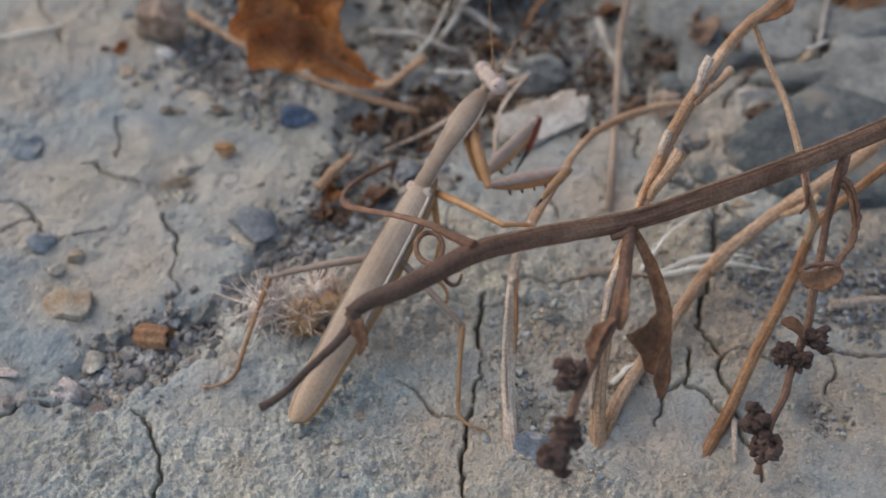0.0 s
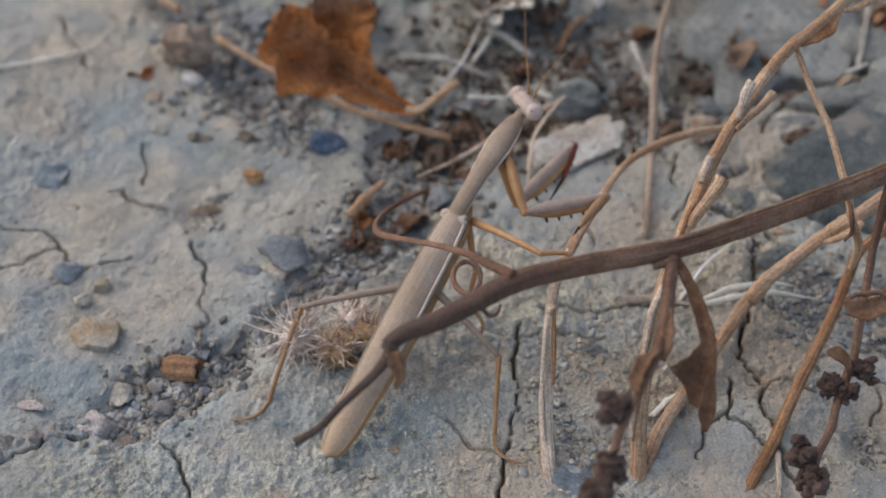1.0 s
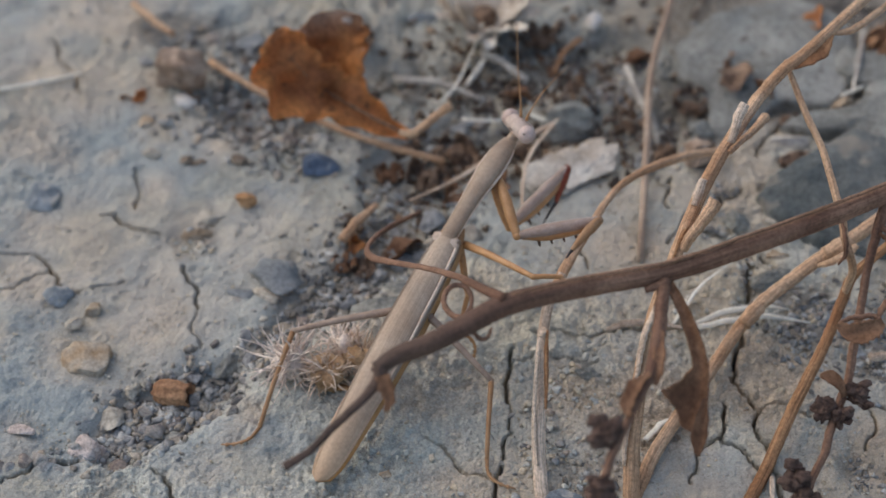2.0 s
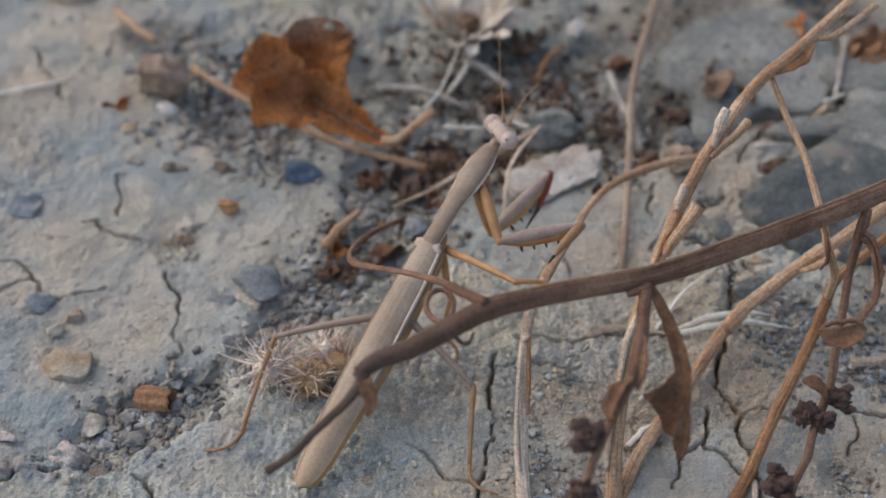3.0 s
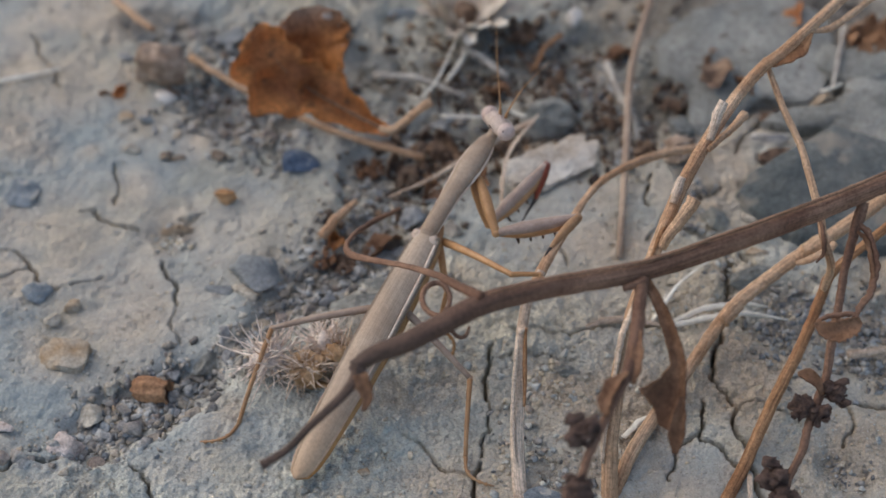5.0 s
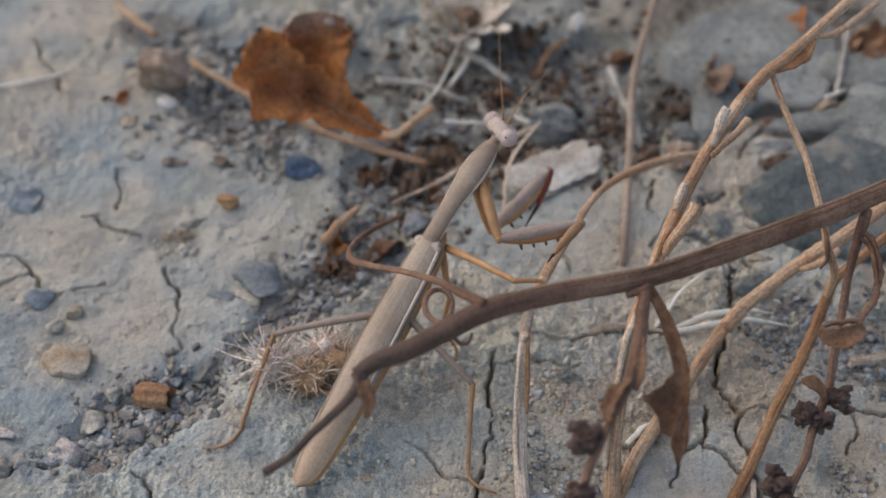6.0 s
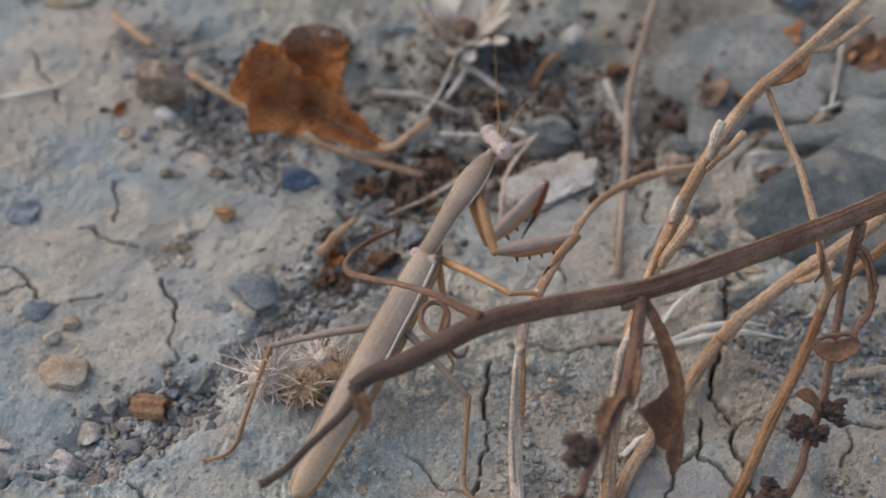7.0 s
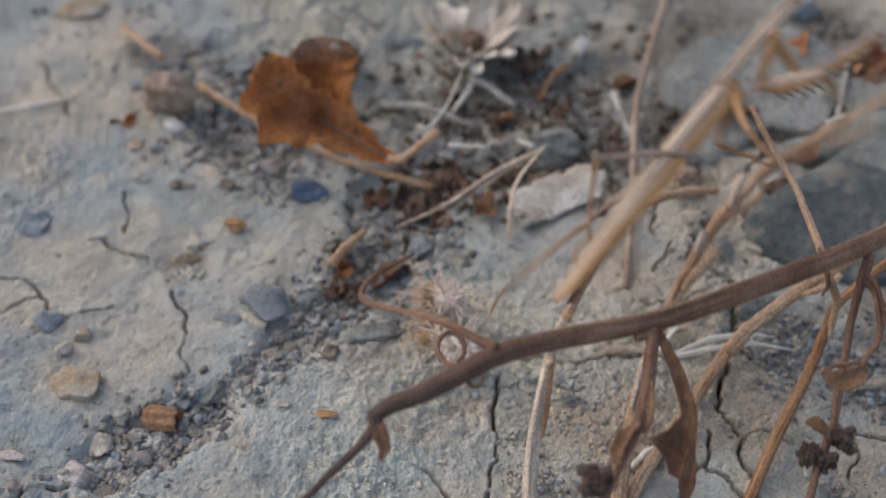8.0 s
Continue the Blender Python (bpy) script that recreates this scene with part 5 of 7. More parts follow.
twig("straw", [(2.09, 3.4, 0.25), (2.18, 3.0, 0.25), (2.3, 2.63, 0.2), (2.42, 2.36, 0.15), (2.45, 1.97, 0.1)], [0.045, 0.06, 0.06, 0.055, 0.04], "twig_grey", "flat grey split straw on gravel", "straw", flat=0.4)
twig("straw", [(2.98, 5.4, 0.3), (2.77, 4.54, 0.28), (2.43, 3.16, 0.3), (2.25, 1.34, 0.2), (2.1, -0.12, 0.08)], [0.06, 0.058, 0.054, 0.05, 0.044], "straw_dull", "long straight tan straw lying on the clay", "straw", wobble=0.05)
twig("straw", [(5.55, 4.3, 0.1), (5.35, 3.5, 0.2), (5.2, 2.95, 0.1)], [0.05, 0.06, 0.04], "twig_grey", "grey split straw between clay slabs", "straw", flat=0.5)
twig("straw", [(5.0, 2.72, 0.3), (5.3, 2.85, 0.33)], [0.025, 0.02], "straw", "short pale straw on a stone", "straw")
twig("straw", [(4.8, -1.72, 0.08), (5.3, -1.66, 0.1), (5.8, -1.62, 0.08)], [0.05, 0.055, 0.05], "stem_pale", "short pale straw on the clay", "straw")
twig("twig", [(-1.72, 0.25, 0.05), (-1.55, 0.5, 0.12), (-1.3, 0.8, 0.15)], [0.075, 0.07, 0.045], "stem_tan", "broken pale twig at the channel's edge", wobble=0.15)
twig("straw", [(0.75, 2.55, 0.1), (1.0, 2.4, 0.12)], [0.02, 0.02], "straw", "tiny pale straw on gravel", "straw")
twig("straw", [(-0.2, 2.5, 0.06), (0.35, 2.45, 0.08)], [0.025, 0.02], "straw", "small pale straw on gravel", "straw")
twig("twig", [(1.5, 4.1, 0.1), (1.25, 3.75, 0.16), (1.1, 3.4, 0.08)], [0.045, 0.045, 0.03], "stem_brown", "thin brown twig on gravel")
twig("straw", [(2.0, -2.95, 0.05), (2.2, -2.75, 0.1), (2.35, -2.62, 0.05)], [0.05, 0.06, 0.03], "straw", "small white chip of straw on the clay", "straw", flat=0.5)
twig("straw", [(3.43, -3.5, 0.06), (3.39, -4.1, 0.05)], [0.035, 0.025], "stem_pale", "pale straw lying across a crack", "straw")
# white flake of bark
stone("bark_flake", "bark", 1.28, 1.52, (0.64, 0.3, 0.03), "pale weathered flake of bark lying on the clay", "bark", 32, -1.6, 79, 5, 9, 0.28, tilt=6, square=3.5)

# ---- dry flower head on the far ground ----
flower = thing("dry_flower", (0.12, 4.42, ground_height(0.12, 4.42)), "bleached papery dry flower head on the far ground", "flower")
part("centre", lump((0.2, 0.2, 0.16), 5, 3, 4, 0.3, at=(0, 0, 0.3)), "husk", flower)
rnd = random.Random(12)
for k in range(17):
    a = 6.283 * k / 17 + rnd.uniform(-0.1, 0.1)
    c, s = math.cos(a), math.sin(a)
    tip, w = rnd.uniform(0.6, 0.95), rnd.uniform(0.17, 0.27)
    part("petal", blade([(c * 0.08, s * 0.08, 0.12), (c * 0.34, s * 0.34, 0.3), (c * tip, s * tip, rnd.uniform(0.3, 1.0))], [0.06, w, 0.09], [0.06, w, 0.05], [0, 0.08, 0.02], [0, 0.08, 0.02], (-s, c, 0.1), across=6, steps=4, seed=k), "bark", flower)
part("stalk", tube([(0.05, -0.2, 0.2), (0.0, -0.7, 0.12), (-0.25, -1.2, 0.08)], [0.05, 0.04, 0.03]), "straw", flower)

# ---- the large dead leaf ----
leaf = thing("dead_leaf", (-2.0, 2.7, 0.1), "large curled orange-brown dead leaf lying on gravel", "leaf")
LB = (-2.0, 2.7, 0.1)
part("leaf_blade", blade([(-0.88, 1.88, 0.36), (-1.17, 2.0, 0.41), (-1.47, 2.15, 0.48), (-1.77, 2.31, 0.57), (-2.05, 2.41, 0.73), (-2.29, 2.45, 0.97), (-2.46, 2.51, 1.23), (-2.58, 2.59, 1.44), (-2.65, 2.64, 1.56)],
     [0.06, 0.13, 0.22, 0.3, 0.46, 0.66, 0.62, 0.42, 0.14], [0.06, 0.13, 0.27, 0.4, 0.36, 0.3, 0.3, 0.26, 0.1], [0.02, 0.03, 0.08, 0.2, 0.34, 0.4, 0.3, 0.15, 0.02], [0.02, 0.05, 0.1, 0.12, 0.12, 0.14, 0.14, 0.1, 0.02],
     (0.67, 0.55, 0.5), LB, 26, 8, 0.015, 0.13, 3, 0.12, 0.62), "leaf", leaf)
part("leaf_lobe", blade([(-1.73, 2.45, 0.55), (-1.77, 2.61, 0.7), (-1.81, 2.73, 0.88), (-1.87, 2.86, 1.07), (-1.91, 2.98, 1.24), (-1.94, 3.07, 1.4), (-1.95, 3.14, 1.46)],
     [0.2, 0.3, 0.44, 0.52, 0.52, 0.36, 0.1], [0.1, 0.22, 0.34, 0.44, 0.46, 0.36, 0.1], [0.04, 0.1, 0.14, 0.14, 0.1, 0.05, 0.0], [0.04, 0.1, 0.16, 0.2, 0.16, 0.08, 0.0],
     (1, 0.05, 0.05), LB, 20, 8, 0.015, 0.1, 5, 0.09, 0.7), "leaf_lobe", leaf, "raised orange-brown back lobe with a dusty grey edge")
part("midrib", tube([(-0.97, 1.87, 0.42), (-1.35, 2.04, 0.52), (-1.76, 2.25, 0.63), (-2.04, 2.35, 0.78), (-2.28, 2.39, 1.02), (-2.48, 2.48, 1.31)], [0.028, 0.026, 0.02, 0.014, 0.01, 0.005], LB, 8, 5), "leaf_dull", leaf, "raised brown midrib")
part("petiole", tube([(-1.02, 1.87, 0.42), (-0.85, 1.82, 0.45), (-0.68, 1.83, 0.59), (-0.5, 1.87, 0.76), (-0.33, 1.89, 0.9)], [0.05, 0.06, 0.06, 0.058, 0.066], LB, 8, 5, 0, 0, 0.1, 2), "stem_tan", leaf, "twisted tan leaf stalk")

# ---- standing dry stalks ----
def stalk(name, points, radii, mat, label, base, ribs=5, seed=1, sides=15):
    ob = thing(name, base, label, "plant stalk", "dry plant stalks")
    part("stem", tube(points, radii, base, sides, 7, ribs, 0.06, 0.035, seed), mat, ob)
    return ob


B0 = (1.73, -3.72, -0.1)
stalk_b = stalk("dry_stalk", [(1.8, -3.87, -0.24), (1.8, -3.3, 0.41), (1.89, -2.76, 1.04), (2.01, -2.33, 1.43), (2.15, -2.01, 1.71), (2.34, -1.62, 2.0), (2.51, -1.26, 2.19), (2.67, -0.92, 2.29), (2.89, -0.52, 2.39), (3.13, -0.12, 2.48), (3.38, 0.26, 2.55), (3.67, 0.57, 2.69), (3.97, 0.81, 2.77), (4.49, 1.35, 2.86), (5.09, 2.01, 2.92), (6.12, 3.12, 3.11)],
                [0.1, 0.092, 0.085, 0.08, 0.075, 0.078, 0.08, 0.08, 0.078, 0.076, 0.074, 0.072, 0.07, 0.066, 0.062, 0.057], "stem_tan", "tall ribbed tan dry stalk with broken stubs", B0, seed=2)
part("stub", tube([(2.98, -0.49, 2.55), (3.03, -0.38, 2.65), (3.07, -0.27, 2.75), (3.15, -0.16, 2.85)], [0.05, 0.055, 0.068, 0.062], B0, 12, 6, 4, 0.1, 0.07, 3), "stem_pale", stalk_b, "pale broken side shoot")
part("stub", tube([(2.38, -1.69, 2.0), (2.45, -1.62, 2.14), (2.6, -1.48, 2.26), (2.75, -1.3, 2.42)], [0.05, 0.062, 0.07, 0.085], B0, 14, 6, 5, 0.12, 0.1, 4), "stem_tan", stalk_b, "short broken side shoot")
part("stub", tube([(2.52, -1.25, 2.27), (2.57, -1.13, 2.37), (2.63, -1.02, 2.48)], [0.05, 0.06, 0.045], B0, 10, 5, 4, 0.1, 0.1, 5), "stem_pale", stalk_b, "pale broken side shoot")
part("stub", tube([(2.97, -0.54, 2.43), (3.11, -0.41, 2.48), (3.29, -0.23, 2.51), (3.44, -0.04, 2.55)], [0.03, 0.036, 0.042, 0.055], B0, 10, 5, 4, 0.1, 0.12, 6), "stem_tan", stalk_b, "short broken side shoot")
part("sheath", blade([(3.8, 0.62, 2.74), (3.96, 0.73, 2.77), (4.14, 0.9, 2.79), (4.32, 1.09, 2.83)], [0.03, 0.05, 0.05, 0.02], [0.04, 0.11, 0.15, 0.03], [0.0, 0.0, 0.0, 0], [0.03, 0.06, 0.05, 0], (0.5, -0.6, -0.5), B0, 8, 6, 0.02, 0.06, 3), "stem_brown", stalk_b, "thin brown leaf sheath")
part("side_shoot", tube([(4.33, 1.14, 2.81), (4.56, 1.2, 2.79), (4.83, 1.43, 2.79), (5.18, 1.76, 2.82)], [0.03, 0.045, 0.045, 0.04], B0, 8, 5, 0, 0, 0.1, 7), "stem_tan", stalk_b, "thin tan side shoot")
part("bark_strip", tube([(1.83, -2.89, 1.05), (1.87, -2.72, 1.24), (1.92, -2.52, 1.41), (2.01, -2.34, 1.55), (2.13, -2.12, 1.73)], [0.02, 0.035, 0.04, 0.04, 0.02], B0, 8, 5, 3, 0.2, 0.15, 6), "stem_pale", stalk_b, "peeling strip of bark")
part("bark_strip", tube([(1.71, -3.5, 0.3), (1.72, -3.34, 0.52), (1.75, -3.17, 0.73), (1.79, -3.05, 0.88)], [0.02, 0.03, 0.035, 0.02], B0, 8, 5, 3, 0.2, 0.15, 8), "stem_pale", stalk_b, "peeling strip of bark")
part("bark_strip", tube([(2.25, -1.83, 1.94), (2.36, -1.59, 2.1), (2.5, -1.34, 2.19), (2.63, -1.09, 2.27)], [0.014, 0.026, 0.03, 0.016], B0, 8, 5, 3, 0.2, 0.15, 9), "stem_brown", stalk_b, "split brown bark strip")

C0 = (1.68, -3.73, -0.1)
stalk_c = stalk("dry_stalk", [(1.79, -3.8, -0.17), (2.03, -3.27, 0.04), (2.23, -2.92, 0.09), (2.49, -2.53, 0.16), (2.77, -2.14, 0.25), (2.97, -1.84, 0.31), (3.22, -1.5, 0.42), (3.47, -1.24, 0.52), (3.88, -0.94, 0.65), (4.24, -0.71, 0.79), (4.58, -0.53, 0.89), (4.96, -0.28, 0.98), (5.34, -0.04, 1.13), (5.92, 0.4, 1.38), (7.39, 1.5, 1.91)],
                [0.085, 0.085, 0.083, 0.08, 0.08, 0.08, 0.083, 0.085, 0.085, 0.083, 0.085, 0.088, 0.088, 0.085, 0.08], "stem_tan", "thick smooth tan dry stalk leaning low", C0, ribs=4, seed=7)
part("node", tube([(4.28, -0.72, 0.85), (4.45, -0.65, 0.91), (4.59, -0.59, 0.96)], [0.09, 0.112, 0.092], C0, 12, 4, 0, 0, 0.08, 8), "stem_tan", stalk_c, "swollen stem node")

part("node", tube([(3.25, -1.55, 0.51), (3.35, -1.42, 0.55), (3.45, -1.32, 0.58)], [0.085, 0.1, 0.088], C0, 12, 4, 0, 0, 0.08, 9), "stem_tan", stalk_c, "swollen stem node")
part("side_shoot", tube([(4.18, -0.89, 0.83), (4.33, -0.92, 0.94), (4.52, -0.85, 1.0), (4.64, -0.71, 0.99)], [0.03, 0.045, 0.05, 0.04], C0, 10, 5, 3, 0.1, 0.08, 10), "stem_tan", stalk_c, "thin split side shoot")

D0 = (3.25, -3.64, -0.05)
stalk_d = stalk("dry_stalk", [(2.84, -4.25, -0.25), (3.2, -3.68, -0.0), (3.39, -3.35, 0.09), (3.64, -2.84, 0.21), (3.85, -2.46, 0.36), (4.11, -2.0, 0.5), (4.28, -1.68, 0.66), (4.42, -1.38, 0.79), (4.55, -1.17, 0.98), (4.84, -0.98, 1.15), (5.29, -0.71, 1.39), (5.88, -0.3, 1.62), (7.01, 0.53, 1.97)],
                [0.074, 0.074, 0.073, 0.07, 0.07, 0.068, 0.066, 0.064, 0.06, 0.056, 0.055, 0.053, 0.047], "stem_brown", "ribbed reddish-brown dry stalk leaning over the clay", D0, ribs=6, seed=9, sides=18)

W0 = (4.42, -1.6, 1.55)
twig_d = stalk("dry_twig", [(4.4, -1.42, 0.76), (4.45, -1.33, 0.9), (4.46, -1.4, 1.31), (4.37, -1.47, 1.66), (4.32, -1.29, 1.75), (4.3, -1.09, 1.86), (4.25, -0.83, 1.97), (4.2, -0.57, 2.06), (4.11, -0.24, 2.23), (3.96, 0.14, 2.38), (3.82, 0.57, 2.56), (3.75, 0.82, 2.65)], [0.036, 0.045, 0.05, 0.05, 0.048, 0.05, 0.05, 0.048, 0.045, 0.043, 0.04, 0.024], "stem_tan", "thin crooked tan twig standing upright", W0, ribs=3, seed=10, sides=9)
part("peel", tube([(4.25, -1.13, 1.97), (4.29, -1.28, 1.9), (4.3, -1.41, 1.84), (4.3, -1.5, 1.69), (4.23, -1.55, 1.59)], [0.02, 0.03, 0.035, 0.028, 0.012], W0, 6, 4, 0, 0, 0.2, 11), "stem_dark", twig_d, "dark peeling fibre")

E0 = (0.79, -3.96, -0.1)
stalk_e = stalk("dry_stalk", [(0.83, -3.95, -0.17), (0.76, -3.68, 0.0), (0.74, -3.38, 0.14), (0.73, -3.08, 0.35), (0.74, -2.79, 0.55), (0.76, -2.5, 0.88), (0.78, -2.26, 1.09), (0.83, -2.01, 1.31), (0.92, -1.81, 1.43), (1.01, -1.61, 1.48)],
                [0.09, 0.09, 0.088, 0.088, 0.086, 0.08, 0.07, 0.066, 0.062, 0.06], "stem_pale", "arching pale dry stalk with split bark", E0, ribs=4, seed=12)
part("upper_stem", tube([(0.93, -1.83, 1.48), (1.03, -1.55, 1.46), (1.19, -1.19, 1.45), (1.35, -0.85, 1.42), (1.46, -0.63, 1.41), (1.58, -0.33, 1.35), (1.8, 0.11, 1.21), (2.07, 0.44, 1.1), (2.38, 0.78, 0.93), (2.82, 1.11, 0.76), (3.24, 1.32, 0.61)], [0.06, 0.065, 0.06, 0.055, 0.05, 0.045, 0.045, 0.05, 0.06, 0.055, 0.055], E0, 12, 7, 3, 0.06, 0.05, 13), "stem_tan", stalk_e, "thin arching tan upper stem")

part("bark_strip", tube([(0.71, -3.44, 0.22), (0.68, -3.12, 0.45), (0.68, -2.87, 0.65), (0.71, -2.59, 0.93), (0.74, -2.34, 1.15)], [0.012, 0.026, 0.026, 0.025, 0.012], E0, 8, 6, 3, 0.2, 0.12, 14), "stem_pale", stalk_e, "pale split bark strip")
part("bark_strip", tube([(0.81, -2.93, 0.62), (0.82, -2.68, 0.84), (0.82, -2.44, 1.06), (0.83, -2.25, 1.24)], [0.014, 0.026, 0.028, 0.014], E0, 8, 6, 3, 0.2, 0.12, 15), "stem_brown", stalk_e, "split brown bark strip")
part("node", lump((0.07, 0.09, 0.07), 6, 3, 4, 0.3, at=(0.0, 1.72, 1.27)), "stem_pale", stalk_e, "pale scarred node")

# ---- the dark overhanging stem with its side shoots ----
A0 = (7.77, 0.26, 2.7)
plant = thing("overhanging_stem", A0, "dark brown dry stem with withered leaf and seed clusters", "plant")
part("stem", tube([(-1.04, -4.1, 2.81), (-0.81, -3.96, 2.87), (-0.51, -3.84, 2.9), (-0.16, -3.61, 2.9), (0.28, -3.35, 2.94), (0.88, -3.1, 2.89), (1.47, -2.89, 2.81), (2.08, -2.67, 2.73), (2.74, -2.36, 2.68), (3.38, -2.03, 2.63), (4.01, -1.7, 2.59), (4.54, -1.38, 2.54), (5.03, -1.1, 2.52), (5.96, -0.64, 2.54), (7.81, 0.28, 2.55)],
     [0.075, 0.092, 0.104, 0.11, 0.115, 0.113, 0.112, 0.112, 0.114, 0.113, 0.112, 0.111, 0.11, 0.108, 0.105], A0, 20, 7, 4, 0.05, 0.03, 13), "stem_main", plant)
part("lower_stem", tube([(7.6, 0.05, 2.5), (8.6, 0.7, 2.3), (10.2, 1.9, 1.4), (11.6, 2.9, -0.3)], [0.098, 0.1, 0.105, 0.11], A0, 14, 6, 4, 0.07, 0.05, 42), "stem_dark", plant)
part("stem_ridge", tube([(0.37, -3.36, 3.13), (0.97, -3.08, 3.04), (1.58, -2.87, 2.96), (2.21, -2.61, 2.86), (2.86, -2.28, 2.82), (3.52, -1.94, 2.78), (4.13, -1.61, 2.74), (4.55, -1.36, 2.7), (5.25, -0.98, 2.7)], [0.012, 0.02, 0.022, 0.022, 0.022, 0.022, 0.022, 0.022, 0.016], A0, 8, 7, 0, 0, 0.12, 15), "stem_ridge", plant, "paler brown ridge along the stem")
part("stem_end", tube([(-1.98, -4.91, 2.21), (-1.84, -4.85, 2.26), (-1.67, -4.76, 2.35), (-1.5, -4.63, 2.47), (-1.32, -4.5, 2.58), (-1.15, -4.35, 2.65), (-1.02, -4.2, 2.74), (-0.97, -4.09, 2.81)], [0.05, 0.045, 0.042, 0.044, 0.046, 0.05, 0.065, 0.08], A0, 10, 6, 3, 0.06, 0.05, 14), "stem_tip", plant, "thin tapering dark stem tip")
part("bud", lump((0.09, 0.09, 0.1), 15, 3, 6, 0.3, at=(-8.76, -4.37, 0.1)), "stem_tip", plant)
# withered bract hanging where the stem narrows
part("thorn", blade([(-0.96, -4.18, 2.8), (-0.92, -4.29, 2.74), (-0.89, -4.39, 2.68), (-0.93, -4.5, 2.6)], [0.08, 0.09, 0.06, 0.02], [0.06, 0.07, 0.06, 0.015], [0.02, 0.02, 0.02, 0], [0.02, 0.03, 0.02, 0], (1, 0.2, 0), A0, 8, 5, 0.02, 0.1, 16), "leaf_dull", plant, "withered brown bract")
part("tendril", tube([(0.29, -3.35, 3.07), (0.07, -3.08, 2.91), (-0.17, -2.73, 2.69), (-0.4, -2.41, 2.44), (-0.67, -2.04, 2.11), (-0.98, -1.6, 1.69), (-1.23, -1.23, 1.36), (-1.32, -0.89, 1.13), (-1.25, -0.58, 1.0), (-1.04, -0.26, 0.88), (-0.7, 0.07, 0.78)], [0.06, 0.05, 0.042, 0.036, 0.036, 0.04, 0.046, 0.044, 0.05, 0.055, 0.035], A0, 8, 6, 0, 0, 0.08, 17, 0.6), "stem_dark", plant, "withered curling tendril")
part("tendril", tube([(0.11, -3.38, 2.84), (0.0, -3.28, 2.74), (-0.12, -3.21, 2.59), (-0.24, -3.1, 2.49), (-0.33, -2.94, 2.44), (-0.35, -2.76, 2.4), (-0.3, -2.62, 2.39), (-0.2, -2.56, 2.38), (-0.1, -2.62, 2.39), (-0.05, -2.76, 2.4), (-0.06, -2.94, 2.44), (-0.12, -3.05, 2.47)], [0.042, 0.038, 0.036, 0.034, 0.034, 0.033, 0.032, 0.03, 0.03, 0.028, 0.026, 0.018], A0, 8, 6, 0, 0, 0.05, 18), "stem_dark", plant, "tightly coiled tendril")
part("tendril", tube([(-0.08, -3.39, 2.77), (-0.04, -3.41, 2.62), (0.04, -3.41, 2.48), (0.12, -3.34, 2.41), (0.17, -3.26, 2.48)], [0.03, 0.026, 0.024, 0.022, 0.014], A0, 8, 5, 0, 0, 0.08, 27), "stem_dark", plant, "small hooked tendril")
hanging = part("hanging_leaf", blade([(2.07, -2.74, 2.74), (2.16, -2.92, 2.64), (2.26, -3.13, 2.52), (2.35, -3.37, 2.37), (2.4, -3.59, 2.24), (2.4, -3.75, 2.17), (2.38, -3.91, 2.08), (2.34, -4.07, 2.01), (2.25, -4.22, 1.94)], [0.04, 0.06, 0.07, 0.08, 0.08, 0.2, 0.42, 0.28, 0.08], [0.04, 0.05, 0.06, 0.07, 0.08, 0.07, 0.08, 0.08, 0.05], [0, 0.02, 0.03, 0.04, 0.05, 0.07, 0.08, 0.03, 0], [0, 0.02, 0.04, 0.05, 0.06, 0.08, 0.09, 0.05, 0.0], (1, 0.05, 0), A0, 16, 6, 0.02, 0.03, 19, 0.03), "leaf_dull", plant, "withered brown hanging leaf")
part("leaf_tip", blade([(2.43, -3.94, 2.12), (2.41, -4.11, 2.0), (2.39, -4.27, 1.88), (2.35, -4.43, 1.76)], [0.03, 0.1, 0.13, 0.03], [0.03, 0.05, 0.06, 0.03], [0, 0.03, 0.03, 0], [0, 0.04, 0.04, 0], (1, 0.1, 0), A0, 8, 6, 0.02, 0.08, 41, 0.03), "leaf_dull", hanging)
part("stub", tube([(2.06, -2.83, 2.73), (1.95, -2.87, 2.71), (1.83, -2.9, 2.69)], [0.06, 0.05, 0.04], A0, 8, 3, 0, 0, 0.1, 20), "stem_dark", plant)
part("side_shoot", tube([(2.07, -2.7, 2.71), (2.0, -3.04, 2.68), (1.94, -3.47, 2.69), (1.87, -3.83, 2.7), (1.78, -4.13, 2.7), (1.64, -4.42, 2.64), (1.51, -4.67, 2.54), (1.38, -4.93, 2.45), (1.28, -5.22, 2.32), (1.21, -5.55, 2.16)], [0.06, 0.075, 0.078, 0.07, 0.06, 0.05, 0.048, 0.05, 0.05, 0.045], A0, 10, 6, 3, 0.08, 0.08, 21), "stem_dark", plant, "dark side shoot with seed clusters")
part("side_shoot", tube([(4.68, -1.36, 2.43), (4.63, -1.48, 2.32), (4.54, -1.71, 2.18), (4.44, -2.0, 1.98), (4.35, -2.39, 1.7), (4.27, -2.71, 1.48), (4.2, -3.0, 1.28), (4.09, -3.24, 1.13), (3.97, -3.52, 1.02), (3.88, -3.79, 0.91), (3.73, -4.04, 0.81), (3.64, -4.31, 0.7), (3.52, -4.61, 0.57)], [0.06, 0.07, 0.055, 0.05, 0.048, 0.055, 0.05, 0.055, 0.05, 0.05, 0.045, 0.04, 0.035], A0, 10, 6, 3, 0.08, 0.08, 22), "stem_dark", plant, "dark hanging shoot with seed clusters")
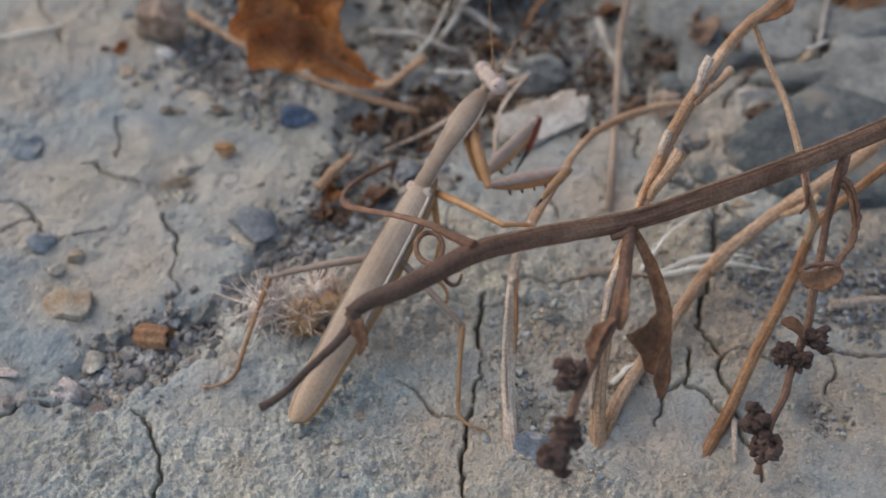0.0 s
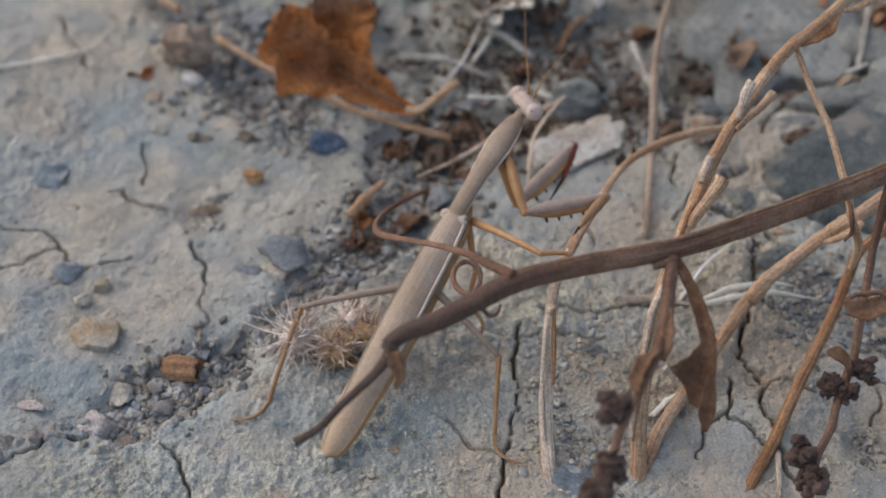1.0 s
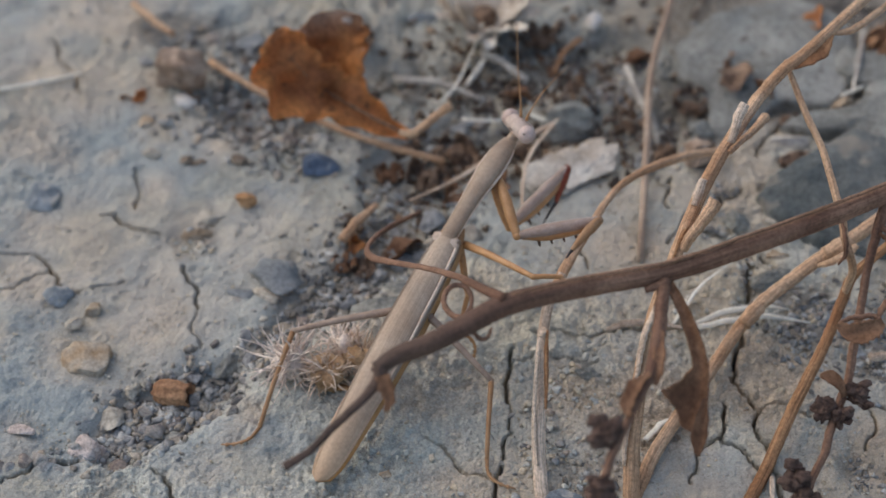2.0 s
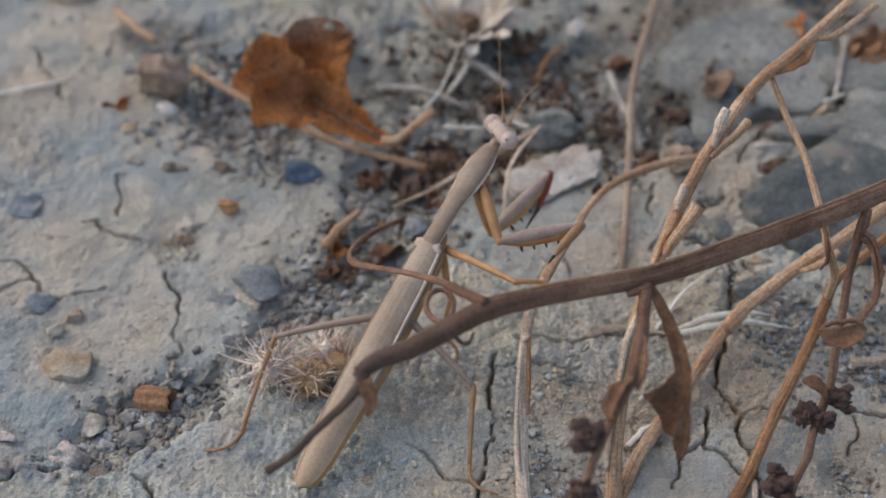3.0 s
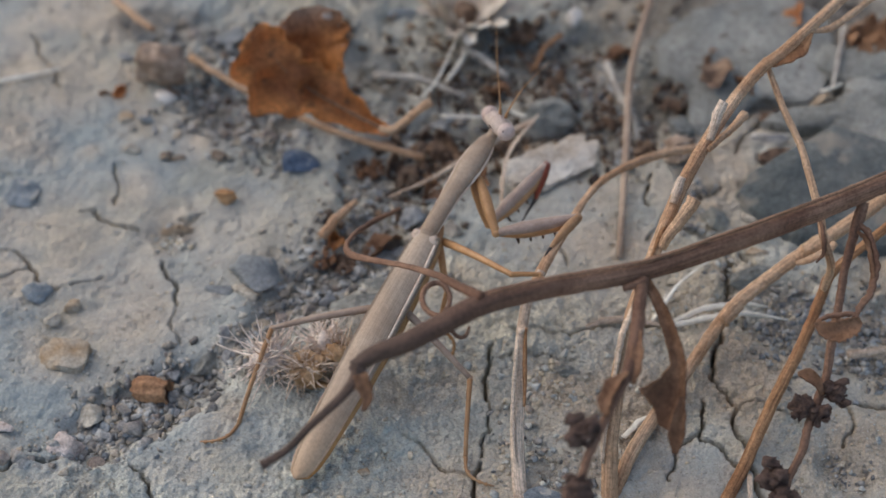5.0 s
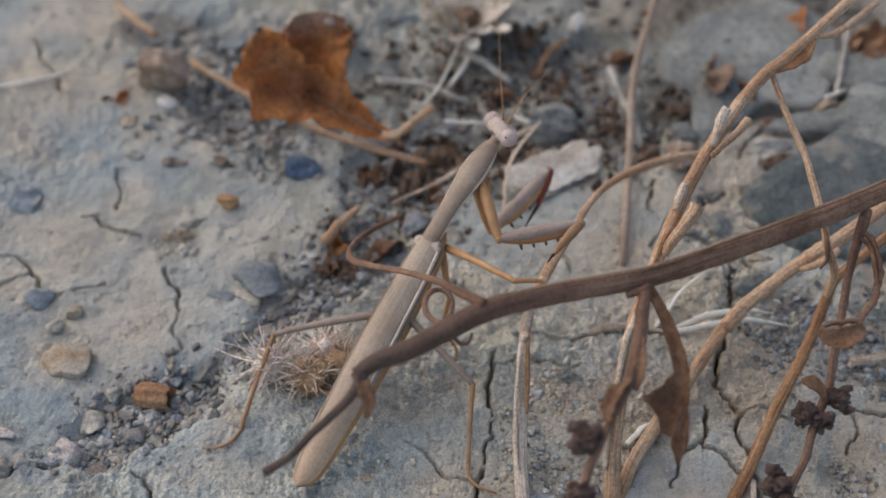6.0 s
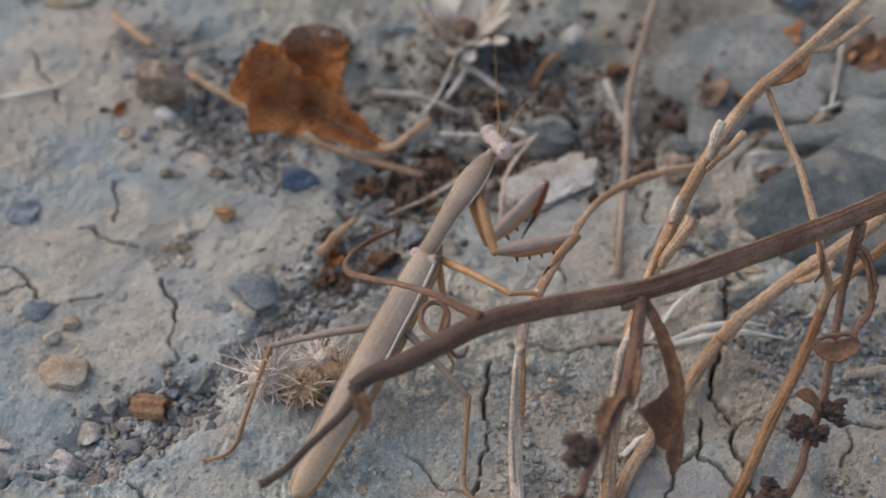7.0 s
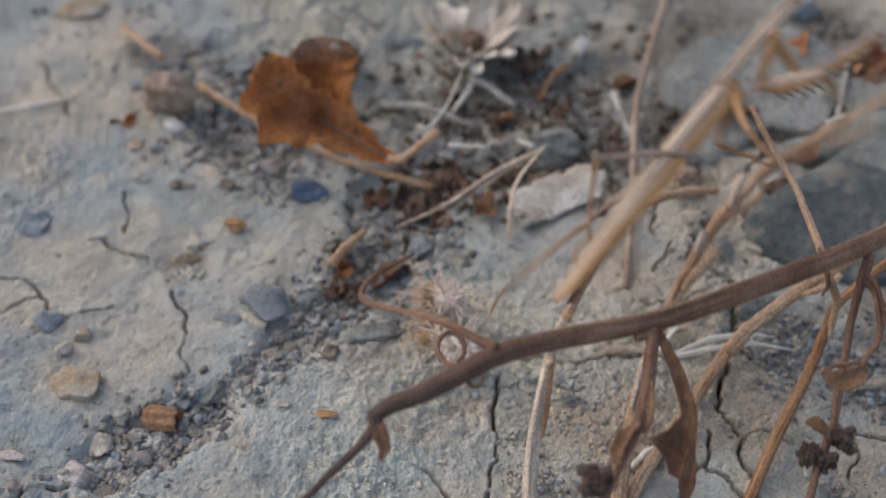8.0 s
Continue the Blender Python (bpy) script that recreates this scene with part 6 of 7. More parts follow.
part("side_shoot", tube([(4.61, -1.57, 2.3), (4.7, -1.69, 2.26), (4.76, -1.86, 2.18), (4.78, -2.04, 2.08), (4.73, -2.22, 1.99), (4.67, -2.36, 1.93), (4.56, -2.46, 1.83), (4.53, -2.56, 1.75)], [0.03, 0.045, 0.04, 0.045, 0.042, 0.05, 0.04, 0.03], A0, 8, 6, 0, 0, 0.25, 23, 0.55), "stem_dark", plant, "thin twisted dark shoot")
part("side_shoot", tube([(4.59, -1.68, 2.27), (4.67, -1.78, 2.25), (4.71, -1.95, 2.16), (4.73, -2.13, 2.06), (4.71, -2.28, 1.97)], [0.02, 0.03, 0.026, 0.03, 0.018], A0, 8, 6, 0, 0, 0.25, 28, 0.5), "leaf_dull", plant, "thin twisted brown fibre")
part("bract", blade([(4.05, -2.67, 1.85), (4.15, -2.74, 1.79), (4.29, -2.75, 1.77), (4.43, -2.71, 1.82), (4.56, -2.62, 1.83)], [0.04, 0.1, 0.13, 0.12, 0.05], [0.04, 0.1, 0.12, 0.1, 0.04], [0, 0.06, 0.12, 0.06, 0], [0, 0.05, 0.08, 0.05, 0], (0, 0.8, 0.5), A0, 12, 7, 0.02, 0.12, 24, 0.02, 2.4), "leaf_dull", plant, "cupped brown bract")
part("bract", tube([(4.08, -2.6, 1.78), (4.21, -2.53, 1.78), (4.34, -2.52, 1.79), (4.48, -2.51, 1.79), (4.56, -2.59, 1.79)], [0.02, 0.03, 0.03, 0.03, 0.02], A0, 8, 5, 0, 0, 0.2, 29), "stem_dark", plant, "dark curled rim of a bract")


def cluster(at, r, seed, count=16):
    """A dark lumpy cluster: a core with single dry seeds round it."""
    rnd = random.Random(seed)
    middle = [at[i] - A0[i] for i in range(3)]
    core = part("seed_head", lump((r * 0.7, r * 0.66, r * 0.66), seed, 4, 5, 0.5, 3.0, at=middle), "seeds", plant, "dark brown lumpy seed head")
    for _ in range(count):
        p = [m + rnd.uniform(-1, 1) * r * 0.62 for m in middle]
        s = r * rnd.uniform(0.3, 0.5)
        part("seed", lump((s, s * rnd.uniform(0.6, 1), s * rnd.uniform(0.6, 1)), rnd.randrange(9999), 2, 5, 0.5, 3.2, at=p), "seeds", core)


cluster((1.33, -4.74, 2.62), 0.2, 31)
cluster((1.28, -5.25, 2.29), 0.2, 32)
cluster((1.12, -5.51, 2.19), 0.22, 33)
cluster((3.9, -3.35, 1.17), 0.17, 34, 14)
cluster((4.1, -3.41, 1.12), 0.16, 43, 12)
cluster((4.29, -3.19, 1.25), 0.16, 35)
cluster((4.38, -3.27, 1.17), 0.1, 44, 8)
cluster((3.53, -4.1, 0.89), 0.19, 36)
cluster((3.64, -4.39, 0.77), 0.2, 37)
part("bract", blade([(4.12, -3.24, 1.27), (4.05, -3.17, 1.4), (3.96, -3.11, 1.45), (3.85, -3.1, 1.46)], [0.03, 0.06, 0.08, 0.02], [0.03, 0.06, 0.08, 0.02], [0, 0.02, 0.03, 0], [0, 0.02, 0.03, 0], (0.3, 0.7, 0.4), A0, 6, 5, 0.02, 0, 38, 0.02), "leaf_dull", plant, "small curled bract")
part("bract", blade([(1.8, -4.12, 2.77), (1.65, -4.29, 2.76), (1.56, -4.47, 2.7), (1.58, -4.58, 2.63)], [0.03, 0.09, 0.08, 0.02], [0.03, 0.08, 0.08, 0.02], [0, 0.04, 0.04, 0], [0, 0.04, 0.04, 0], (0.9, -0.3, 0.3), A0, 6, 5, 0.02, 0.15, 39, 0.03), "leaf_dull", plant, "withered brown leaflet")
part("bract", blade([(1.95, -3.54, 2.76), (1.92, -3.84, 2.76), (1.89, -4.04, 2.71), (1.86, -4.18, 2.65)], [0.03, 0.07, 0.08, 0.02], [0.03, 0.06, 0.06, 0.02], [0, 0.03, 0.03, 0], [0, 0.03, 0.03, 0], (0.95, -0.2, 0.1), A0, 6, 5, 0.02, 0.1, 40, 0.02), "leaf_dull", plant)

# ---- spiny burr ----
BURR0 = (-1.8, -1.98, 0.26)
burr = thing("burr", BURR0, "spiny pale tan burr of dry seed heads lying on the clay", "burr")
rnd = random.Random(6)
for at, r, mat, reach in (((-0.44, 0.05, 0.02), 0.22, "burr_pale", 1.7), ((0.02, -0.1, 0.0), 0.25, "burr", 1.0), ((0.42, 0.1, 0.02), 0.24, "burr", 0.9), ((0.2, 0.28, 0.05), 0.2, "burr_pale", 1.2)):
    head_bm = lump((r * 0.95, r * 0.9, r * 0.9), rnd.randrange(999), 3, 4, 0.3, 2.4, at=at)
    core = part("seed_head", head_bm, "burr_core" if mat == "burr" else mat, burr)
    spikes = bmesh.new()
    for _ in range(120):
        d = Vector((rnd.gauss(0, 1), rnd.gauss(0, 1), rnd.gauss(0, 1))).normalized()
        a = Vector(at) + d * r * 0.6
        k = r * reach * rnd.uniform(0.45, 1.0)
        bend = Vector((rnd.uniform(-1, 1), rnd.uniform(-1, 1), rnd.uniform(-1, 1))) * 0.9 * k
        tube([a, a + d * k * 0.6 + bend * 0.3, a + d * k + bend], [0.016, 0.011, 0.002], (0, 0, 0), 5, 2, bm=spikes)
    tagged(part("bristle", spikes, mat, core), kind="stuff")


# ---- the mantis: its space has the wing base at 0, y ahead along the body, z up ----
def loft(sections, sides=16, steps=4, square=2.0):
    """A body through sections (x, y, z, half width, half height)."""
    bm = bmesh.new()
    uv = bm.loops.layers.uv.verify()
    centre, wide = spline([s[:3] for s in sections], [s[3] for s in sections], steps)
    high = spline([s[:3] for s in sections], [s[4] for s in sections], steps)[1]
    rings = []
    for q, w, h in zip(centre, wide, high):
        ring = []
        for k in range(sides):
            a = 2 * math.pi * k / sides
            c, s = math.cos(a), math.sin(a)
            c, s = math.copysign(abs(c) ** (2 / square), c), math.copysign(abs(s) ** (2 / square), s)
            ring.append(bm.verts.new((q + Vector((c * w, 0, s * h))) * CM))
        rings.append(ring)
    for i in range(len(rings) - 1):
        for k in range(sides):
            f = bm.faces.new((rings[i][k], rings[i][(k + 1) % sides], rings[i + 1][(k + 1) % sides], rings[i + 1][k]))
            for loop, (u, v) in zip(f.loops, ((k, i), (k + 1, i), (k + 1, i + 1), (k, i + 1))):
                loop[uv].uv = (u / sides, centre[v].y)
    bm.faces.new(rings[0])
    bm.faces.new(rings[-1][::-1])
    return bm


mantis = thing("mantis", (0, 0, 0), "slender beige-brown praying mantis standing on dry stalks and clay", "mantis")
WING = [(0.0, 0.19), (0.06, 0.225), (0.2, 0.257), (0.4, 0.278), (0.6, 0.272), (0.78, 0.238), (0.87, 0.215), (0.93, 0.185), (0.97, 0.145), (0.99, 0.1), (1.0, 0.02)]
LENGTH = 3.34


def wing_half(s):
    return float(np.interp(s, [a for a, _ in WING], [b for _, b in WING]))


def wing_place(s, u, raised=0.0):
    """A place on the folded wings: s from base to tip, u across from -1 to 1."""
    w = wing_half(s)
    drop = 0.6 * w * abs(u) ** 2.2
    if abs(u) > 0.74:
        fold = max(0.0, min(1.0, (0.78 - s) / 0.35))
        drop += (0.08 + 0.82 * fold) * w * (abs(u) - 0.74) * 2.2
        x = math.copysign(0.74 + (abs(u) - 0.74) * (0.85 - 0.3 * fold), u) * w
    else:
        x = u * w
    return Vector((x, -LENGTH * s + 0.02, 0.05 * math.sin(math.pi * s) + 0.02 - drop + raised - 0.1 * s * s))


def wing_sheet(u0, u1, raised, across=10, along_steps=40, thick=0.012, s1=1.0):
    bm = bmesh.new()
    uv = bm.loops.layers.uv.verify()
    layers = []
    for off in (0.0, -thick):
        layers.append([[bm.verts.new(wing_place(s1 * i / along_steps, u0 + (u1 - u0) * k / across, raised + off) * CM) for k in range(across + 1)] for i in range(along_steps + 1)])
    for layer, flip in zip(layers, (False, True)):
        for i in range(along_steps):
            for k in range(across):
                corners = [(i, k), (i + 1, k), (i + 1, k + 1), (i, k + 1)]
                f = bm.faces.new([layer[a][b] for a, b in (corners[::-1] if flip else corners)])
                for loop, (a, b) in zip(f.loops, corners[::-1] if flip else corners):
                    loop[uv].uv = (b / across, a / along_steps * LENGTH)
    rim = [(i, 0) for i in range(along_steps + 1)] + [(along_steps, k) for k in range(1, across + 1)] + [(i, across) for i in range(along_steps - 1, -1, -1)] + [(0, k) for k in range(across - 1, 0, -1)]
    for (i, k), (j, m) in zip(rim, rim[1:] + rim[:1]):
        bm.faces.new((layers[0][i][k], layers[0][j][m], layers[1][j][m], layers[1][i][k]))
    return bm


wing_l = part("wing", wing_sheet(-0.76, 0.12, 0.0), "wing", mantis, "beige folded forewing")
wing_r = part("wing", wing_sheet(-0.66, 0.87, 0.006), "wing", mantis, "beige folded forewing")
for wing, u0, u1 in ((wing_l, -1.0, -0.74), (wing_r, 0.86, 1.0)):
    part("wing_margin", wing_sheet(u0, u1, 0.0, 5), "wing_edge" if u0 > 0 else "wing", wing, "ochre-brown outer wing margin" if u0 > 0 else "")
    u = 0.745 if u0 > 0 else -0.745
    if u0 > 0:
        part("wing_vein", tube([wing_place(s, u, 0.012) for s in (0.02, 0.1, 0.2, 0.3, 0.4, 0.5, 0.6)], [0.02, 0.024, 0.022, 0.02, 0.016, 0.01, 0.004], (0, 0, 0), 6, 5), "vein", wing, "pale raised wing vein")
part("wing_joint", lump((0.18, 0.09, 0.05), 3, 4, 3, 0.18, at=(0.0, -0.05, -0.025)), "collar", mantis, "pale creased wing joint")
part("abdomen", loft([(0, 0.05, -0.15, 0.13, 0.08), (0, -0.5, -0.17, 0.19, 0.1), (0, -1.3, -0.17, 0.21, 0.1), (0, -2.2, -0.18, 0.2, 0.1), (0, -2.8, -0.18, 0.14, 0.09), (0, -3.0, -0.18, 0.08, 0.06), (0, -3.08, -0.18, 0.03, 0.03)]), "wing_edge", mantis, "ochre-brown abdomen beneath the wings")
part("thorax", loft([(0.0, 0.2, -0.14, 0.1, 0.09), (0.0, 0.05, -0.14, 0.16, 0.12), (0.0, -0.25, -0.16, 0.19, 0.13), (0.0, -0.8, -0.17, 0.19, 0.13), (0, -1.2, -0.18, 0.16, 0.11)]), "leg", mantis)
prothorax = part("pronotum", loft([(0.0, -0.06, -0.03, 0.03, 0.02), (0.0, -0.03, -0.03, 0.09, 0.06), (0.0, 0.08, -0.02, 0.108, 0.072), (0.01, 0.3, -0.02, 0.104, 0.074), (0.02, 0.55, -0.02, 0.112, 0.08), (0.04, 0.8, -0.03, 0.133, 0.09), (0.05, 1.0, -0.04, 0.149, 0.098), (0.06, 1.2, -0.06, 0.14, 0.095), (0.07, 1.36, -0.075, 0.112, 0.082), (0.08, 1.45, -0.09, 0.086, 0.066), (0.085, 1.49, -0.1, 0.02, 0.02)], 20, 5, 2.3), "pronotum", mantis, "long grey-beige pronotum")
for side in (-1, 1):
    part("pronotum_rim", tube([(side * 0.1, 0.05, -0.03), (0.01 + side * 0.1, 0.3, -0.03), (0.02 + side * 0.11, 0.55, -0.03), (0.04 + side * 0.134, 0.8, -0.04), (0.05 + side * 0.15, 1.0, -0.05), (0.06 + side * 0.141, 1.2, -0.07), (0.07 + side * 0.112, 1.36, -0.09)], [0.014, 0.016, 0.016, 0.018, 0.02, 0.017, 0.01], (0, 0, 0), 6, 4), "vein", prothorax, "pale pronotum rim")
part("neck", tube([(0.07, 1.4, -0.1), (0.1, 1.5, -0.07), (0.12, 1.58, -0.03)], [0.08, 0.065, 0.07]), "pronotum", mantis)

# head: x to its right eye, y ahead
hx = Vector((0.39, -0.2, 0.1)).normalized()
hy = Vector((0.4, 0.86, -0.3))
hy = (hy - hx * hy.dot(hx)).normalized()
hz = hx.cross(hy)
head_turn = Matrix((hx, hy, hz)).transposed().to_4x4()
head_turn.translation = Vector((0.12, 1.64, 0.0)) * CM
skull = part("head", loft([(0, -0.115, 0.0, 0.05, 0.02), (0, -0.105, 0.0, 0.16, 0.06), (0, -0.075, 0.0, 0.23, 0.098), (0, 0.0, 0.005, 0.25, 0.118), (0, 0.06, -0.01, 0.23, 0.105), (0, 0.12, -0.06, 0.13, 0.07), (0, 0.2, -0.12, 0.02, 0.02)], 18, 4), "head", mantis, "pale pinkish beige triangular head")
skull.matrix_basis = head_turn
for side in (-1, 1):
    eye = part("eye", ball((0.105, 0.11, 0.115), (side * 0.185, -0.005, 0.0), 20, 14), "eye", skull, "smooth pale compound eye")
    if side > 0:
        part("pupil", ball((0.012, 0.012, 0.012), (side * 0.235, -0.075, 0.078), 8, 6), "black", eye)
    line = [(-0.03, 0.05, 0.09), (-0.07, 0.08, 0.28), (-0.28, 0.187, 0.663), (-0.534, 0.346, 1.022)] if side < 0 else [(0.05, 0.08, 0.09), (0.062, 0.131, 0.216), (0.086, 0.344, 0.489), (0.072, 0.7, 0.68)]
    part("antenna", tube(line, [0.022, 0.01, 0.006, 0.003], (0, 0, 0), 6, 6), "amber", skull, "thin orange-brown antenna")
    part("ocellus", ball((0.02, 0.02, 0.02), (side * 0.03, 0.03, 0.1), 8, 6), "femur", skull)

# joints of each leg, in the mantis's space, by the second
LEGS = {
    "fore_right": {
        0.0: ((0.21, 0.92, -0.13), (0.69, 0.40, -0.22), (1.43, 1.06, -0.47), (1.39, 0.49, -0.20), (1.39, 0.20, -0.15)),
        7.1: ((0.21, 0.92, -0.13), (0.69, 0.40, -0.22), (1.43, 1.06, -0.47), (1.39, 0.49, -0.20), (1.39, 0.20, -0.15)),
        7.2: ((0.21, 0.92, -0.13), (0.77, 0.50, -0.27), (1.51, 1.22, -0.20), (1.93, 0.80, 0.03), (2.01, 0.64, 0.26)),
        7.4: ((0.21, 0.92, -0.13), (0.89, 0.72, -0.09), (1.34, 1.65, -0.04), (1.81, 1.25, 0.11), (1.96, 1.09, 0.30)),
        7.5: ((0.21, 0.92, -0.13), (0.87, 1.13, -0.28), (1.41, 1.97, -0.05), (1.94, 2.30, 0.11), (2.20, 2.38, 0.19)),
        7.6: ((0.21, 0.92, -0.13), (0.86, 1.21, -0.20), (1.33, 2.04, 0.18), (1.81, 2.44, 0.28), (2.07, 2.58, 0.29)),
        7.7: ((0.21, 0.92, -0.13), (0.83, 0.91, -0.46), (0.77, 1.77, 0.10), (1.28, 2.01, -0.19), (1.51, 2.14, -0.31)),
        7.8: ((0.21, 0.92, -0.13), (0.54, 0.59, -0.68), (0.81, 1.26, 0.04), (0.87, 1.45, -0.56), (1.12, 1.32, -0.63)),
        7.9: ((0.21, 0.92, -0.13), (0.28, 0.26, -0.35), (1.15, 0.80, -0.24), (0.60, 0.58, -0.48), (0.78, 0.35, -0.46)),
        8.0: ((0.21, 0.92, -0.13), (-0.18, 0.27, -0.49), (0.71, 0.65, -0.85), (0.24, 0.62, -1.27), (0.48, 0.46, -1.29)),
    },
    "fore_left": {
        0.0: ((0.12, 0.90, -0.15), (0.39, 0.62, -0.68), (0.54, 1.79, -1.12), (0.63, 1.31, -1.10), (0.62, 0.97, -1.08)),
        7.1: ((0.12, 0.90, -0.15), (0.39, 0.62, -0.68), (0.54, 1.79, -1.12), (0.63, 1.31, -1.10), (0.62, 0.97, -1.08)),
        7.2: ((0.12, 0.90, -0.15), (0.40, 0.99, -0.75), (0.48, 2.09, -1.33), (0.73, 1.70, -1.46), (0.87, 1.49, -1.23)),
        7.4: ((0.12, 0.90, -0.15), (0.18, 1.08, -0.78), (0.23, 2.26, -1.20), (0.56, 2.38, -0.87), (0.81, 2.48, -0.65)),
        7.5: ((0.12, 0.90, -0.15), (0.42, 1.40, -0.47), (0.55, 2.63, -0.64), (0.81, 2.79, -0.26), (0.99, 2.93, -0.01)),
        7.6: ((0.12, 0.90, -0.15), (0.69, 1.25, -0.16), (1.10, 2.43, -0.26), (1.50, 2.58, -0.02), (1.80, 2.59, 0.14)),
        7.7: ((0.12, 0.90, -0.15), (0.71, 0.91, -0.37), (0.39, 2.12, -0.32), (0.40, 2.54, -0.06), (0.39, 2.81, 0.13)),
        7.8: ((0.12, 0.90, -0.15), (0.54, 1.19, -0.49), (0.93, 2.37, -0.65), (1.32, 2.59, -0.80), (1.65, 2.54, -0.89)),
        7.9: ((0.12, 0.90, -0.15), (0.48, 0.59, -0.45), (-0.00, 1.66, -0.89), (0.09, 1.55, -1.35), (0.17, 1.50, -1.68)),
        8.0: ((0.12, 0.90, -0.15), (-0.00, 0.77, -0.83), (-0.35, 1.91, -1.22), (-0.61, 1.72, -1.59), (-0.34, 1.51, -1.63)),
    },
    "mid_right": {
        0.0: ((0.15, 0.05, -0.23), (1.28, -0.17, 0.31), (1.55, -0.01, 0.22), (1.61, -0.03, 0.20)),
        7.1: ((0.15, 0.05, -0.23), (1.28, -0.17, 0.31), (1.55, -0.01, 0.22), (1.61, -0.03, 0.20)),
        7.2: ((0.15, 0.05, -0.23), (1.31, -0.19, 0.23), (1.61, -0.08, 0.18), (1.68, -0.10, 0.17)),
        7.4: ((0.15, 0.05, -0.23), (1.21, -0.34, 0.36), (1.50, -0.24, 0.26), (1.56, -0.24, 0.23)),
        7.5: ((0.15, 0.05, -0.23), (1.14, -0.55, 0.29), (1.45, -0.54, 0.18), (1.51, -0.55, 0.16)),
        7.6: ((0.15, 0.05, -0.23), (1.05, -0.65, 0.33), (1.31, -0.76, 0.18), (1.37, -0.78, 0.15)),
        7.7: ((0.15, 0.05, -0.23), (1.06, -0.58, 0.28), (1.12, -0.84, 0.10), (1.14, -0.90, 0.07)),
        7.8: ((0.15, 0.05, -0.23), (0.33, -1.17, -0.28), (0.28, -1.40, -0.50), (0.26, -1.45, -0.55)),
        7.9: ((0.15, 0.05, -0.23), (1.01, -0.56, -0.39), (1.16, -0.29, -0.48), (1.18, -0.28, -0.54)),
        8.0: ((0.15, 0.05, -0.23), (1.05, -0.45, -0.41), (1.08, -0.51, -0.73), (1.09, -0.52, -0.80)),
    },
    "mid_left": {
        0.0: ((0.03, 0.11, -0.30), (0.38, -0.42, -0.56), (0.40, -0.79, -0.85), (0.60, -0.98, -1.20)),
        7.1: ((0.03, 0.11, -0.30), (0.38, -0.42, -0.56), (0.40, -0.79, -0.85), (0.60, -0.98, -1.20)),
        7.2: ((0.03, 0.11, -0.30), (0.44, -0.35, -0.59), (0.37, -0.58, -0.99), (0.45, -0.59, -1.43)),
        7.4: ((0.03, 0.11, -0.30), (0.34, -0.47, -0.51), (0.42, -0.92, -0.60), (0.38, -1.11, -1.01)),
        7.5: ((0.03, 0.11, -0.30), (0.33, -0.42, -0.61), (0.27, -0.61, -0.19), (0.43, -0.99, -0.37)),
        7.6: ((0.03, 0.11, -0.30), (0.35, -0.38, -0.66), (0.24, -0.23, -0.23), (0.39, -0.59, -0.46)),
        7.7: ((0.03, 0.11, -0.30), (-0.03, -0.52, -0.57), (0.02, -0.94, -0.77), (0.09, -1.34, -0.98)),
        7.8: ((0.03, 0.11, -0.30), (-0.41, -0.43, -0.59), (-0.63, -0.82, -0.74), (-0.83, -1.19, -0.91)),
        7.9: ((0.03, 0.11, -0.30), (-0.35, -0.50, -0.51), (-0.43, -0.91, -0.69), (-0.51, -1.32, -0.88)),
        8.0: ((0.03, 0.11, -0.30), (-0.36, -0.48, -0.51), (-0.25, -0.35, -0.94), (-0.57, -0.14, -1.18)),
    },
    "hind_right": {
        0.0: ((0.22, -0.96, -0.19), (1.15, -1.28, -0.55), (1.50, -2.13, -0.72), (1.96, -2.30, -0.73)),
        7.1: ((0.22, -0.96, -0.19), (1.15, -1.28, -0.55), (1.50, -2.13, -0.72), (1.96, -2.30, -0.73)),
        7.2: ((0.22, -0.96, -0.19), (1.14, -1.28, -0.56), (1.51, -2.08, -0.86), (1.91, -2.35, -0.74)),
        7.4: ((0.22, -0.96, -0.19), (1.08, -1.41, -0.58), (1.55, -2.18, -0.80), (1.97, -2.44, -0.78)),
        7.5: ((0.22, -0.96, -0.19), (1.02, -1.47, -0.64), (1.42, -2.24, -0.97), (1.77, -2.53, -1.16)),
        7.6: ((0.22, -0.96, -0.19), (0.94, -1.52, -0.69), (1.35, -2.26, -1.10), (1.66, -2.58, -1.31)),
        7.7: ((0.22, -0.96, -0.19), (1.00, -1.12, 0.35), (0.90, -1.74, -0.32), (1.05, -2.13, -0.59)),
        7.8: ((0.22, -0.96, -0.19), (0.47, -1.76, 0.25), (0.40, -2.41, -0.43), (0.47, -2.69, -0.83)),
        7.9: ((0.22, -0.96, -0.19), (0.51, -1.48, 0.44), (0.44, -2.20, -0.15), (0.40, -2.62, -0.41)),
        8.0: ((0.22, -0.96, -0.19), (0.11, -1.61, 0.50), (0.02, -2.37, -0.02), (-0.02, -2.80, -0.26)),
    },
    "hind_left": {
        0.0: ((-0.18, -1.06, -0.16), (-1.25, -1.78, -0.24), (-1.09, -2.97, -0.42), (-1.38, -3.38, -0.32)),
        7.1: ((-0.18, -1.06, -0.16), (-1.25, -1.78, -0.24), (-1.09, -2.97, -0.42), (-1.38, -3.38, -0.32)),
        7.2: ((-0.18, -1.06, -0.16), (-1.28, -1.65, -0.50), (-1.19, -2.84, -0.76), (-1.48, -3.26, -0.71)),
        7.4: ((-0.18, -1.06, -0.16), (-0.82, -2.15, 0.12), (-0.71, -3.37, 0.08), (-0.90, -3.83, 0.19)),
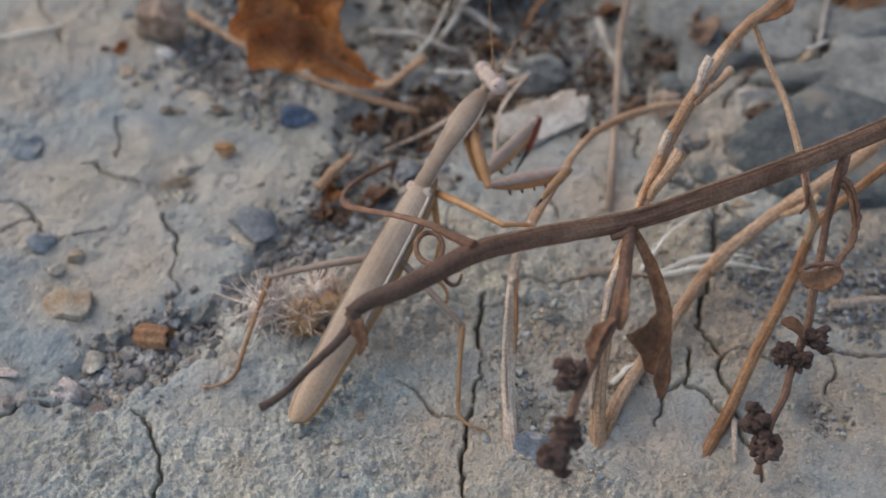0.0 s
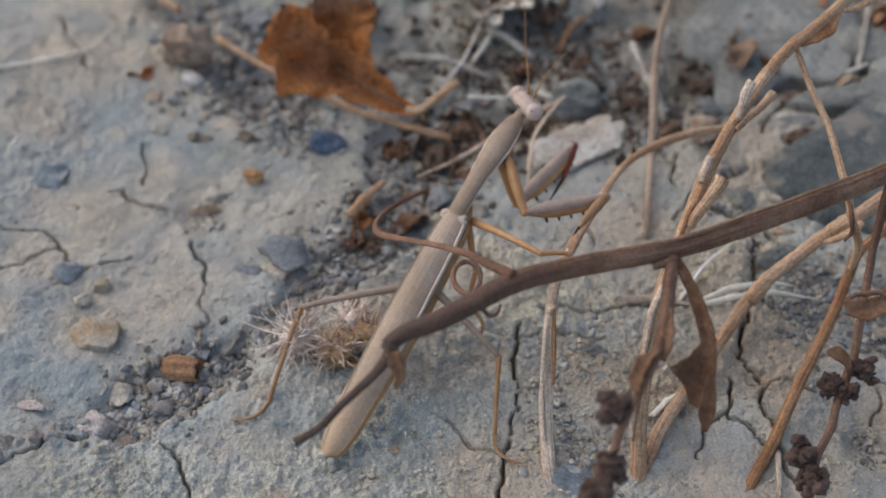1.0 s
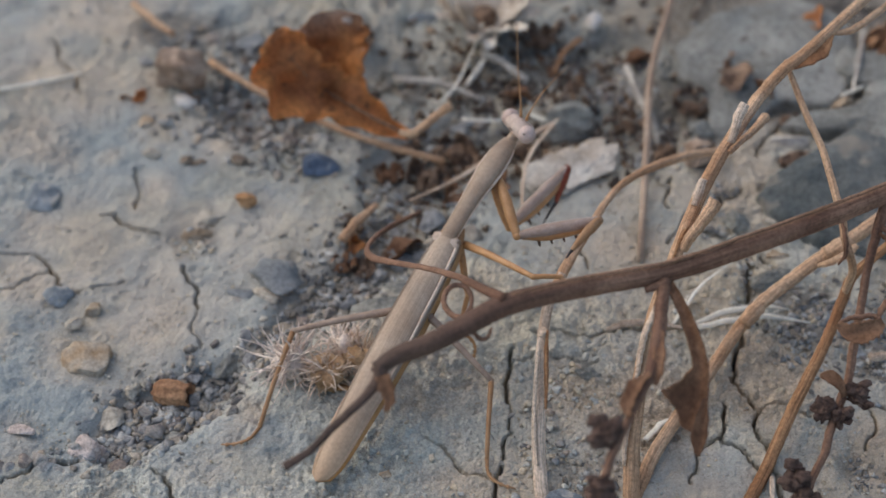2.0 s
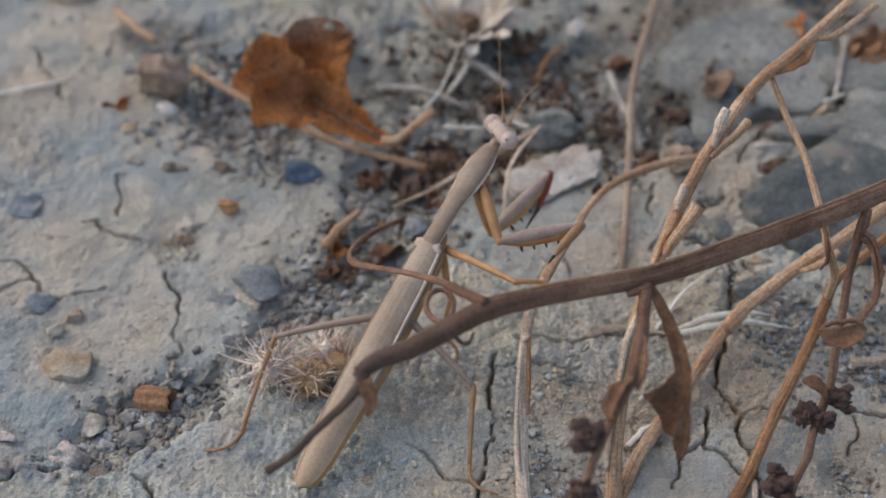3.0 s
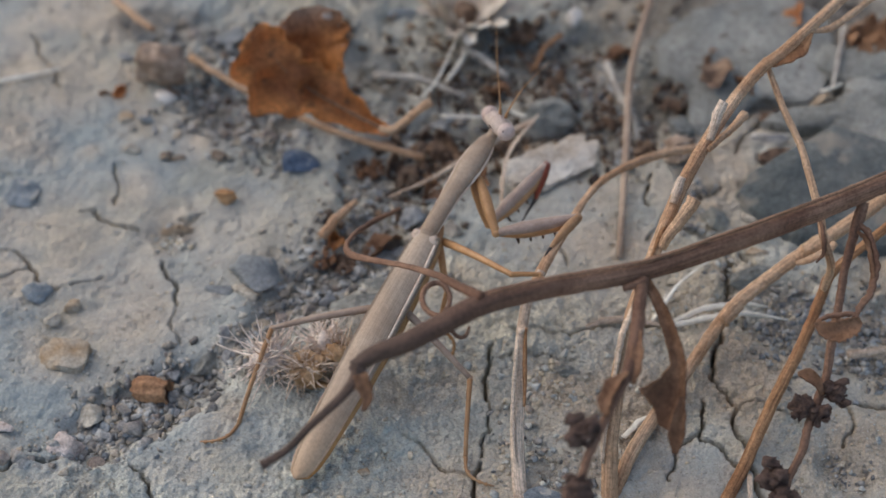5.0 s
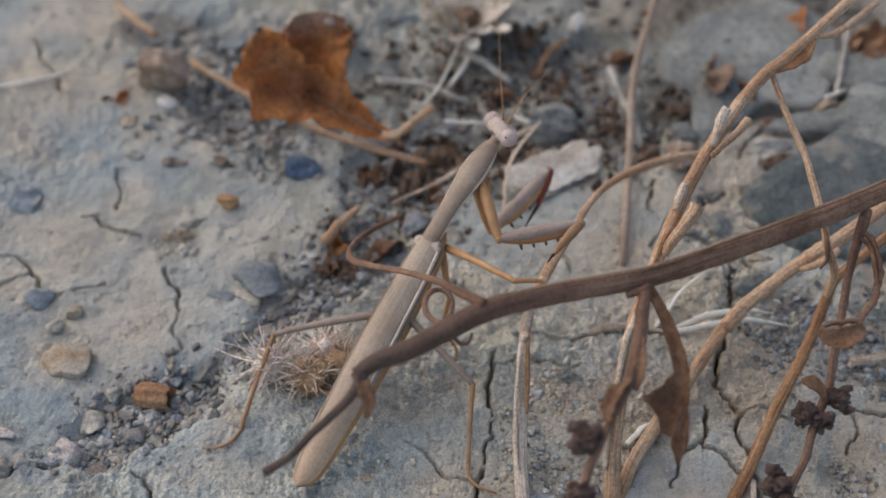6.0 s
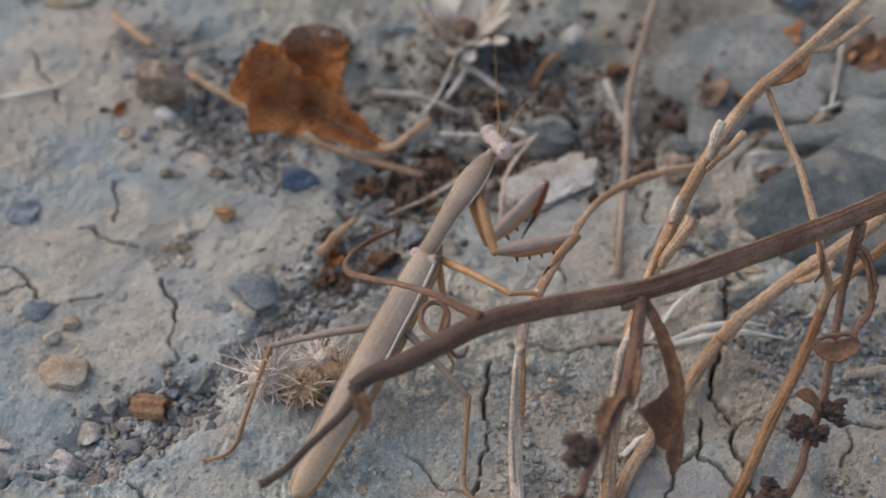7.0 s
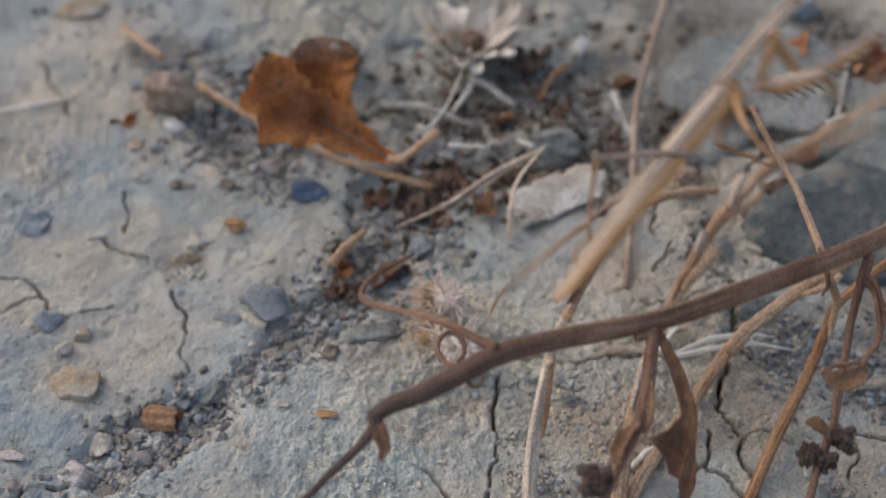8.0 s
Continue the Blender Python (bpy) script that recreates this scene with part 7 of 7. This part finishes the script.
        7.5: ((-0.18, -1.06, -0.16), (-0.72, -2.24, -0.23), (-0.87, -3.43, -0.41), (-1.12, -3.88, -0.37)),
        7.6: ((-0.18, -1.06, -0.16), (-0.53, -1.36, 1.06), (-0.62, -2.50, 0.64), (-0.82, -2.95, 0.49)),
        7.7: ((-0.18, -1.06, -0.16), (0.01, -1.19, 1.17), (-0.64, -1.67, 0.24), (-0.34, -2.01, 0.48)),
        7.8: ((-0.18, -1.06, -0.16), (0.02, -1.93, 0.90), (-0.63, -2.16, -0.11), (-0.55, -2.62, -0.33)),
        7.9: ((-0.18, -1.06, -0.16), (0.19, -2.29, 0.08), (-1.02, -2.43, -0.03), (-0.84, -2.90, -0.14)),
        8.0: ((-0.18, -1.06, -0.16), (-0.49, -2.33, 0.14), (-1.15, -3.34, 0.28), (-0.97, -3.82, 0.29)),
    },
}

# wing base and tail tip in the world and the body's roll, by the second
BODY = [
    (0.0, (-0.33, -1.02, 1.52), (-1.845, -3.72, 0.35), 0),
    (7.1, (-0.33, -1.02, 1.52), (-1.845, -3.72, 0.35), 0),
    (7.2, (-0.45, -0.95, 1.52), (-1.92, -3.72, 0.42), 0),
    (7.4, (-0.06, -0.74, 1.60), (-1.90, -3.30, 0.40), 0),
    (7.5, (0.04, -0.68, 1.70), (-1.70, -3.34, 0.75), 0),
    (7.6, (0.12, -0.54, 1.85), (-1.61, -3.30, 1.20), 0),
    (7.7, (0.95, -0.10, 2.10), (-1.30, -2.39, 1.25), -15),
    (7.8, (1.50, 0.03, 2.40), (-0.25, -2.55, 1.75), -35),
    (7.9, (2.33, 0.95, 2.70), (0.34, -1.47, 1.59), -52),
    (8.0, (3.05, 0.64, 2.90), (0.97, -1.59, 1.58), -58),
]
SHAPES = {
    "coxa": ([0.05, 0.072, 0.068, 0.05], "amber"), "fore_femur": ([0.046, 0.082, 0.08, 0.05], "femur"), "fore_tibia": ([0.055, 0.066, 0.052, 0.025], "red"), "fore_tarsus": ([0.024, 0.02, 0.016, 0.008], "black"),
    "femur": ([0.05, 0.047, 0.04, 0.033], "shank"), "tibia": ([0.034, 0.03, 0.028, 0.026], "leg"), "tarsus": ([0.024, 0.02, 0.016, 0.01], "leg"),
}


def limb(kind, length, name, bent=0.03, seed=1, sway=0.0):
    radii, mat = SHAPES[kind]
    path = [(0, 0, 0), (sway * length, length * 0.33, bent * length), (sway * length * 0.9, length * 0.67, bent * length), (0, length, 0)]
    bm = tube(path, radii, (0, 0, 0), 10, 5, 0, 0, 0.03, seed, 1.0)
    ball((radii[0] * 1.02,) * 3, (0, 0, 0), 10, 7, bm)
    ball((radii[-1] * 1.12,) * 3, (0, length, 0), 10, 7, bm)
    return part(name, bm, mat, mantis)


SEGMENTS = {}
for leg_name, rows in LEGS.items():
    rest = [Vector(p) for p in rows[0.0]]
    lengths = [(b - a).length for a, b in zip(rest, rest[1:])]
    front = leg_name.startswith("fore")
    kinds = ["coxa", "fore_femur", "fore_tibia", "fore_tarsus"] if front else ["femur", "tibia", "tarsus"]
    pair = leg_name.split("_")[0]
    made = []
    for kind, far in zip(kinds, lengths):
        seg = limb(kind, far, {"fore": "foreleg", "mid": "middle_leg", "hind": "hind_leg"}[pair] + "_" + kind.split("_")[-1], {"fore_femur": 0.0, "tarsus": 0.13}.get(kind, 0.03), sway=0.0 if kind != "tarsus" else 0.22 if "right" in leg_name else -0.22)
        if leg_name == "fore_right" and kind == "fore_tibia":
            seg.data.materials[0] = M["leg"]
        if pair == "mid":
            seg.data.materials[0] = M["amber"]
        if kind == "fore_femur":
            part("femur_edge", tube([(0.01, far * 0.06, -0.02), (0.045, far * 0.35, -0.05), (0.042, far * 0.7, -0.05), (0.015, far * 0.98, -0.02)], [0.042, 0.066, 0.064, 0.048], (0, 0, 0), 11, 4), "amber", seg, "orange lower femur edge")
            for k in range(9):
                y = far * (0.25 + 0.075 * k)
                part("spine", tube([(0.05 + 0.02 * (-1) ** k, y, -0.08), (0.075 + 0.025 * (-1) ** k, y + 0.012, -0.145), (0.08 + 0.03 * (-1) ** k, y + 0.024, -0.185)], [0.022, 0.015, 0.003], (0, 0, 0), 5, 2), "seeds", seg, "dark leg spine")
        if kind == "fore_tibia":
            part("claw", tube([(0, far * 0.86, 0.0), (0, far * 0.98, 0.0), (0, far * 1.12, -0.03)], [0.035, 0.025, 0.006], (0, 0, 0), 7, 3), "black", seg, "black tibial claw")
        if kind == "tarsus":
            for k in (0.35, 0.55, 0.72, 0.86):
                part("tarsal_joint", ball((0.026, 0.03, 0.022), ((0.23 if "right" in leg_name else -0.23) * far * math.sin(math.pi * k), far * k, 0.13 * far * math.sin(math.pi * k)), 8, 6), "leg", seg)
        made.append((seg, far))
    SEGMENTS[leg_name] = made


# ---- what moves ----
def body_pose(base, tail, roll):
    y = (Vector(base) - Vector(tail)).normalized()
    x = y.cross(Vector((0, 0, 1))).normalized()
    m = Matrix((x, y, x.cross(y))).transposed().to_4x4()
    m = m @ Matrix.Rotation(radians(roll), 4, "Y")
    m.translation = Vector(base) * CM
    return m


def limb_rows(rows, index, lengths):
    """Poses of one segment: it starts where the one before ends and points at its next joint."""
    out, turn, before = [], None, None
    for t in sorted(rows):
        joints = [Vector(p) for p in rows[t]]
        start, at = joints[0], None
        for k in range(index + 1):
            aim = (joints[k + 1] - joints[k]).normalized()
            at = start
            start = start + aim * lengths[k]
        if turn is None:
            z = Vector((0, 0, 1)) - aim * aim.z
            z.normalize()
            turn = Matrix((aim.cross(z), aim, z)).transposed().to_quaternion()
        else:
            turn = before.rotation_difference(aim) @ turn
            if out and turn.rotation_difference(out[-1][2]).angle > 1.3:
                half = out[-1][2].slerp(turn, 0.5)
                out.append(((t + out[-1][0]) / 2, (out[-1][1] + at) / 2, half))
        before = aim
        out.append((t, at.copy(), turn.copy()))
    return [(t, Matrix.Translation(p * CM) @ q.to_matrix().to_4x4()) for t, p, q in out]


def about(base, axis_way, degrees, shift=(0, 0, 0)):
    return Matrix.Translation((Vector(base) + Vector(shift)) * CM) @ Matrix.Rotation(radians(degrees), 4, Vector(axis_way))


def motions():
    walk(mantis, [(t, body_pose(a, b, roll)) for t, a, b, roll in BODY])
    for leg_name, made in SEGMENTS.items():
        lengths = [far for _, far in made]
        for index, (seg, _) in enumerate(made):
            walk(seg, limb_rows(LEGS[leg_name], index, lengths))
    walk(burr, [(t, Matrix.Translation(Vector(p) * CM) @ pose(0, 0, 0, a, 0, b)) for t, p, a, b in (
        (0.0, BURR0, 0, 0), (7.5, BURR0, 0, 0), (7.6, (-1.72, -1.7, 0.5), 25, 30), (7.7, (-1.2, -0.85, 0.7), 70, 70), (7.8, (-0.55, -0.95, 0.45), 110, 100), (7.9, (-0.34, -0.93, 0.3), 130, 115), (8.0, (-0.28, -0.95, 0.27), 135, 118))])
    walk(stalk_b, [(t, about(B0, (-0.911, 0.407, -0.062), a)) for t, a in ((0.0, 0), (7.6, 0), (7.8, 1.0), (7.9, 6.0), (8.0, 18.0))])
    walk(stalk_e, [(t, about(E0, (0.25, 1.0, 0.0), a)) for t, a in ((0.0, 0), (7.5, 0), (7.8, 1.5), (7.9, 5.0), (8.0, 10.0))])
    walk(twig_d, [(t, about(W0, (-0.786, -0.413, 0.46), a)) for t, a in ((0.0, 0), (7.6, 0), (7.8, 1.0), (7.9, 4.0), (8.0, 7.5))])
    walk(plant, [(t, about(A0, (0, 0, 1), 0, s)) for t, s in ((0.0, (0, 0, 0)), (7.1, (0, 0, 0)), (7.5, (0, 0, -0.04)), (7.8, (0.02, 0, -0.03)), (7.9, (0.03, 0, -0.06)), (8.0, (0.06, 0, -0.3)))])


motions()
